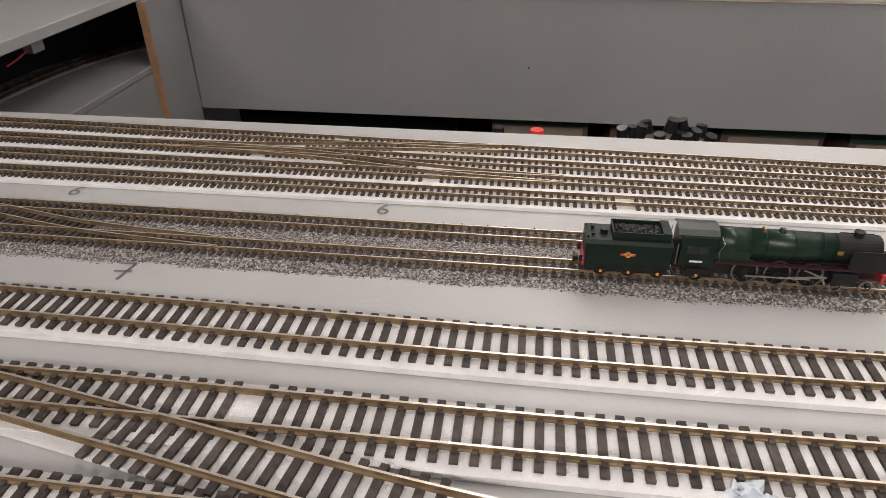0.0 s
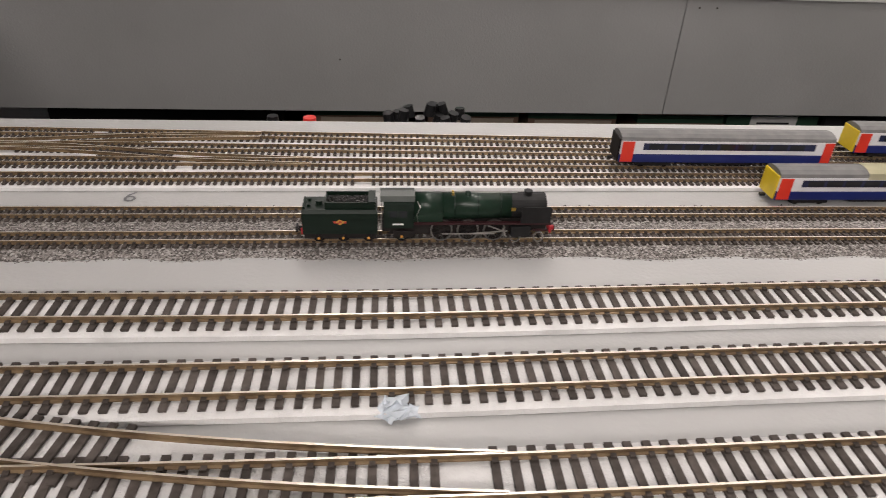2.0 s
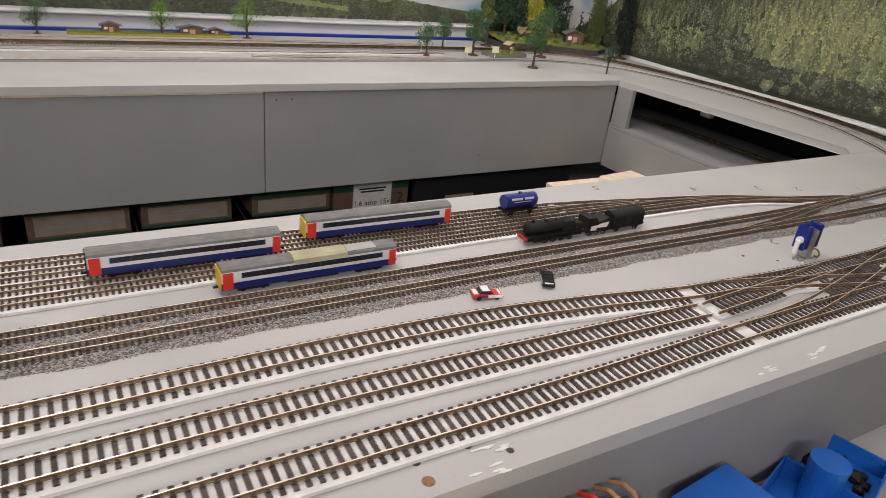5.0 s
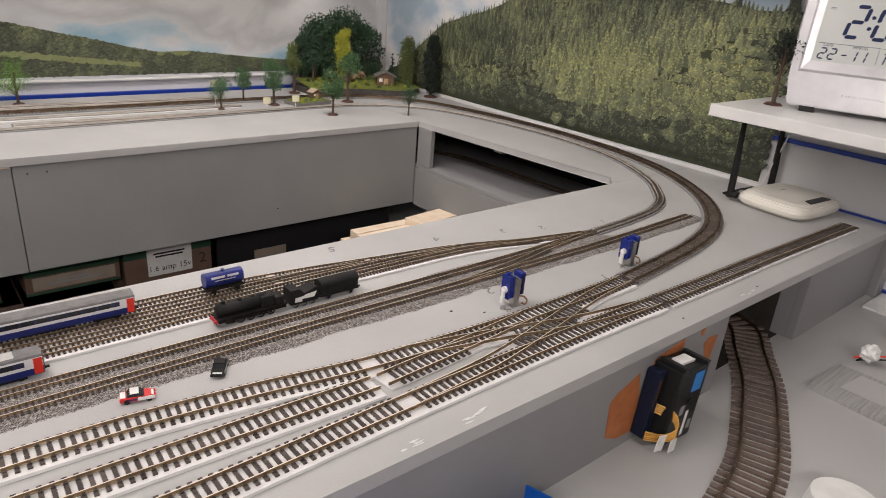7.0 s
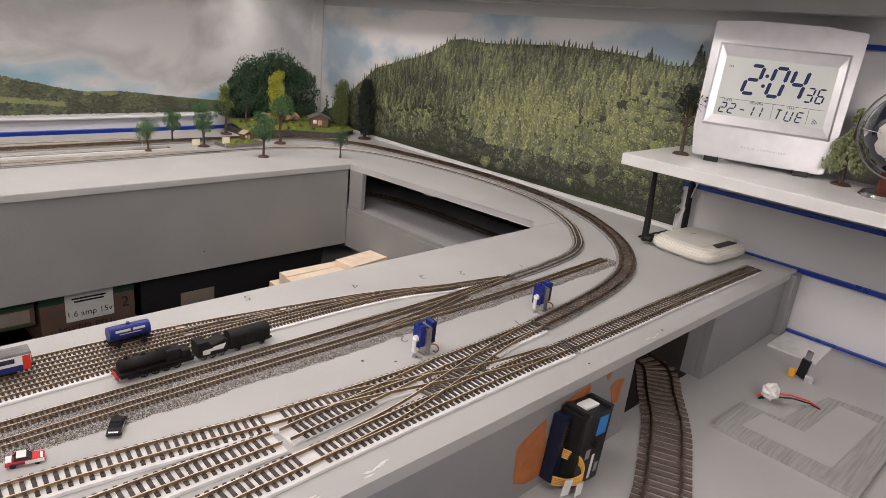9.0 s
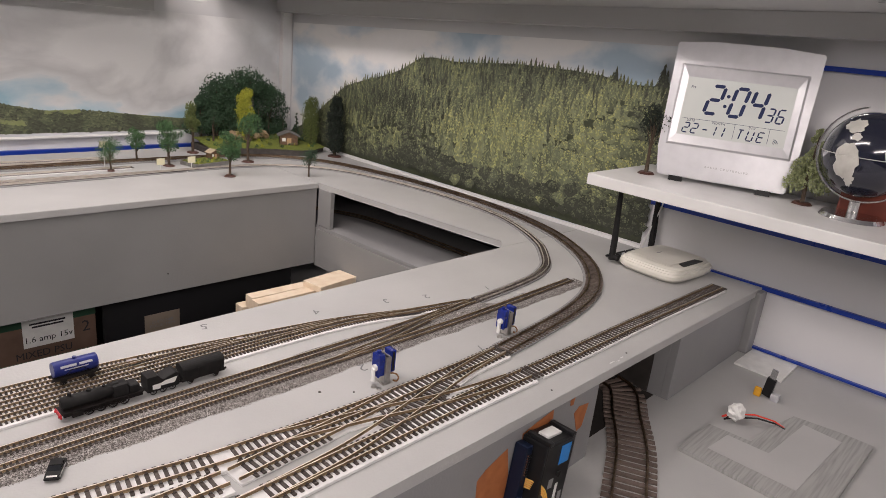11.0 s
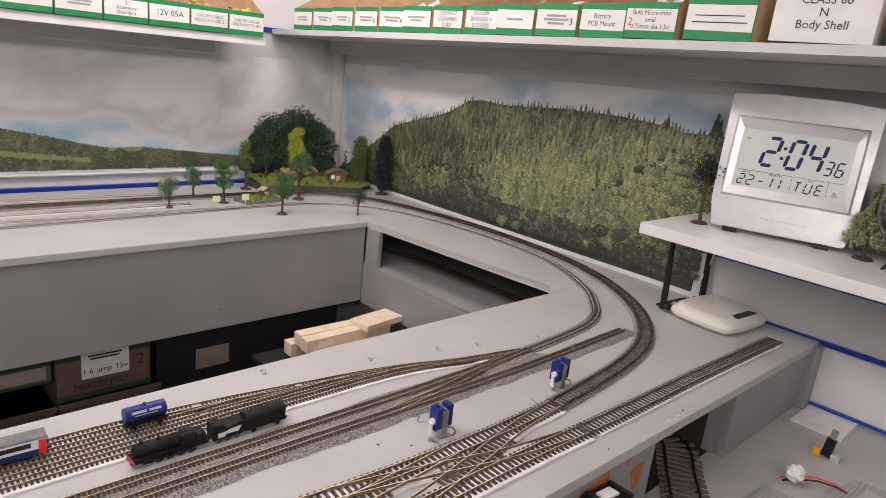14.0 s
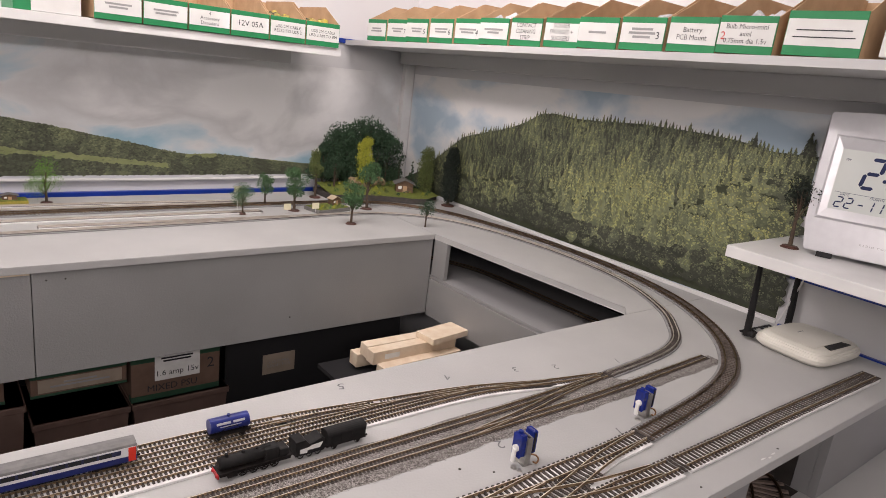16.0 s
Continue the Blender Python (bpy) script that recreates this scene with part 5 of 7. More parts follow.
    for s in (-1, 1):
        part("axle_end", cyled(0.75 * mm, (55 * mm, s * 7.2 * mm, 3.2 * mm), (55 * mm, s * 7.6 * mm, 3.2 * mm), 10), ORANGE, t)
        part("trailing_frame", boxed(50 * mm, 62 * mm, s * 6.3 * mm, s * 7.2 * mm, 2.4 * mm, 6.4 * mm, 0.0004), FRAMEBLACK, t)
    for x, d in ((140, 1), (-1, -1)):
        bm = boxed((x - 0.5) * mm, (x + 3 * d) * mm, -1.2 * mm, 1.2 * mm, 3.4 * mm, 5.2 * mm, 0.0003)
        box(bm, (x + 2 * d) * mm, (x + 3.4 * d) * mm, -2.2 * mm, 2.2 * mm, 3.2 * mm, 6.2 * mm, 0.0003)
        part("coupling", bm, BLACK, t)


express_loco(Matrix.Translation((-0.0324, -0.0785, NRAIL)) @ Matrix.Rotation(-0.002, 4, "Z") @ Matrix.Diagonal((0.985, 1.02, 1.1, 1)))

# stopped black goods engine with tenders
def goods_loco(m):
    t = thing("goods_locomotive", "matt black unfinished model goods locomotive in the sidings", "model locomotive", m)
    mm = 0.001
    part("boiler", barrel(bmesh.new(), 2 * mm, 54 * mm, 6.2 * mm, 6.6 * mm, 16.5 * mm), MATTBLACK, t, smooth=True)
    part("smokebox_door", cyled(5.4 * mm, (2 * mm, 0, 16.5 * mm), (0.6 * mm, 0, 16.5 * mm), 22, 3.5 * mm), MATTBLACK, t)
    part("firebox", boxed(46 * mm, 62 * mm, -7 * mm, 7 * mm, 8 * mm, 22.6 * mm, 0.003), MATTBLACK, t)
    for x, r, h in ((9, 2, 3.2), (26, 2.4, 2.0), (40, 1.6, 1.6)):
        part("dome" if x > 10 else "chimney", cyled(r * mm, (x * mm, 0, 21.5 * mm), (x * mm, 0, (22.6 + h) * mm), 16, r * 0.8 * mm), MATTBLACK, t)
    part("running_plate", boxed(-1 * mm, 76 * mm, -8.6 * mm, 8.6 * mm, 9 * mm, 10 * mm, 0.0003), FRAMEBLACK, t)
    bm = bmesh.new()
    box(bm, 62 * mm, 72 * mm, -7.5 * mm, 7.5 * mm, 9.8 * mm, 19.0 * mm, 0.002)
    part("cab", bm, MATTBLACK, t)
    for s in (-1, 1):
        part("cylinder", boxed(8 * mm, 18 * mm, s * 4.5 * mm, s * 8.6 * mm, 3 * mm, 8.6 * mm, 0.0008), FRAMEBLACK, t)
        part("coupling_rod", boxed(24 * mm, 58 * mm, s * 6.9 * mm, s * 7.5 * mm, 3.6 * mm, 4.6 * mm, 0.0002), FRAMEBLACK, t)
        part("buffer", cyled(1.4 * mm, (-1 * mm, s * 5.6 * mm, 7 * mm), (-3.2 * mm, s * 5.6 * mm, 7 * mm), 12), BUFFERRED, t)
    part("buffer_beam", boxed(-2 * mm, -1 * mm, -8.4 * mm, 8.4 * mm, 5 * mm, 9 * mm), BUFFERRED, t, "red buffer beam")
    part("inner_frame", boxed(2 * mm, 76 * mm, -4 * mm, 4 * mm, 3 * mm, 9 * mm), FRAMEBLACK, t)
    for x in (24, 35, 46, 57):
        wheel(t, x * mm, 4.6 * mm, 12, FRAMEBLACK)
    # corridor body between engine and tender
    bm = bmesh.new()
    prism(bm, [(79 * mm, 5 * mm), (112 * mm, 5 * mm), (112 * mm, 19 * mm), (109 * mm, 20.5 * mm), (95 * mm, 16 * mm), (90 * mm, 22 * mm), (79 * mm, 22 * mm)], -8.4 * mm, 8.4 * mm)
    part("tender_body", bm, MATTBLACK, t)
    for s in (-1, 1):
        part("primer_patch", slab(bmesh.new(), [(84 * mm, 7.5 * mm), (92 * mm, 7 * mm), (92.5 * mm, 10 * mm), (107 * mm, 9.5 * mm), (110 * mm, 15.5 * mm), (97 * mm, 14.5 * mm), (94 * mm, 13 * mm), (84 * mm, 12.5 * mm)], 0, 0.0003), WHITE, t, "pale grey primer patch",
             m=Matrix.Translation((0, s * 8.45 * mm, 0)) @ Matrix.Rotation(math.pi / 2, 4, "X"))
    for x in (86, 96, 106):
        wheel(t, x * mm, 3.4 * mm, 0, FRAMEBLACK, name="tender_wheel")


goods_loco(Matrix.Translation((0.574, -0.0265, 0.0002)) @ Matrix.Rotation(-0.004, 4, "Z"))


def tank_wagon(m, mat, label, length=0.050, r=0.0080, cradle=True):
    t = thing("tank_wagon", label, "model wagon", m, "wagons in the sidings")
    mm = 0.001
    h = length / 2
    bm = cyled(r, (-h * 0.92, 0, 0.0165), (h * 0.92, 0, 0.0165), 26)
    cyl(bm, r * 0.97, (-h, 0, 0.0165), (-h * 0.92, 0, 0.0165), 26, r)
    cyl(bm, r, (h * 0.92, 0, 0.0165), (h, 0, 0.0165), 26, r * 0.97)
    part("tank", bm, mat, t, smooth=False)
    part("filler", cyled(0.0022, (0, 0, 0.024), (0, 0, 0.0262), 14), mat, t)
    part("chassis", boxed(-h, h, -0.0075, 0.0075, 0.0058, 0.0080, 0.0004), FRAMEBLACK, t)
    for x in (-h * 0.62, h * 0.62):
        wheel(t, x, 0.0034, 0, FRAMEBLACK, name="wagon_wheel")
        for s in (-1, 1):
            part("axle_guard", prism(bmesh.new(), [(x - 0.004, 0.0058), (x + 0.004, 0.0058), (x + 0.0012, 0.0022), (x - 0.0012, 0.0022)], s * 0.0068, s * 0.0076), FRAMEBLACK, t)
    for s in (-1, 1):
        for e in (-1, 1):
            part("buffer", cyled(0.0012, (e * h, s * 0.0056, 0.007), (e * (h + 0.0025), s * 0.0056, 0.007), 10), FRAMEBLACK, t)
        part("ladder", tube(bmesh.new(), [(-h * 0.75, s * (r + 0.0006), 0.0082), (-h * 0.25, s * (r + 0.0008), 0.0165), (h * 0.25, s * (r + 0.0008), 0.0165), (h * 0.75, s * (r + 0.0006), 0.0082)], 0.0004, 6), FRAMEBLACK, t)
    return t


TANKBLUE = material("deep_blue_tank_paint", (0.014, 0.026, 0.19), 0.35, second=(0.012, 0.020, 0.14), scale=80)
tw = tank_wagon(Matrix.Translation((0.607, 0.0325, NRAIL)) @ Matrix.Diagonal((0.84, 1, 1, 1)), TANKBLUE, "blue model milk tank wagon with white lettering bars")
for s in (-1, 1):
    for x0, x1, a0, a1 in ((-0.018, 0.000, 0.36, 0.66), (0.003, 0.018, 0.36, 0.66), (-0.014, 0.013, 0.04, 0.16)):
        bm = bmesh.new()
        ring = [[bm.verts.new((x, s * 0.00835 * math.cos(a0 + (a1 - a0) * k / 5), 0.0165 + 0.00835 * math.sin(a0 + (a1 - a0) * k / 5))) for k in range(6)] for x in (x0, x1)]
        for k in range(5):
            bm.faces.new((ring[0][k], ring[0][k + 1], ring[1][k + 1], ring[1][k]))
        bmesh.ops.solidify(bm, geom=bm.faces[:], thickness=0.0002)
        part("lettering_bar", bm, WHITE, tw, "white lettering bar")


def covered_wagon(m):
    t = thing("covered_wagon", "matt black round-roofed model wagon behind the goods engine", "model wagon", m, "wagons in the sidings")
    h = 0.0235
    side = [(-0.0080, 0.0075), (0.0080, 0.0075), (0.0082, 0.0180)]
    roof = [(0.0084 * math.cos(math.pi * k / 10), 0.0180 + 0.0058 * math.sin(math.pi * k / 10)) for k in range(11)]
    for name, outline, a, b, mat in (("body", side + [(-0.0082, 0.0180)], -h, h, MATTBLACK), ("roof", roof, -h - 0.0005, h + 0.0005, MATTBLACK)):
        bm = bmesh.new()
        ends = [[bm.verts.new((x, y, z + (0.0001 if name == "roof" else 0))) for y, z in outline] for x in (a, b)]
        n = len(outline)
        bm.faces.new(ends[0][::-1]), bm.faces.new(ends[1])
        for k in range(n):
            bm.faces.new((ends[0][k], ends[0][(k + 1) % n], ends[1][(k + 1) % n], ends[1][k]))
        part(name, bm, mat, t)
    part("chassis", boxed(-h - 0.001, h + 0.001, -0.0078, 0.0078, 0.0050, 0.0074, 0.0004), FRAMEBLACK, t)
    for s in (-1, 1):
        for x in (-0.019, -0.0065, 0.0065, 0.019):
            part("side_rib", boxed(x - 0.0005, x + 0.0005, s * 0.0081, s * 0.0088, 0.0076, 0.0178), MATTBLACK, t)
        for e in (-1, 1):
            part("buffer", cyled(0.0012, (e * (h + 0.001), s * 0.0056, 0.0063), (e * (h + 0.0035), s * 0.0056, 0.0063), 10), FRAMEBLACK, t)
    for x in (-0.0145, 0.0145):
        wheel(t, x, 0.0034, 0, FRAMEBLACK, name="wagon_wheel")
        for s in (-1, 1):
            part("axle_guard", prism(bmesh.new(), [(x - 0.004, 0.0055), (x + 0.004, 0.0055), (x + 0.0012, 0.0022), (x - 0.0012, 0.0022)], s * 0.0068, s * 0.0076), FRAMEBLACK, t)


covered_wagon(Matrix.Translation((0.714, -0.0270, 0.0002)))


CREAMTAPE = material("cream_masking_tape", (0.76, 0.72, 0.50), 0.6, scale=40)
COACHBLUE = material("navy_coach_blue", (0.012, 0.022, 0.14), 0.35, scale=80)
COACHWHITE = material("white_coach_band", (0.74, 0.74, 0.76), 0.35, scale=80)
COACHRED = material("bright_red_doors", (0.72, 0.040, 0.020), 0.4, scale=80)
COACHYELLOW = material("yellow_warning_end", (0.80, 0.58, 0.02), 0.4, scale=80)
COACHROOF = material("weathered_grey_roof", (0.13, 0.13, 0.13), 0.6, second=(0.18, 0.177, 0.173), scale=120)
WINDOWSTRIP = material("dark_blue_window_band", (0.018, 0.022, 0.06), 0.18, second=(0.03, 0.035, 0.08), scale=100)


def coach(m, label, length=0.155, yellow=True):
    t = thing("railcar_coach", label, "model coach", m, "railcar coaches in the sidings")
    w, z0, z1 = 0.0092, 0.0045, 0.0205
    part("body_lower", boxed(0, length, -w, w, z0, 0.0105, 0.0006), COACHBLUE, t, "navy blue lower side")
    part("body_upper", boxed(0.0002, length - 0.0002, -w * 0.995, w * 0.995, 0.0106, z1, 0.0005), COACHWHITE, t, "white upper side")
    bm = bmesh.new()
    prof = [(-w, z1 + 0.0001), (w, z1 + 0.0001), (w * 0.9, z1 + 0.0022), (w * 0.55, z1 + 0.0038), (0, z1 + 0.0044), (-w * 0.55, z1 + 0.0038), (-w * 0.9, z1 + 0.0022)]
    a = [bm.verts.new((0, y, z)) for y, z in prof]
    b = [bm.verts.new((length, y, z)) for y, z in prof]
    bm.faces.new(a[::-1]), bm.faces.new(b)
    for k in range(7):
        bm.faces.new((a[k], a[(k + 1) % 7], b[(k + 1) % 7], b[k]))
    part("roof", bm, COACHROOF, t, "weathered grey roof")
    for s in (-1, 1):
        y0, y1 = s * w, s * (w + 0.00025)
        part("window_band", boxed(0.016, length - 0.014, y0, y1, 0.0140, 0.0188), WINDOWSTRIP, t, "dark window band")
        for k in range(9):
            x = 0.020 + (length - 0.04) * k / 9
            part("window", boxed(x, x + (length - 0.04) / 9 - 0.0022, s * (w + 0.00015), s * (w + 0.0004), 0.0145, 0.0184), GLASS_DARK, t)
        for x0, x1 in ((0.001, 0.0095), (length - 0.0075, length - 0.0008)):
            part("end_door", boxed(x0, x1, y0, s * (w + 0.0004), 0.0052, 0.0200), COACHRED, t, "bright red door")
    part("end_panel", boxed(-0.0012, -0.0001, -w * 0.95, w * 0.95, 0.0052, z1 + 0.001, 0.0003), COACHYELLOW if yellow else FRAMEBLACK, t)
    part("end_panel", boxed(length + 0.0001, length + 0.001, -w * 0.6, w * 0.6, 0.0052, z1, 0.0003), FRAMEBLACK, t)
    for x in (0.026, length - 0.026):
        part("bogie", boxed(x - 0.013, x + 0.013, -0.0078, 0.0078, 0.0016, 0.0044, 0.0005), FRAMEBLACK, t)
        for dx in (-0.0085, 0.0085):
            wheel(t, x + dx, 0.0028, 0, FRAMEBLACK, name="coach_wheel")
    part("underframe_box", boxed(0.055, length - 0.055, -0.007, 0.007, 0.002, 0.0044, 0.0004), FRAMEBLACK, t)
    for x, d in ((-0.001, -1), (length + 0.001, 1)):
        part("coupling", boxed(x, x + d * 0.004, -0.0012, 0.0012, 0.0035, 0.0052, 0.0003), BLACK, t)
    return t


coach(Matrix.Translation((0.174, yard_y(1, 0.174) - 0.002, NRAIL)) @ Matrix.Rotation(-0.0092, 4, "Z"), "navy, white and red model railcar coach, grey roof", 0.154, False)
coach(Matrix.Translation((0.358, yard_y(2, 0.36) - 0.002, NRAIL)) @ Matrix.Rotation(-0.018, 4, "Z"), "navy, white and red model railcar with yellow end", 0.156)
c3 = coach(Matrix.Translation((0.266, -0.0258, 0.0002)), "model railcar with yellow end and taped roof", 0.156)
for x0, x1, mat in ((0.060, 0.108, CREAMTAPE), (0.1085, 0.136, WHITE)):
    bm = bmesh.new()
    prof = [(-0.0096, 0.0195), (-0.0086, 0.0232), (-0.005, 0.0247), (0, 0.0253), (0.005, 0.0247), (0.0086, 0.0232), (0.0096, 0.0195)]
    if mat is WHITE:
        prof = [(-0.0070, 0.0238), (-0.005, 0.0246), (0, 0.0252), (0.004, 0.0248)]
    a = [bm.verts.new((x0, y, z)) for y, z in prof]
    b = [bm.verts.new((x1, y, z)) for y, z in prof]
    for k in range(len(prof) - 1):
        bm.faces.new((a[k], a[k + 1], b[k + 1], b[k]))
    bmesh.ops.solidify(bm, geom=bm.faces[:], thickness=-0.0002)
    part("roof_patch", bm, mat, c3, "cream tape patch" if mat is CREAMTAPE else "white filler patch")


# ---- toy cars ----
CARRED = material("red_toy_car_paint", (0.62, 0.03, 0.03), 0.25, second=(0.5, 0.02, 0.02), scale=60)
def toy_car(m, mat, label, stripe=None):
    t = thing("toy_car", label, "toy car", m, "toy cars on the board")
    bm = bmesh.new()
    prism(bm, [(-0.0155, 0.0022), (0.0155, 0.0022), (0.0158, 0.0045), (0.0130, 0.0056), (0.0060, 0.0062), (-0.0105, 0.0066), (-0.0155, 0.0060)], -0.0065, 0.0065)
    bmesh.ops.bevel(bm, geom=bm.edges[:], offset=0.0006, segments=2, affect="EDGES")
    part("body", bm, mat, t)
    bm = bmesh.new()
    prism(bm, [(-0.0098, 0.0064), (0.0058, 0.0061), (0.0015, 0.0096), (-0.0065, 0.0098)], -0.0056, 0.0056)
    part("cabin", bm, GLASS_DARK, t, "dark glazed cabin")
    part("roof", boxed(-0.0065, 0.0013, -0.0054, 0.0054, 0.0097, 0.0103, 0.0002), (stripe if mat is CARRED else mat) or mat, t)
    if stripe:
        part("bonnet_panel", boxed(0.0062, 0.0135, -0.0045, 0.0045, 0.0058, 0.0064), stripe, t, "white painted panel", m=Matrix.Rotation(0.06, 4, "Y"))
        for s in (-1, 1):
            part("side_stripe", boxed(-0.010, 0.012, s * 0.0064, s * 0.0067, 0.0034, 0.0050), stripe if mat is not CARRED else COACHBLUE, t)
    if mat is CARRED:
        for s in (-1, 1):
            part("side_panel", boxed(0.000, 0.0150, s * 0.0065, s * 0.0068, 0.0024, 0.0058), WHITE, t, "white side panel")
        part("tail_panel", boxed(-0.0150, -0.0104, -0.0050, 0.0050, 0.0064, 0.0071), WHITE, t)
    for x in (-0.0095, 0.0095):
        for s in (-1, 1):
            part("wheel", cyled(0.0026, (x, s * 0.0052, 0.0026), (x, s * 0.0067, 0.0026), 14), BLACK, t)
    return t


toy_car(Matrix.Translation((0.475, -0.1085, 0.0)) @ Matrix.Rotation(math.radians(-14), 4, "Z") @ Matrix.Scale(0.88, 4), CARRED, "red and white toy rally car on the board", WHITE)
toy_car(Matrix.Translation((0.546, -0.1045, 0.0)) @ Matrix.Rotation(math.radians(-121), 4, "Z") @ Matrix.Scale(0.88, 4), MATTBLACK, "black toy police car with pale bonnet on the board", PAPER)

# ---- point servos ----
SERVOBLUE = material("translucent_blue_servo_case", (0.010, 0.028, 0.26), 0.25, second=(0.012, 0.022, 0.15), scale=160)
NICKEL = material("grey_metal_mount", (0.45, 0.44, 0.42), 0.35, 0.8, second=(0.36, 0.35, 0.33), scale=120)


LEADBROWN = material("brown_orange_lead", (0.33, 0.16, 0.06), 0.5, second=(0.14, 0.07, 0.03), scale=400)


def smooth_loop(points):
    return smooth_path(points, 0.0012)


def servo(m):
    t = thing("point_servo", "blue hobby servo on a metal mount beside the track", "servo motor", m, "servos beside the points")
    part("gear_case", boxed(-0.0105, -0.0035, -0.0065, 0.0065, 0.0110, 0.0375, 0.0008), SERVOBLUE, t, "translucent blue gear case")
    part("case_lip", boxed(-0.0117, -0.0107, -0.0072, 0.0072, 0.0100, 0.0365, 0.0003), SERVOBLUE, t)
    part("motor_boss", cyled(0.0028, (-0.0075, 0.001, 0.0376), (-0.0075, 0.001, 0.0405), 12), SERVOBLUE, t)
    part("mount_plate", boxed(-0.0033, 0.0038, -0.0085, -0.0075, 0.0005, 0.0340, 0.0003), NICKEL, t, "bent grey metal plate")
    part("mount_web", boxed(-0.0033, -0.0023, -0.0073, 0.0075, 0.0005, 0.0340, 0.0003), NICKEL, t)
    part("mount_web", boxed(0.0028, 0.0038, -0.0073, 0.0075, 0.0005, 0.0340, 0.0003), NICKEL, t)
    part("mount_foot", boxed(-0.006, 0.0075, -0.0095, 0.0085, 0.0001, 0.0010, 0.0003), NICKEL, t)
    part("circuit_end", boxed(-0.0021, 0.0026, -0.0060, 0.0060, 0.0040, 0.0330, 0.0005), BLACK, t)
    part("motor_case", boxed(0.0040, 0.0112, -0.0070, 0.0065, 0.0130, 0.0400, 0.0014), SERVOBLUE, t, "translucent blue motor case")
    part("case_band", boxed(0.0060, 0.0092, -0.0073, 0.0068, 0.0150, 0.0380, 0.0006), BLACK, t, "dark motor seen through the case")
    part("horn_hub", cyled(0.0040, (-0.0118, -0.001, 0.021), (-0.0150, -0.001, 0.021), 14), WHITE, t)
    part("servo_horn", boxed(-0.0165, -0.0135, -0.0035, 0.0015, 0.004, 0.021, 0.001), WHITE, t, "white plastic arm")
    part("fixing_screw", cyled(0.0036, (-0.0165, -0.006, 0.0), (-0.0165, -0.006, 0.0022), 14, 0.0028), NICKEL, t)
    part("fixing_screw", cyled(0.0030, (-0.0140, -0.013, 0.0), (-0.0140, -0.013, 0.0018), 14, 0.0022), NICKEL, t)
    part("lead_loop", tube(bmesh.new(), smooth_loop([(0.005, -0.006, 0.012), (0.012, -0.008, 0.010), (0.015, -0.010, 0.005), (0.011, -0.011, 0.002), (0.006, -0.010, 0.005)]), 0.0010), LEADBROWN, t, "brown and orange lead loop")
    return t


servo(Matrix.Translation((0.872, -0.150, 0.0)) @ Matrix.Rotation(math.radians(-6), 4, "Z"))
servo(Matrix.Translation((1.096, -0.149, 0.0)) @ Matrix.Rotation(math.radians(-3), 4, "Z"))
# bare point motor with a blob of filler by the yard track
t = thing("point_motor", "pale blue filler blob on a point motor by the track", "point motor", Matrix.Translation((0.017, -0.214, 0)))
part("body", boxed(-0.003, 0.003, 0.0035, 0.0085, 0.0002, 0.002, 0.0004), MATTBLACK, t)
bm = bmesh.new()
rnd = random.Random(4)
for v in bmesh.ops.create_icosphere(bm, subdivisions=3, radius=0.0075, matrix=Matrix.Translation((0, 0.006, 0.003)) @ Matrix.Diagonal((1.1, 0.8, 0.55, 1)))["verts"]:
    v.co += Vector((noise.noise(v.co * 300), noise.noise(v.co * 300 + Vector((5, 0, 0))), noise.noise(v.co * 300 + Vector((0, 5, 0))))) * 0.004
    v.co.z = max(v.co.z, 0.0002)
part("filler_blob", bm, material("pale_blue_filler", (0.66, 0.72, 0.78), 0.6, scale=200), t)

# ---- orange patches and the decoder box on the front fascia ----
ORANGEPAINT = material("bare_orange_board_patch", (0.42, 0.145, 0.045), 0.65, second=(0.34, 0.11, 0.035), scale=60)


def fascia_patch(outline):
    bm = bmesh.new()
    prism(bm, outline, -0.2961, -0.2956)
    tagged(part("paint_patch", bm, ORANGEPAINT), "bare orange patch on the grey fascia", "paint patch", "patches on the fascia")


fascia_patch([(0.881, -0.054), (0.893, -0.046), (0.928, -0.034), (0.936, -0.070), (0.934, -0.112), (0.905, -0.110), (0.884, -0.100)])
fascia_patch([(0.953, -0.026), (0.980, -0.021), (1.010, -0.0165), (1.012, -0.028), (0.985, -0.036), (0.955, -0.044)])
fascia_patch([(1.060, -0.040), (1.070, -0.034), (1.092, -0.037), (1.084, -0.068), (1.073, -0.070)])
fascia_patch([(1.046, -0.0175), (1.056, -0.0165), (1.054, -0.026), (1.048, -0.025)])


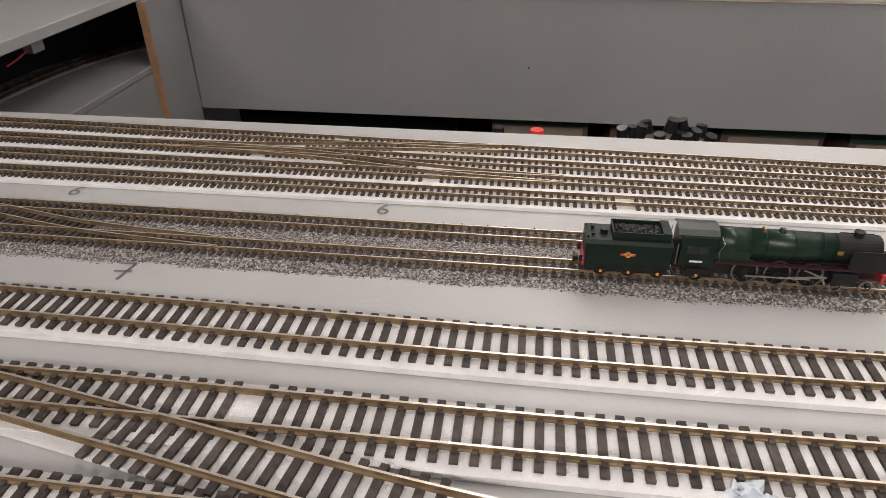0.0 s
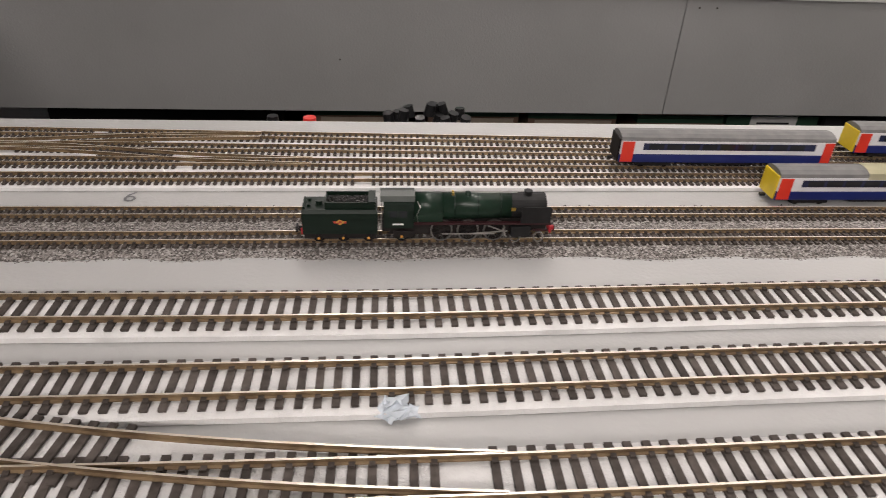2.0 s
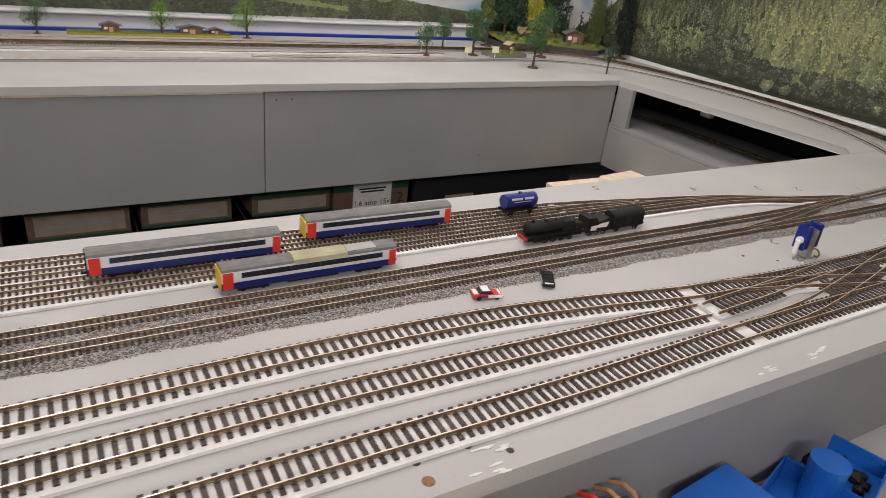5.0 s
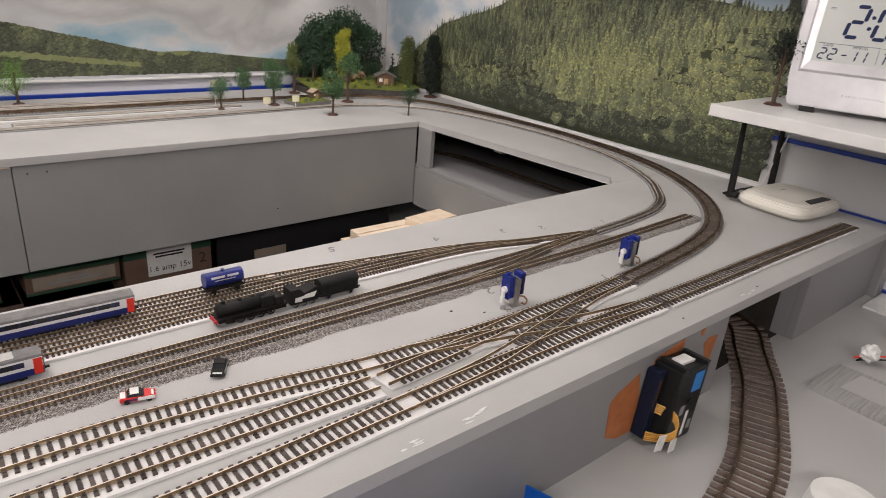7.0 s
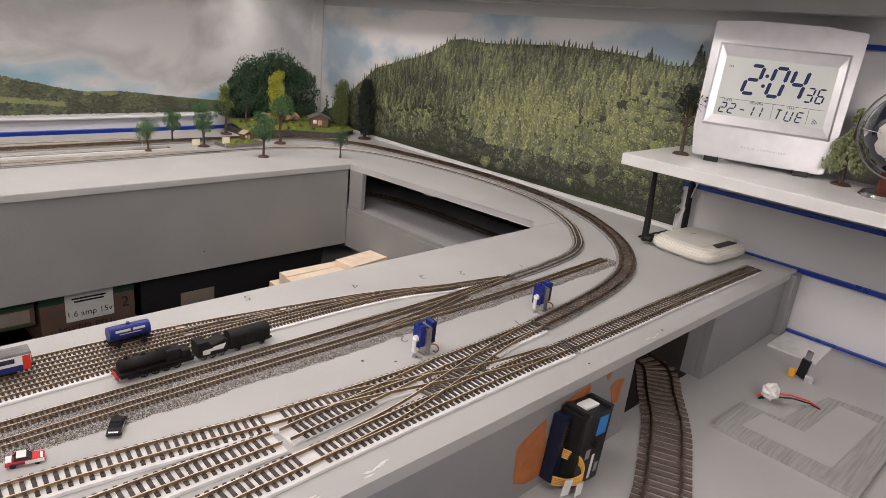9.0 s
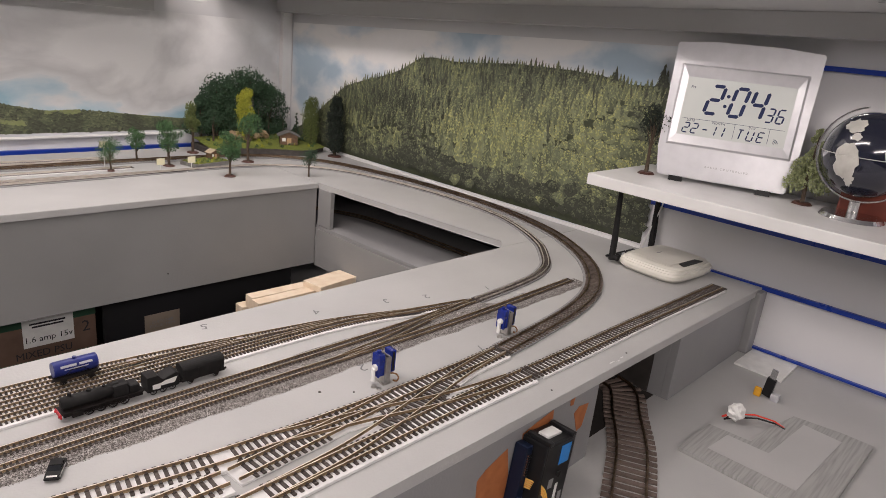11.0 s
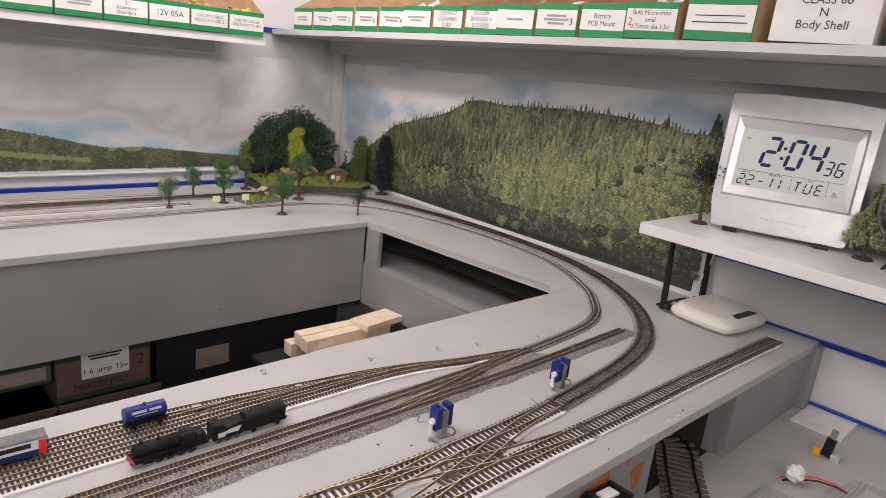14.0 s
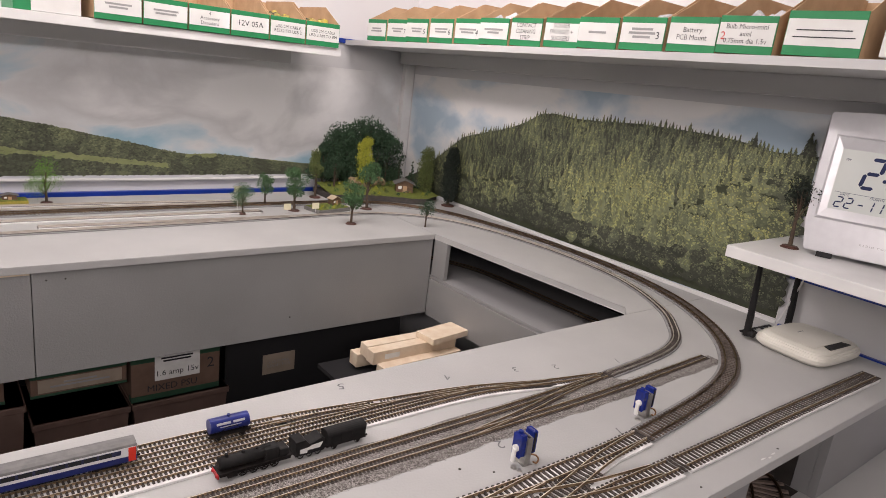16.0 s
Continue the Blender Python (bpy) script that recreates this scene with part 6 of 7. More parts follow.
def decoder_box():
    m = Matrix.Translation((0.966, -0.2966, -0.068)) @ Matrix.Rotation(math.radians(6), 4, "Y") @ Matrix.Diagonal((0.88, 1, 0.98, 1))
    t = thing("control_module", "black plastic control module hung on the grey fascia", "control box", m)
    part("housing", boxed(-0.020, 0.046, -0.034, 0, -0.052, 0.043, 0.003), BLACK, t)
    part("side_board", boxed(-0.034, -0.0202, -0.016, 0, -0.048, 0.036, 0.001), material("dark_blue_circuit_board", (0.008, 0.014, 0.035), 0.4, scale=100, specular=0.3), t)
    part("top_socket", boxed(-0.004, 0.026, -0.024, -0.010, 0.0432, 0.0465, 0.0006), WHITE, t, "white plug socket")
    for x in (-0.015, 0.036):
        part("cap_rail", boxed(x - 0.004, x + 0.004, -0.036, -0.004, 0.0431, 0.048, 0.001), BLACK, t)
    part("maker_badge", boxed(0.014, 0.036, -0.0347, -0.0341, 0.012, 0.036), material("bright_blue_badge", (0.02, 0.22, 0.62), 0.4), t, "plain blue maker badge")
    part("label_line", boxed(0.018, 0.024, -0.0345, -0.0341, -0.046, -0.014), PAPER, t)
    part("label_line", boxed(0.000, 0.010, -0.0345, -0.0341, -0.016, -0.004), GREYINK, t)
    part("label_line", boxed(0.030, 0.038, -0.0345, -0.0341, -0.040, -0.028), GREYINK, t)
    part("button", cyled(0.004, (0.018, -0.0341, 0.000), (0.018, -0.036, 0.000), 14), MATTBLACK, t)
    for k in range(8):
        part("pin", boxed(-0.031, -0.023, -0.0185, -0.0162, 0.002 + k * 0.0034, 0.0036 + k * 0.0034), CHROME, t)
    for k in range(5):
        part("lead", tube(bmesh.new(), smooth_loop([(-0.024, -0.017, -0.004 - k * 0.0025), (-0.014 + k * 0.001, -0.036, -0.008 - 0.003 * k), (-0.012, -0.042, -0.024 - k * 0.003), (-0.024, -0.034, -0.034 - k * 0.002), (-0.040, -0.020, -0.034 - k * 0.0025)]), 0.0010), ORANGE if k % 2 else material("yellow_lead", (0.7, 0.4, 0.08), 0.4), t, "orange lead")
    part("paper_tag", boxed(-0.040, -0.022, -0.040, -0.039, -0.053, -0.034), PAPER, t, "white paper tag", m=Matrix.Rotation(0.2, 4, "Y"))
    part("paper_tag", boxed(-0.020, -0.006, -0.043, -0.042, -0.053, -0.037), PAPER, t, "white paper tag")
    part("green_terminal", boxed(0.0465, 0.056, -0.026, -0.012, -0.022, 0.0, 0.0006), material("green_terminal_block", (0.05, 0.35, 0.10), 0.4), t, "green terminal block")
    part("lead", tube(bmesh.new(), [(0.050, -0.018, 0.0), (0.066, -0.02, 0.008), (0.070, -0.016, 0.022), (0.060, -0.012, 0.034), (0.0465, -0.01, 0.030)], 0.0013), BLACK, t)


decoder_box()

# ---- trees and scenery ----
BARK = material("dark_brown_twig", (0.055, 0.036, 0.024), 0.8, second=(0.085, 0.06, 0.04), scale=200)
BASEBROWN = material("red_brown_round_base", (0.085, 0.034, 0.024), 0.6, second=(0.06, 0.026, 0.018), scale=150)
FOLIAGE = {
    "mid": material("mid_green_foliage", (0.040, 0.098, 0.036), 0.7, second=(0.080, 0.165, 0.062), scale=260, island=0.45),
    "bright": material("bright_green_foliage", (0.11, 0.26, 0.025), 0.7, second=(0.17, 0.34, 0.05), scale=260, island=0.4),
    "yellow": material("yellow_green_foliage", (0.30, 0.32, 0.025), 0.7, second=(0.40, 0.40, 0.05), scale=260, island=0.35),
    "dark": material("dark_green_foliage", (0.020, 0.048, 0.022), 0.7, second=(0.040, 0.085, 0.042), scale=260, island=0.45),
    "black": material("blackish_green_foliage", (0.010, 0.017, 0.011), 0.7, second=(0.020, 0.030, 0.020), scale=260, island=0.45),
    "olive": material("olive_foliage", (0.09, 0.12, 0.030), 0.7, second=(0.15, 0.18, 0.06), scale=260, island=0.45),
    "sage": material("sage_green_needles", (0.25, 0.29, 0.14), 0.7, second=(0.34, 0.37, 0.19), scale=260, island=0.35),
}


def leaves(clumps, count, size, rnd):
    """Many small bent leaves gathered round clump centres; each clump is (centre, radius)."""
    verts, faces = [], []
    for c, r in clumps:
        for _ in range(count):
            d = Vector((rnd.gauss(0, 1), rnd.gauss(0, 1), rnd.gauss(0, 0.8)))
            d = d.normalized() * r * rnd.uniform(0.35, 1.0) ** 0.6
            p = c + d
            q = Euler((rnd.uniform(0, 6.3), rnd.uniform(0, 6.3), rnd.uniform(0, 6.3))).to_matrix()
            s = size * rnd.uniform(0.6, 1.3)
            i = len(verts)
            for v in ((-s, 0, 0), (0, -s * 0.55, s * 0.2), (s, 0, 0), (0, s * 0.55, s * 0.2)):
                verts.append(p + q @ Vector(v))
            faces.append((i, i + 1, i + 2, i + 3))
    me = bpy.data.meshes.new("crown")
    me.from_pydata([tuple(v) for v in verts], [], faces)
    return me


def tree(place, h, spread, kind, label, seed, shape="round", base=True, trunk=0.35, group="model trees", count=70, size=None, lean=0.0):
    rnd = random.Random(seed)
    t = thing("model_tree", label, "model tree", Matrix.Translation(place), group)
    bh = 0.0035 if base else 0.0
    if base:
        bm = cyled(h * 0.13, (0, 0, 0), (0, 0, bh), 16, h * 0.10)
        for v in bm.verts:
            v.co.x *= rnd.uniform(0.85, 1.15)
        part("base", bm, BASEBROWN, t, "red-brown round base")
    top = Vector((lean * h, 0, h * (0.9 if shape != "round" else 0.72)))
    bm = bmesh.new()
    mid = Vector((lean * h * 0.3 + rnd.uniform(-0.02, 0.02) * h, rnd.uniform(-0.02, 0.02) * h, h * 0.4))
    r0 = h * 0.020 + 0.0006
    cyl(bm, r0 * 1.25, (0, 0, bh), mid, 8, r0 * 0.85)
    cyl(bm, r0 * 0.85, mid, top, 8, r0 * 0.3)
    clumps = []
    if shape == "round":
        for k in range(11):
            a = rnd.uniform(0, 6.28)
            f = rnd.uniform(trunk + 0.12, 0.95)
            w = spread * math.sin(math.pi * min(max((f - trunk) / (1.04 - trunk), 0.08), 0.95)) ** 0.6
            p = Vector((lean * h * f + w * rnd.uniform(0.2, 0.75) * math.cos(a), w * rnd.uniform(0.2, 0.75) * math.sin(a), h * f))
            clumps.append((p, spread * rnd.uniform(0.42, 0.62)))
            start = Vector((0, 0, h * (f * 0.55))) + Vector((lean * h * f * 0.5, 0, 0))
            cyl(bm, r0 * 0.45, start, p, 5, r0 * 0.15)
        clumps.append((Vector((lean * h, 0, h * 0.88)), spread * 0.38))
    elif shape == "cone":
        n = 13
        for k in range(n):
            f = trunk + (1 - trunk) * k / (n - 1)
            w = spread * (1 - k / (n - 0.3)) ** 0.8
            for q in range(max(1, int(6 * (1 - k / n)))):
                a = rnd.uniform(0, 6.28)
                clumps.append((Vector((w * 0.55 * math.cos(a), w * 0.55 * math.sin(a), h * f - 0.05 * h * rnd.random())), max(w * 0.42, spread * 0.14)))
    else:
        n = 14
        for k in range(n):
            f = trunk + (0.96 - trunk) * k / (n - 1)
            w = spread * (0.55 + 0.45 * math.sin(math.pi * (0.15 + 0.8 * k / n)))
            for q in range(2):
                clumps.append((Vector((rnd.uniform(-0.35, 0.35) * w, rnd.uniform(-0.35, 0.35) * w, h * f)), w * rnd.uniform(0.75, 1.0)))
    part("trunk", bm, BARK, t)
    me = leaves(clumps, int(count * 2.2), (size or h * 0.030) * 0.62, rnd)
    me.materials.append(FOLIAGE[kind])
    crown = new("crown", me)
    crown.parent = t
    return t


mt = "mid-green model tree on a red-brown round base"
tree((0.994, 0.972, 0), 0.072, 0.032, "mid", mt, 1, count=110)
tree((1.090, 1.060, 0), 0.082, 0.022, "mid", mt, 2, trunk=0.3, count=110)
tree((1.139, 0.984, 0), 0.110, 0.031, "mid", mt, 3, trunk=0.33, count=120)
tree((1.221, 0.829, 0), 0.108, 0.031, "mid", mt, 4, trunk=0.36, count=120)
tree((1.352, 0.968, 0), 0.132, 0.034, "mid", "tall green model tree on a red-brown base", 5, trunk=0.45)
tree((1.404, 0.758, 0), 0.068, 0.026, "dark", "small forked dark green tree at the board edge", 6, base=False, trunk=0.42)
tree((1.271, 1.125, 0), 0.135, 0.026, "olive", "slim olive-green model tree behind the track", 7, trunk=0.4)
tree((1.345, 1.150, 0), 0.118, 0.024, "dark", "slim dark green model tree behind the track", 8, trunk=0.35)
tree((1.440, 1.135, 0.022), 0.150, 0.027, "yellow", "bright yellow-green column tree in the garden", 9, shape="column", base=False, trunk=0.06, size=0.0034, count=110)
tree((1.628, 1.070, 0.010), 0.145, 0.028, "olive", "yellow-olive column tree beside the poster", 10, shape="column", base=False, trunk=0.12, size=0.0034, count=110)
tree((1.640, 0.962, 0), 0.172, 0.025, "black", "tall blackish-green fir beside the poster", 11, shape="column", trunk=0.15, count=120)
tree((0.597, 1.152, 0), 0.100, 0.048, "bright", "bright spring-green model tree by the platform", 12, trunk=0.2, size=0.0024)
tree((0.405, 1.152, 0), 0.075, 0.034, "bright", "bright spring-green model tree by the platform", 13, trunk=0.2, size=0.0022)
tree((0.16, 1.152, 0), 0.07, 0.030, "mid", "green model tree by the platform", 14, trunk=0.25)
for k, (x, y, h) in enumerate(((1.500, 1.165, 0.105), (1.545, 1.175, 0.090), (1.587, 1.165, 0.080), (1.610, 1.125, 0.086), (1.635, 1.105, 0.070))):
    tree((x, y, 0.020), h, 0.022, "dark", "dark green model fir in the hillside garden", 20 + k, shape="cone", base=False, trunk=0.04, count=22, size=0.0024)
for k, (x, y, h, s) in enumerate(((1.385, 1.205, 0.185, 0.070), (1.480, 1.205, 0.205, 0.080), (1.565, 1.205, 0.180, 0.066), (1.43, 1.19, 0.150, 0.055), (1.335, 1.205, 0.150, 0.045))):
    tree((x, y, 0), h, s, "dark", "large dark green broadleaf model tree in the corner", 30 + k, base=False, trunk=0.10, count=230, size=0.0058)

# raised garden with a timber hut
GRASS = material("scatter_grass", (0.10, 0.14, 0.020), 0.9, second=(0.20, 0.22, 0.04), scale=220, bump=1.0, bump_scale=700)
EARTH = material("dark_bank_edge", (0.070, 0.062, 0.055), 0.8, second=(0.045, 0.04, 0.036), scale=100)
SAND = material("pale_sandy_rock", (0.34, 0.25, 0.15), 0.9, second=(0.24, 0.17, 0.10), scale=150, bump=0.8, bump_scale=400)
HUTWOOD = material("brown_timber_hut", (0.16, 0.095, 0.055), 0.75, second=(0.11, 0.065, 0.04), scale=150)
HUTROOF = material("grey_shingle_roof", (0.17, 0.16, 0.15), 0.8, second=(0.12, 0.115, 0.11), scale=200)
t = thing("garden_diorama", "raised grassy model garden with shrubs in the corner", "model garden")
outline = [(1.30, 1.078), (1.40, 1.068), (1.47, 1.040), (1.53, 1.000), (1.575, 0.985), (1.60, 1.02), (1.655, 1.04), (1.655, 1.195), (1.30, 1.195)]
part("bank", slab(bmesh.new(), outline, 0.0002, 0.016), EARTH, t, "dark bank edge")
bm = bmesh.new()
grid = []
for i in range(25):
    row = []
    for j in range(15):
        x, y = 1.303 + 0.349 * i / 24, 1.04 + 0.153 * j / 14
        edge = interp([(1.30, 1.080), (1.40, 1.070), (1.47, 1.042), (1.53, 1.004), (1.575, 0.989), (1.66, 1.03)], x)
        y = edge + (1.193 - edge) * j / 14
        z = 0.0165 + 0.016 * (j / 14) ** 1.2 + 0.003 * height_noise(x, y, 40)
        row.append(bm.verts.new((x, y, z)))
    grid.append(row)
for a, b in zip(grid, grid[1:]):
    for j in range(14):
        bm.faces.new((a[j], b[j], b[j + 1], a[j + 1]))
part("lawn", bm, GRASS, t, "yellow-green scatter grass")
bm = bmesh.new()
rnd = random.Random(21)
for _ in range(26):
    bm = bmesh.new()
    lump(bm, (rnd.uniform(1.40, 1.53), rnd.uniform(1.125, 1.165), rnd.uniform(0.026, 0.048)), rnd.uniform(0.006, 0.012), rnd)
    part("rock", bm, SAND, t, "pale sandy rock")
for k in range(60):
    me = leaves([(Vector((0, 0, 0.004)), rnd.uniform(0.004, 0.008))], 60, 0.0016, rnd)
    me.materials.append(FOLIAGE[("olive", "mid", "yellow", "dark")[k % 4]] if k != 9 else COACHRED)
    ob = new("shrub", me)
    ob.parent = t
    fx = rnd.uniform(1.32, 1.64)
    edge = interp([(1.30, 1.080), (1.40, 1.070), (1.47, 1.042), (1.53, 1.004), (1.575, 0.989), (1.66, 1.03)], fx)
    f = rnd.uniform(0.05, 0.85)
    ob.location = (fx, edge + (1.193 - edge) * f, 0.0165 + 0.016 * f ** 1.2)


def hut(m, w, d, h, label, roofmat):
    t = thing("model_hut", label, "model hut", m, "model huts")
    bm = bmesh.new()
    prism(bm, [(-w / 2, 0), (w / 2, 0), (w / 2, h * 0.66), (0, h * 0.94), (-w / 2, h * 0.66)], -d / 2, d / 2)
    part("body", bm, HUTWOOD, t)
    for s in (-1, 1):
        bm = bmesh.new()
        a = math.atan2(h * 0.28, w / 2)
        box(bm, -0.02 * w, w * 0.68, -d * 0.62, d * 0.62, 0, h * 0.06, m=Matrix.Translation((0, 0, h * 0.95)) @ Matrix.Diagonal((s, 1, 1, 1)) @ Matrix.Rotation(a, 4, "Y"))
        part("roof_slope", bm, roofmat, t)
    part("door", boxed(-w * 0.10, w * 0.14, -d / 2 - 0.0008, -d / 2 - 0.0001, 0, h * 0.5), CARD, t)
    part("window", boxed(-w * 0.38, -w * 0.18, -d / 2 - 0.0008, -d / 2 - 0.0001, h * 0.25, h * 0.5), PAPER, t)
    return t


hut(Matrix.Translation((1.553, 1.080, 0.0215)) @ Matrix.Rotation(math.radians(-28), 4, "Z"), 0.052, 0.040, 0.040, "small brown timber hut with a shingle roof", HUTROOF)
t = thing("allotment_base", "small walled model allotment beside the track", "model garden", Matrix.Translation((1.232, 0.978, 0)) @ Matrix.Rotation(math.radians(12), 4, "Z"))
part("plinth", boxed(-0.054, 0.054, -0.036, 0.030, 0.0002, 0.010, 0.001), material("grey_stone_wall", (0.22, 0.215, 0.20), 0.8, second=(0.15, 0.145, 0.14), scale=200), t)
part("lawn", boxed(-0.051, 0.051, -0.033, 0.027, 0.0102, 0.0115), GRASS, t)
for k in range(12):
    me = leaves([(Vector((0, 0, 0.003)), 0.004)], 40, 0.0014, rnd)
    me.materials.append(FOLIAGE[("yellow", "mid", "olive")[k % 3]])
    ob = new("shrub", me)
    ob.parent, ob.location = t, (-0.045 + 0.0075 * k, -0.028 + 0.02 * (k % 2), 0.0115)
hut(Matrix.Translation((1.262, 0.993, 0.0116)) @ Matrix.Rotation(math.radians(12), 4, "Z"), 0.028, 0.020, 0.024, "small pale model hut on the allotment", material("tan_flat_roof", (0.42, 0.34, 0.24), 0.8, scale=100))
for x, y, h in ((1.105, 0.955, 0.026), (1.172, 0.930, 0.032), (0.985, 0.985, 0.068)):
    s = thing("model_sign", "small cream notice on a thin post", "model sign", Matrix.Translation((x, y, 0)), "signs on the far board")
    part("post", cyled(0.0007, (0, 0, 0), (0, 0, h), 8), WHITE, s)
    part("board", boxed(-0.010, 0.010, -0.0012, -0.0003, h - 0.015, h + 0.001, 0.0002), CREAMTAPE, s)
# station platform
t = thing("station_platform", "low model platform with yellow grass edge", "model platform")
part("deck", boxed(0.215, 0.560, 1.140, 1.182, 0.0002, 0.008, 0.0006), material("yellow_grass_edge", (0.42, 0.33, 0.05), 0.85, second=(0.25, 0.24, 0.05), scale=150), t)
part("lawn", boxed(0.217, 0.558, 1.142, 1.180, 0.0082, 0.0095), GRASS, t)
for k, (x, w, h) in enumerate(((0.30, 0.035, 0.020), (0.47, 0.05, 0.018), (0.525, 0.028, 0.014))):
    hut(Matrix.Translation((x, 1.161, 0.0096)), w, 0.018, h, "tiny dark platform shelter", HUTROOF)

# trees on the clock shelf
tree((1.553, -0.088, 0.1782), 0.122, 0.028, "black", "blackish model tree standing on the white shelf", 41, trunk=0.38, count=60)
t = tree((1.600, -0.346, 0.1782), 0.125, 0.040, "sage", "sage-green model fir on the white shelf", 42, trunk=0.28, count=50, shape="cone")

# ---- lower shelf clutter ----
PLATEGREY = material("streaked_grey_hardboard", (0.37, 0.37, 0.36), 0.6, second=(0.27, 0.27, 0.26), scale=60, lo=0.40, hi=0.68, stretch=(0.25, 5.0, 1.0))
t = thing("hardboard_sheet", "streaked grey hardboard sheet on the lower shelf", "board", Matrix.Translation((0, 0, LOW)))
part("sheet", slab(bmesh.new(), [(1.229, -0.370), (1.325, -0.373), (1.330, -0.432), (1.412, -0.440), (1.461, -0.450), (1.472, -0.515), (1.472, -0.557), (1.225, -0.553)], 0.0003, 0.006), PLATEGREY, t)
part("bare_area", slab(bmesh.new(), [(1.260, -0.398), (1.317, -0.403), (1.319, -0.460), (1.446, -0.469), (1.442, -0.522), (1.261, -0.513)], 0.0062, 0.0066), GREY, t, "pale painted patch")
t = thing("plastic_card", "white plastic card lying by the corner post", "card", Matrix.Translation((0, 0, LOW)))
part("card", slab(bmesh.new(), [(1.577, -0.314), (1.668, -0.3145), (1.670, -0.394), (1.576, -0.396)], 0.0003, 0.004), WHITE, t)
t = thing("usb_stick", "black and silver memory stick standing in a clear clip", "memory stick", Matrix.Translation((1.497, -0.396, LOW)) @ Matrix.Diagonal((0.78, 0.78, 1.0, 1)))
part("body", boxed(-0.005, 0.005, -0.009, 0.009, 0.004, 0.036, 0.001), BLACK, t, m=Matrix.Rotation(0.12, 4, "X"))
part("plug", boxed(-0.0023, 0.0023, -0.006, 0.006, 0.036, 0.052, 0.0003), CHROME, t, "silver plug", m=Matrix.Rotation(0.12, 4, "X"))
part("amber_clip", boxed(-0.012, -0.003, 0.008, 0.022, 0, 0.016, 0.003), material("amber_plastic", (0.75, 0.38, 0.03), 0.25), t, "amber plastic clip")
part("clear_block", boxed(-0.006, 0.008, -0.026, -0.010, 0, 0.012, 0.001), CLEARBAG, t, "clear plastic block")
t = thing("wire_connector", "white connector with red and black wires", "connector", Matrix.Translation((1.372, -0.392, LOW + 0.004)))
bm = bmesh.new()
for v in bmesh.ops.create_icosphere(bm, subdivisions=3, radius=0.012, matrix=Matrix.Translation((0, 0, 0.014)))["verts"]:
    v.co += (v.co - Vector((0, 0, 0.014))) * 0.45 * noise.noise(v.co * 190)
part("plug", bm, WHITE, t)
part("wire", tube(bmesh.new(), [(-0.004, 0.006, 0.010), (-0.012, 0.014, 0.004), (0.006, 0.0, 0.008), (0.02, -0.022, 0.012), (0.034, -0.046, 0.008), (0.036, -0.060, 0.003)], 0.0013), COACHRED, t, "red wire")
part("wire", tube(bmesh.new(), [(-0.004, 0.004, 0.008), (-0.014, 0.010, 0.002), (0.004, -0.004, 0.005), (0.018, -0.026, 0.009), (0.032, -0.048, 0.006), (0.036, -0.062, 0.002)], 0.0013), BLACK, t, "black wire")
# blue parts tray and relay board in front of the fascia
TRAYBLUE = material("bright_blue_tray_plastic", (0.012, 0.13, 0.52), 0.3, second=(0.012, 0.11, 0.46), scale=40)
t = thing("parts_tray", "bright blue plastic tray of small parts", "parts tray", Matrix.Translation((0.715, -0.322, LOW)) @ Matrix.Rotation(math.radians(16), 4, "Z"))
part("bottom", boxed(-0.10, 0.055, -0.036, 0.032, 0.0003, 0.003), TRAYBLUE, t)
for x0, x1, y0, y1 in ((-0.10, 0.055, -0.038, -0.0362), (-0.10, 0.055, 0.0322, 0.034), (-0.102, -0.1002, -0.036, 0.032), (0.0552, 0.057, -0.036, 0.032), (-0.016, -0.014, -0.036, 0.032)):
    part("wall", boxed(x0, x1, y0, y1, 0.0003, 0.022, 0.0004), TRAYBLUE, t)
bm = bmesh.new()
for _ in range(14):
    lump(bm, (rnd.uniform(-0.01, 0.05), rnd.uniform(-0.03, 0.026), 0.007), rnd.uniform(0.003, 0.007), rnd)
part("loose_parts", bm, MATTBLACK, t)
bm = cyled(0.014, (-0.030, 0.0, 0.0032), (-0.030, 0.0, 0.050), 22, 0.016)
part("cup", bm, TRAYBLUE, t)
t = thing("pine_batten", "raw pine batten along the front of the board", "batten")
bm = boxed(-1.2, 0.372, -0.326, -0.296, -0.026, -0.018, 0.0015)
part("batten", bm, RAWWOOD, t)
t = thing("batten_support", "grey painted front panel below the batten", "panel")
part("panel", boxed(-1.2, 0.370, -0.3255, -0.2965, LOW + 0.0003, -0.0262, 0.0008), DARKGREY, t)
PCBGREEN = material("green_circuit_board", (0.015, 0.17, 0.05), 0.4, second=(0.012, 0.13, 0.04), scale=90)
t = thing("terminal_board", "green terminal board with red and brown wires", "circuit board", Matrix.Translation((0.432, -0.314, -0.056)))
part("board", boxed(-0.048, 0.048, -0.016, 0.016, -0.003, 0.0, 0.0004), PCBGREEN, t)
for k in range(12):
    part("terminal", boxed(-0.047 + k * 0.0079, -0.0405 + k * 0.0079, -0.014, 0.006, 0.0002, 0.010, 0.0005), PCBGREEN, t)
for k in range(7):
    part("wire", tube(bmesh.new(), [(-0.042 + k * 0.0135, -0.004, 0.009), (-0.044 + k * 0.0135, 0.004, 0.018), (-0.045 + k * 0.0135, 0.012, 0.018), (-0.046 + k * 0.0135, 0.024, 0.010)], 0.0018), (PLYEDGE, COACHRED, PLYEDGE)[k % 3], t)
part("stand", boxed(-0.044, 0.044, -0.010, 0.014, LOW + 0.0563, -0.0032), MATTBLACK, t)
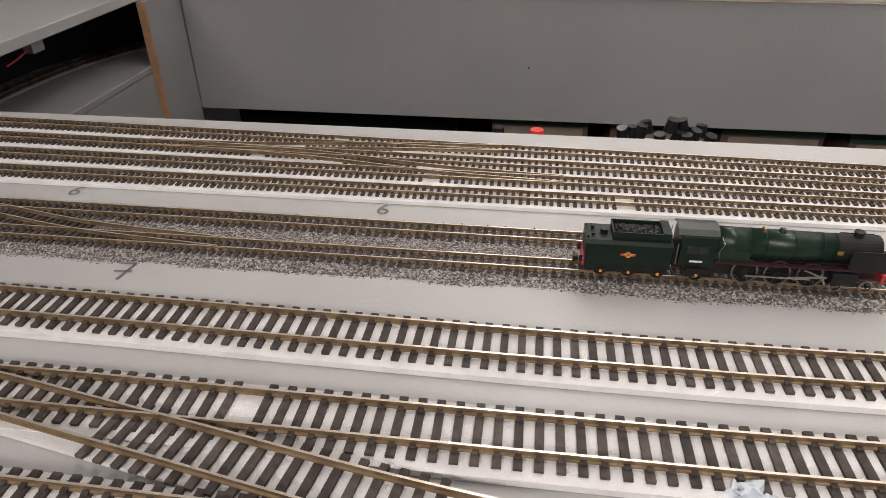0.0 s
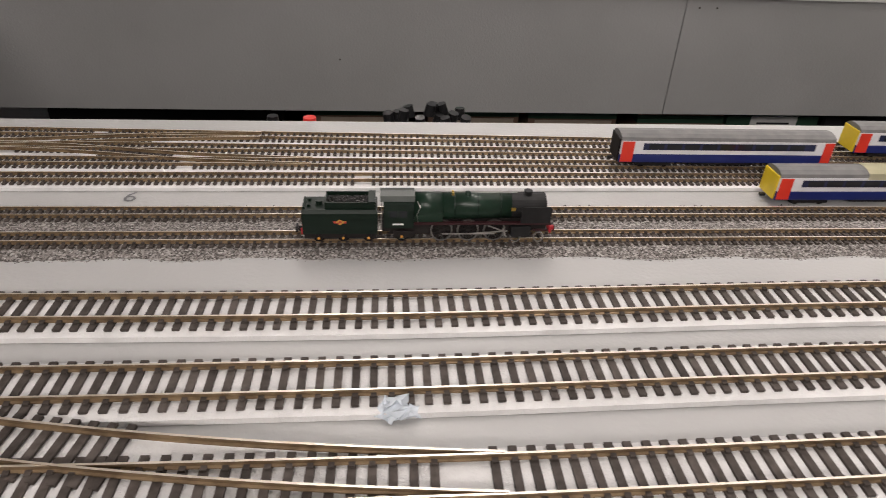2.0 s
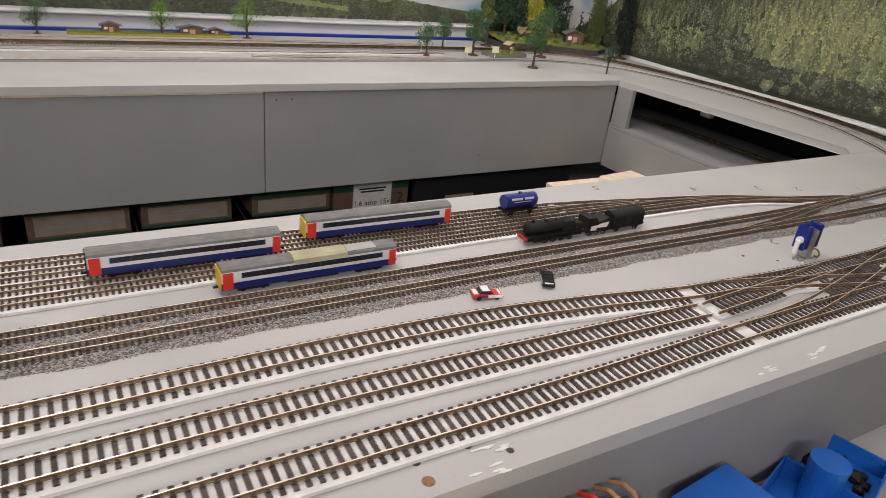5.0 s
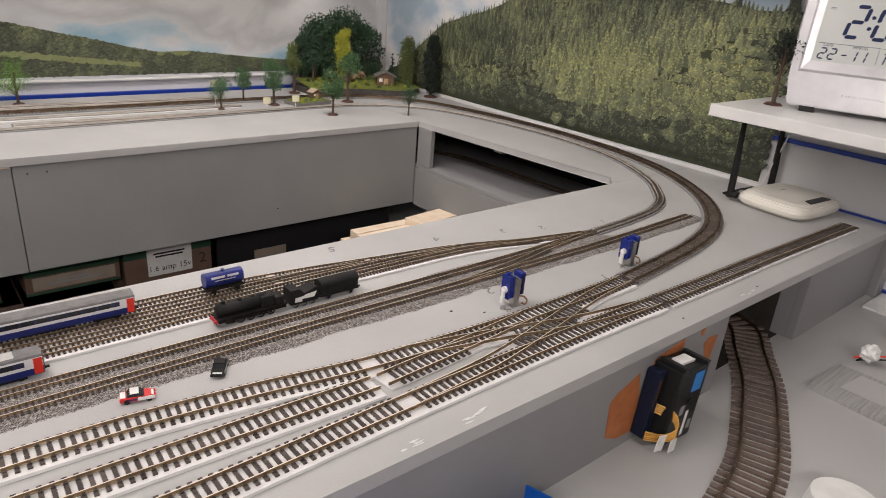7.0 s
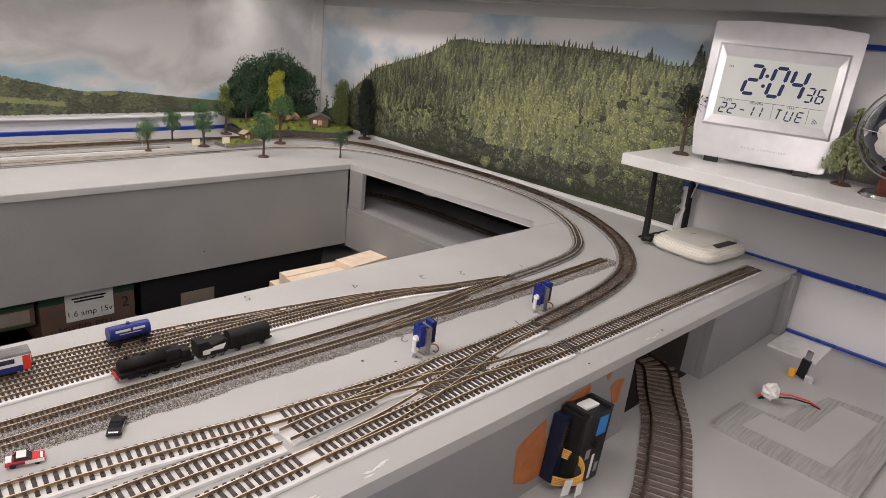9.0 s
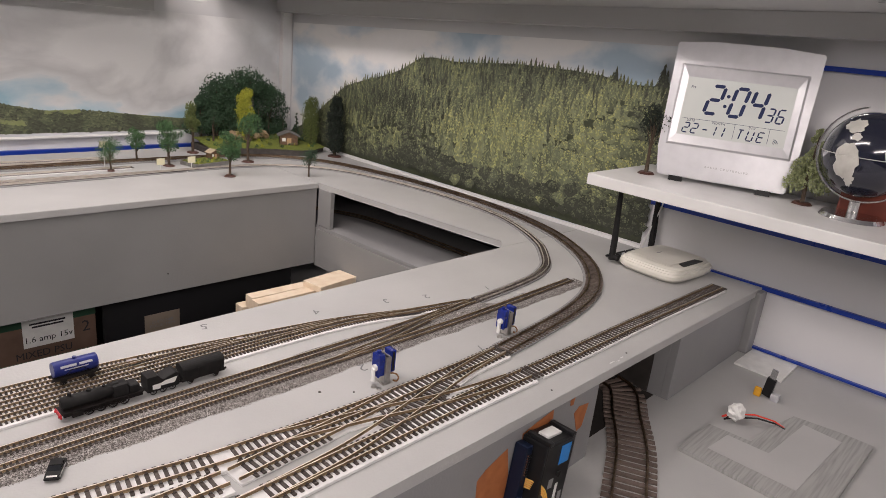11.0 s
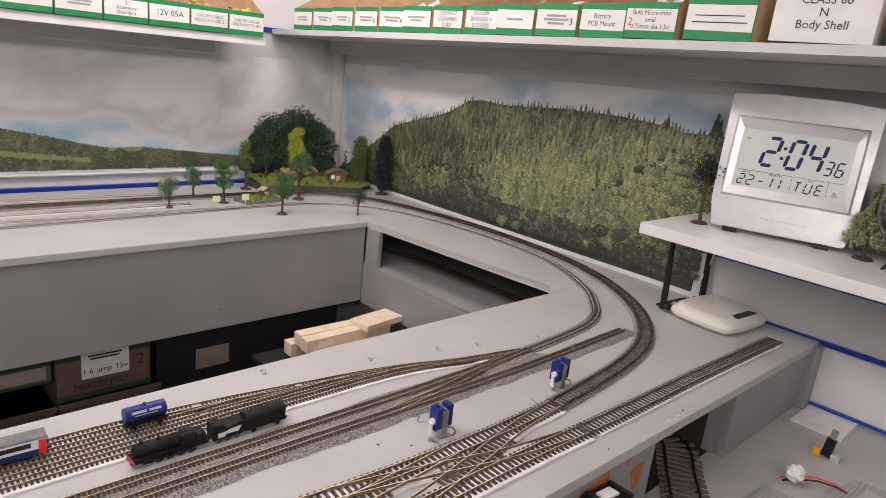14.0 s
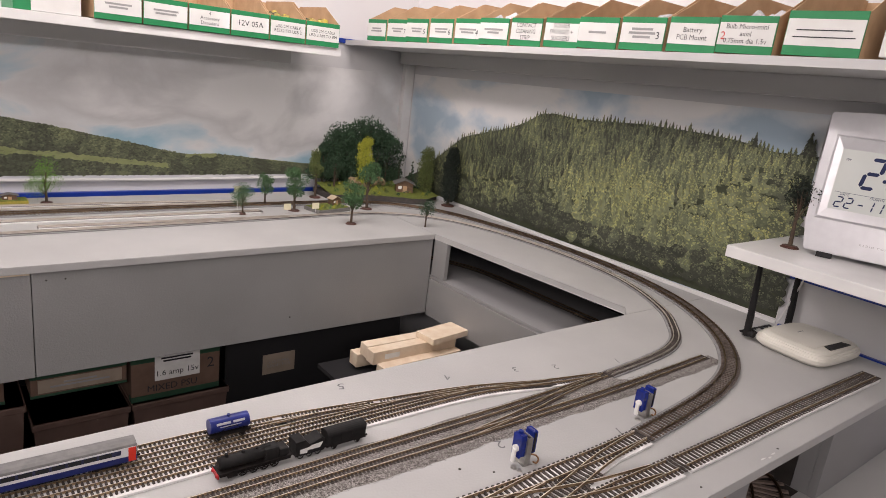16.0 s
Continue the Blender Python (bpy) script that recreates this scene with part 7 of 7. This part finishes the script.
t = thing("blue_box", "small bright blue plastic box on the lower shelf", "box", Matrix.Translation((0.560, -0.330, LOW)) @ Matrix.Rotation(0.1, 4, "Z"))
part("body", boxed(-0.035, 0.035, -0.03, 0.028, 0.0003, 0.050, 0.003), TRAYBLUE, t)
part("lid", boxed(-0.036, 0.036, -0.031, 0.029, 0.0502, 0.056, 0.002), TRAYBLUE, t)
t = thing("white_lid", "round-edged white plastic lid on the lower shelf", "lid", Matrix.Translation((1.020, -0.492, LOW)))
bm = cyled(0.036, (0, 0, 0.0003), (0, 0, 0.018), 32, 0.033)
part("shell", bm, WHITE, t)

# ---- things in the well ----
# Own card, rim, label and tub colours, darkened to carry the well's shade.
SHADEDCARD = material("shaded_brown_carton_card", (0.17, 0.105, 0.075), 0.8, second=(0.13, 0.08, 0.058), scale=25)
SHADEDRIM = material("shaded_green_rim", (0.020, 0.070, 0.038), 0.6, scale=30)
SHADEDLABEL = material("shaded_tan_label", (0.34, 0.28, 0.22), 0.75, second=(0.28, 0.23, 0.18), scale=30)
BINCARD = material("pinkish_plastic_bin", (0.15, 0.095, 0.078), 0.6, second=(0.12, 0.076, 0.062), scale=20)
structure(part("storage_shelf", boxed(-0.66, 1.40, 0.66, 0.999, -0.575, -0.56), DARK), "dark storage shelf below the far board", "shelf")


def store_box(x0, x1, z0, z1, label, lid=True, words="", hand="", mat=SHADEDCARD, y=0.80):
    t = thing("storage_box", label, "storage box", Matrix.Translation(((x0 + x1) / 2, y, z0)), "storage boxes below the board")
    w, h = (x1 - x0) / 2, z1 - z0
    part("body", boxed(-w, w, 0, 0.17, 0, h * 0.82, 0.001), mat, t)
    part("green_rim", boxed(-w - 0.0006, w + 0.0006, -0.0006, 0.1706, h * 0.82, h, 0.0006), SHADEDRIM, t)
    part("green_rim", boxed(-w - 0.0006, w + 0.0006, -0.0006, 0.02, 0, h * 0.12, 0.0006), SHADEDRIM, t)
    face = Matrix.Rotation(math.pi / 2, 4, "X")
    if words:
        part("label_card", boxed(-w * 0.5, w * 0.52, -0.002, -0.0012, h * 0.40, h * 1.0), PAPER, t, "white paper label")
        text_mesh("label_text", words, 0.019, Matrix.Translation((0, -0.0024, h * 0.55)) @ face, INK, t)
        label_bars(t, Matrix.Translation((0, -0.0022, h * 0.84)) @ face, (0.8, 0.7), w * 0.9, 0.004, INK)
    if hand:
        text_mesh("handwriting", hand, 0.022, Matrix.Translation((-w * 0.1, -0.0012, h * 0.24)) @ face, INK, t)
        text_mesh("handwriting", "2", 0.036, Matrix.Translation((w * 0.78, -0.0012, h * 0.6)) @ face, INK, t)
    return t


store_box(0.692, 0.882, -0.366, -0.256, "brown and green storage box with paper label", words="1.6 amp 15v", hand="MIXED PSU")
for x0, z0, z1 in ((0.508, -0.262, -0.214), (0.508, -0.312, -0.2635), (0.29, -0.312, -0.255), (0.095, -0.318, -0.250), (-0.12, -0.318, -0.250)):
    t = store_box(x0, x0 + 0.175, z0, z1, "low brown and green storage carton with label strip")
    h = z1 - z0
    part("label_card", boxed(-0.075, 0.078, -0.002, -0.0012, h * 0.2, h * 0.78), SHADEDLABEL, t, "dull tan label strip")
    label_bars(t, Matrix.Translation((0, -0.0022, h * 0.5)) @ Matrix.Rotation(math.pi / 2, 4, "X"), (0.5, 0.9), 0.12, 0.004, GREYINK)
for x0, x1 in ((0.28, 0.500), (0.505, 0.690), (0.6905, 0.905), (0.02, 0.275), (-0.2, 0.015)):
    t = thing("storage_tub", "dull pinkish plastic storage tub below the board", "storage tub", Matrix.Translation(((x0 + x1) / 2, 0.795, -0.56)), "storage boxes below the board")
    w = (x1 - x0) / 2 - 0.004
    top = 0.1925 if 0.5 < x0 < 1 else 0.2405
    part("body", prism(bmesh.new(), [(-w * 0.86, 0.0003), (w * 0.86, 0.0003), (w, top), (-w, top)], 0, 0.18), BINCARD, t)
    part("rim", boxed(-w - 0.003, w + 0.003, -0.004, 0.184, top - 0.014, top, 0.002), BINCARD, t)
t = thing("hanging_label", "dull tan printed label on dark cloth", "label", Matrix.Translation((1.03, 0.80, -0.335)))
part("card", boxed(-0.042, 0.042, -0.0008, 0, -0.026, 0.026), SHADEDLABEL, t)
text_mesh("label_text", "CUSTOMER\nCOLLECTION", 0.010, Matrix.Translation((0, -0.0012, 0)) @ Matrix.Rotation(math.pi / 2, 4, "X"), GREYINK, t)
# Another dark sheet added for the shade below the far board.
structure(part("well_shade_sheet", boxed(0.90, 1.39, 0.803, 0.813, -0.9, -0.17), DARK), "dark cloth hanging below the far board", "curtain")
# bundle of pine offcuts
dirs = ((1.125, 1.39, 0.545, -0.226, 0.030, 0.0), (1.135, 1.39, 0.515, -0.252, 0.028, 0.03), (1.130, 1.37, 0.580, -0.226, 0.030, -0.02), (1.155, 1.39, 0.485, -0.268, 0.026, 0.03), (1.12, 1.37, 0.605, -0.256, 0.032, -0.03))
for k, (x0, x1, y, z, s, a) in enumerate(dirs):
    t = thing("pine_offcut", "pale raw pine offcut in the well" if k else "pale raw pine offcut with a printed tag", "timber", Matrix.Translation((x0, y, z)) @ Matrix.Rotation(a, 4, "Z"), "pine offcuts in the well")
    part("length", boxed(0, x1 - x0 - 0.03, -s / 2, s / 2, -s / 2, s / 2, 0.0012), RAWWOOD, t)
    if k == 0:
        part("tag", boxed(0.030, 0.070, -s / 2 - 0.0005, -s / 2 - 0.0001, -0.006, 0.006), PAPER, t)
t = thing("pine_block", "short raw pine block on the offcuts", "timber", Matrix.Translation((1.330, 0.545, -0.218)) @ Matrix.Rotation(0.12, 4, "Z"), "pine offcuts in the well")
part("block", boxed(-0.062, 0.055, -0.030, 0.030, 0.007, 0.022, 0.0012), RAWWOOD, t)
structure(part("timber_rack", boxed(1.06, 1.39, 0.44, 0.66, -0.2916, -0.2816), DARK), "dark rack under the timber", "shelf")
# cluster of black capped jacks and lone caps behind the board edge
t = thing("plug_cluster", "cluster of black push-button caps on a grey block", "switch cluster", Matrix.Translation((0.053, 0.160, -0.030)))
part("block", boxed(-0.040, 0.040, -0.012, 0.014, -0.04, 0.004, 0.001), ALU, t)
for k in range(15):
    x, y = rnd.uniform(-0.036, 0.036), rnd.uniform(-0.010, 0.012)
    zz = rnd.uniform(0.006, 0.022) * (1 - abs(x) / 0.07)
    d = Vector((rnd.uniform(-0.3, 0.3), rnd.uniform(-0.3, 0.1), 1)).normalized()
    bm = cyled(0.0050, Vector((x, y, zz)), Vector((x, y, zz)) + d * 0.010, 14, 0.0044)
    part("cap", bm, BLACK, t)
t = thing("push_cap", "round red push-button cap behind the board", "button", Matrix.Translation((-0.053, 0.160, -0.030)))
part("cap", cyled(0.0062, (0, 0, 0), (0, 0, 0.013), 18, 0.0055), material("red_glossy_cap", (0.75, 0.06, 0.05), 0.3), t)
t = thing("push_cap", "round black push-button cap behind the board", "button", Matrix.Translation((-0.085, 0.160, -0.030)))
part("cap", cyled(0.0055, (0, 0, 0), (0, 0, 0.014), 18, 0.0048), BLACK, t)
structure(part("switch_ledge", boxed(-0.45, 0.3, 0.120, 0.190, -0.080, -0.0705), DARK), "dark ledge behind the near board", "shelf")
for x in (-0.053, -0.085):
    structure(part("switch_stem", cyled(0.003, (x, 0.160, -0.0704), (x, 0.160, -0.0301), 10), BLACK), "thin stem under the button cap", "bracket")
# relay under the left deck, switch under the end deck
t = thing("relay", "grey relay with red wires under the deck", "relay", Matrix.Translation((-0.672, 0.395, -0.0145)) @ Matrix.Scale(0.7, 4))
part("case", boxed(-0.008, 0.010, -0.016, 0.016, -0.030, -0.0002, 0.001), ALU, t)
part("wire", tube(bmesh.new(), [(0, -0.014, -0.024), (-0.002, -0.03, -0.028), (0.002, -0.05, -0.030), (-0.004, -0.07, -0.036)], 0.0016), COACHRED, t, "red wire")
t = thing("relay", "small grey relay under the end deck", "relay", Matrix.Translation((1.47, 0.477, -0.0145)))
part("case", boxed(-0.008, 0.008, -0.014, 0.014, -0.022, -0.0002, 0.001), ALU, t)

# ---- marks, patches and scratches on the boards ----
PENCIL = material("grey_pencil_mark", (0.17, 0.17, 0.175), 0.7)
for words, x, y, s, a in (("6", -0.343, -0.020, 0.018, -8), ("5", 0.776, 0.088, 0.022, 160), ("4", 0.921, 0.048, 0.020, 160), ("3", 1.030, 0.026, 0.020, 160), ("2", 1.095, 0.006, 0.020, 160), ("1", 1.207, -0.022, 0.018, 160), ("2", 0.873, -0.112, 0.022, 160), ("1", 1.032, -0.160, 0.020, 160), ("6", -0.145, -0.022, 0.018, 0)):
    t = thing("pencil_number", "number pencilled on the grey board", "pencil mark", Matrix.Translation((x, y, 0.0004)) @ Matrix.Rotation(math.radians(a), 4, "Z"), "numbers on the board")
    text_mesh("figure", words, s, Matrix.Identity(4), PENCIL, t)
t = thing("pencil_number", "large seven pencilled on the grey board", "pencil mark", Matrix.Translation((-0.266, -0.101, 0.0004)) @ Matrix.Scale(0.65, 4), "numbers on the board")
for x0, y0, x1, y1 in ((-0.004, 0.009, 0.006, 0.010), (0.006, 0.010, 0.002, -0.013), (-0.006, -0.002, 0.008, -0.001)):
    length, turn = math.hypot(x1 - x0, y1 - y0), math.atan2(y1 - y0, x1 - x0)
    part("stroke", boxed(0, length, -0.0010, 0.0010, 0, 0.0003), PENCIL, t, m=Matrix.Translation((x0, y0, 0)) @ Matrix.Rotation(turn, 4, "Z"))
HOLEBROWN = material("brown_bare_wood_hole", (0.30, 0.17, 0.09), 0.8, second=(0.18, 0.10, 0.05), scale=300)
SCUFF = material("white_scuffed_paint", (0.74, 0.74, 0.72), 0.6, scale=200)
for x, y, r, mat in ((0.326, -0.278, 0.0042, HOLEBROWN), (0.326, -0.262, 0.0030, EARTH), (0.362, -0.262, 0.0030, EARTH), (0.385, -0.276, 0.0026, EARTH), (0.80, -0.128, 0.0018, EARTH), (0.83, -0.150, 0.0014, EARTH), (1.19, -0.287, 0.0016, EARTH), (1.02, -0.283, 0.0014, EARTH)):
    ob = part("screw_hole", cyled(r, (x, y, 0.0001), (x, y, 0.0006), 14, r * 0.8), mat)
    tagged(ob, "small screw hole in the painted board", "screw hole", "holes in the board")
rnd = random.Random(77)
for x, y, n in ((0.375, -0.270, 6), (0.70, -0.284, 7), (0.36, -0.286, 4), (0.62, -0.283, 4), (1.16, -0.290, 4)):
    bm = bmesh.new()
    for _ in range(n):
        px, py = x + rnd.uniform(-0.016, 0.016), y + rnd.uniform(-0.004, 0.004)
        slab(bm, [(px + rnd.uniform(0.002, 0.008) * math.cos(k * 1.05 + 0.3), py + rnd.uniform(0.0006, 0.0016) * math.sin(k * 1.05 + 0.3)) for k in range(6)], 0.0001 + _ * 0.00005, 0.0004 + _ * 0.00005)
    tagged(part("paint_scuff", bm, SCUFF), "white scuff in the grey paint", "scuff", "scuffs on the board")
for x, z in ((1.0, -0.170), (0.53, -0.030), (0.56, -0.03), (-0.06, -0.125)):
    tagged(part("screw_hole", cyled(0.0016, (x, 0.6944, z), (x, 0.6932, z), 12), EARTH), "small screw hole in the fascia", "screw hole", "holes in the fascia")
tagged(part("sill_line", boxed(0.10, 0.505, 0.6925, 0.6939, -0.0175, -0.0148), RAWWOOD), "raw wood line at the fascia top", "trim", kind="structure")
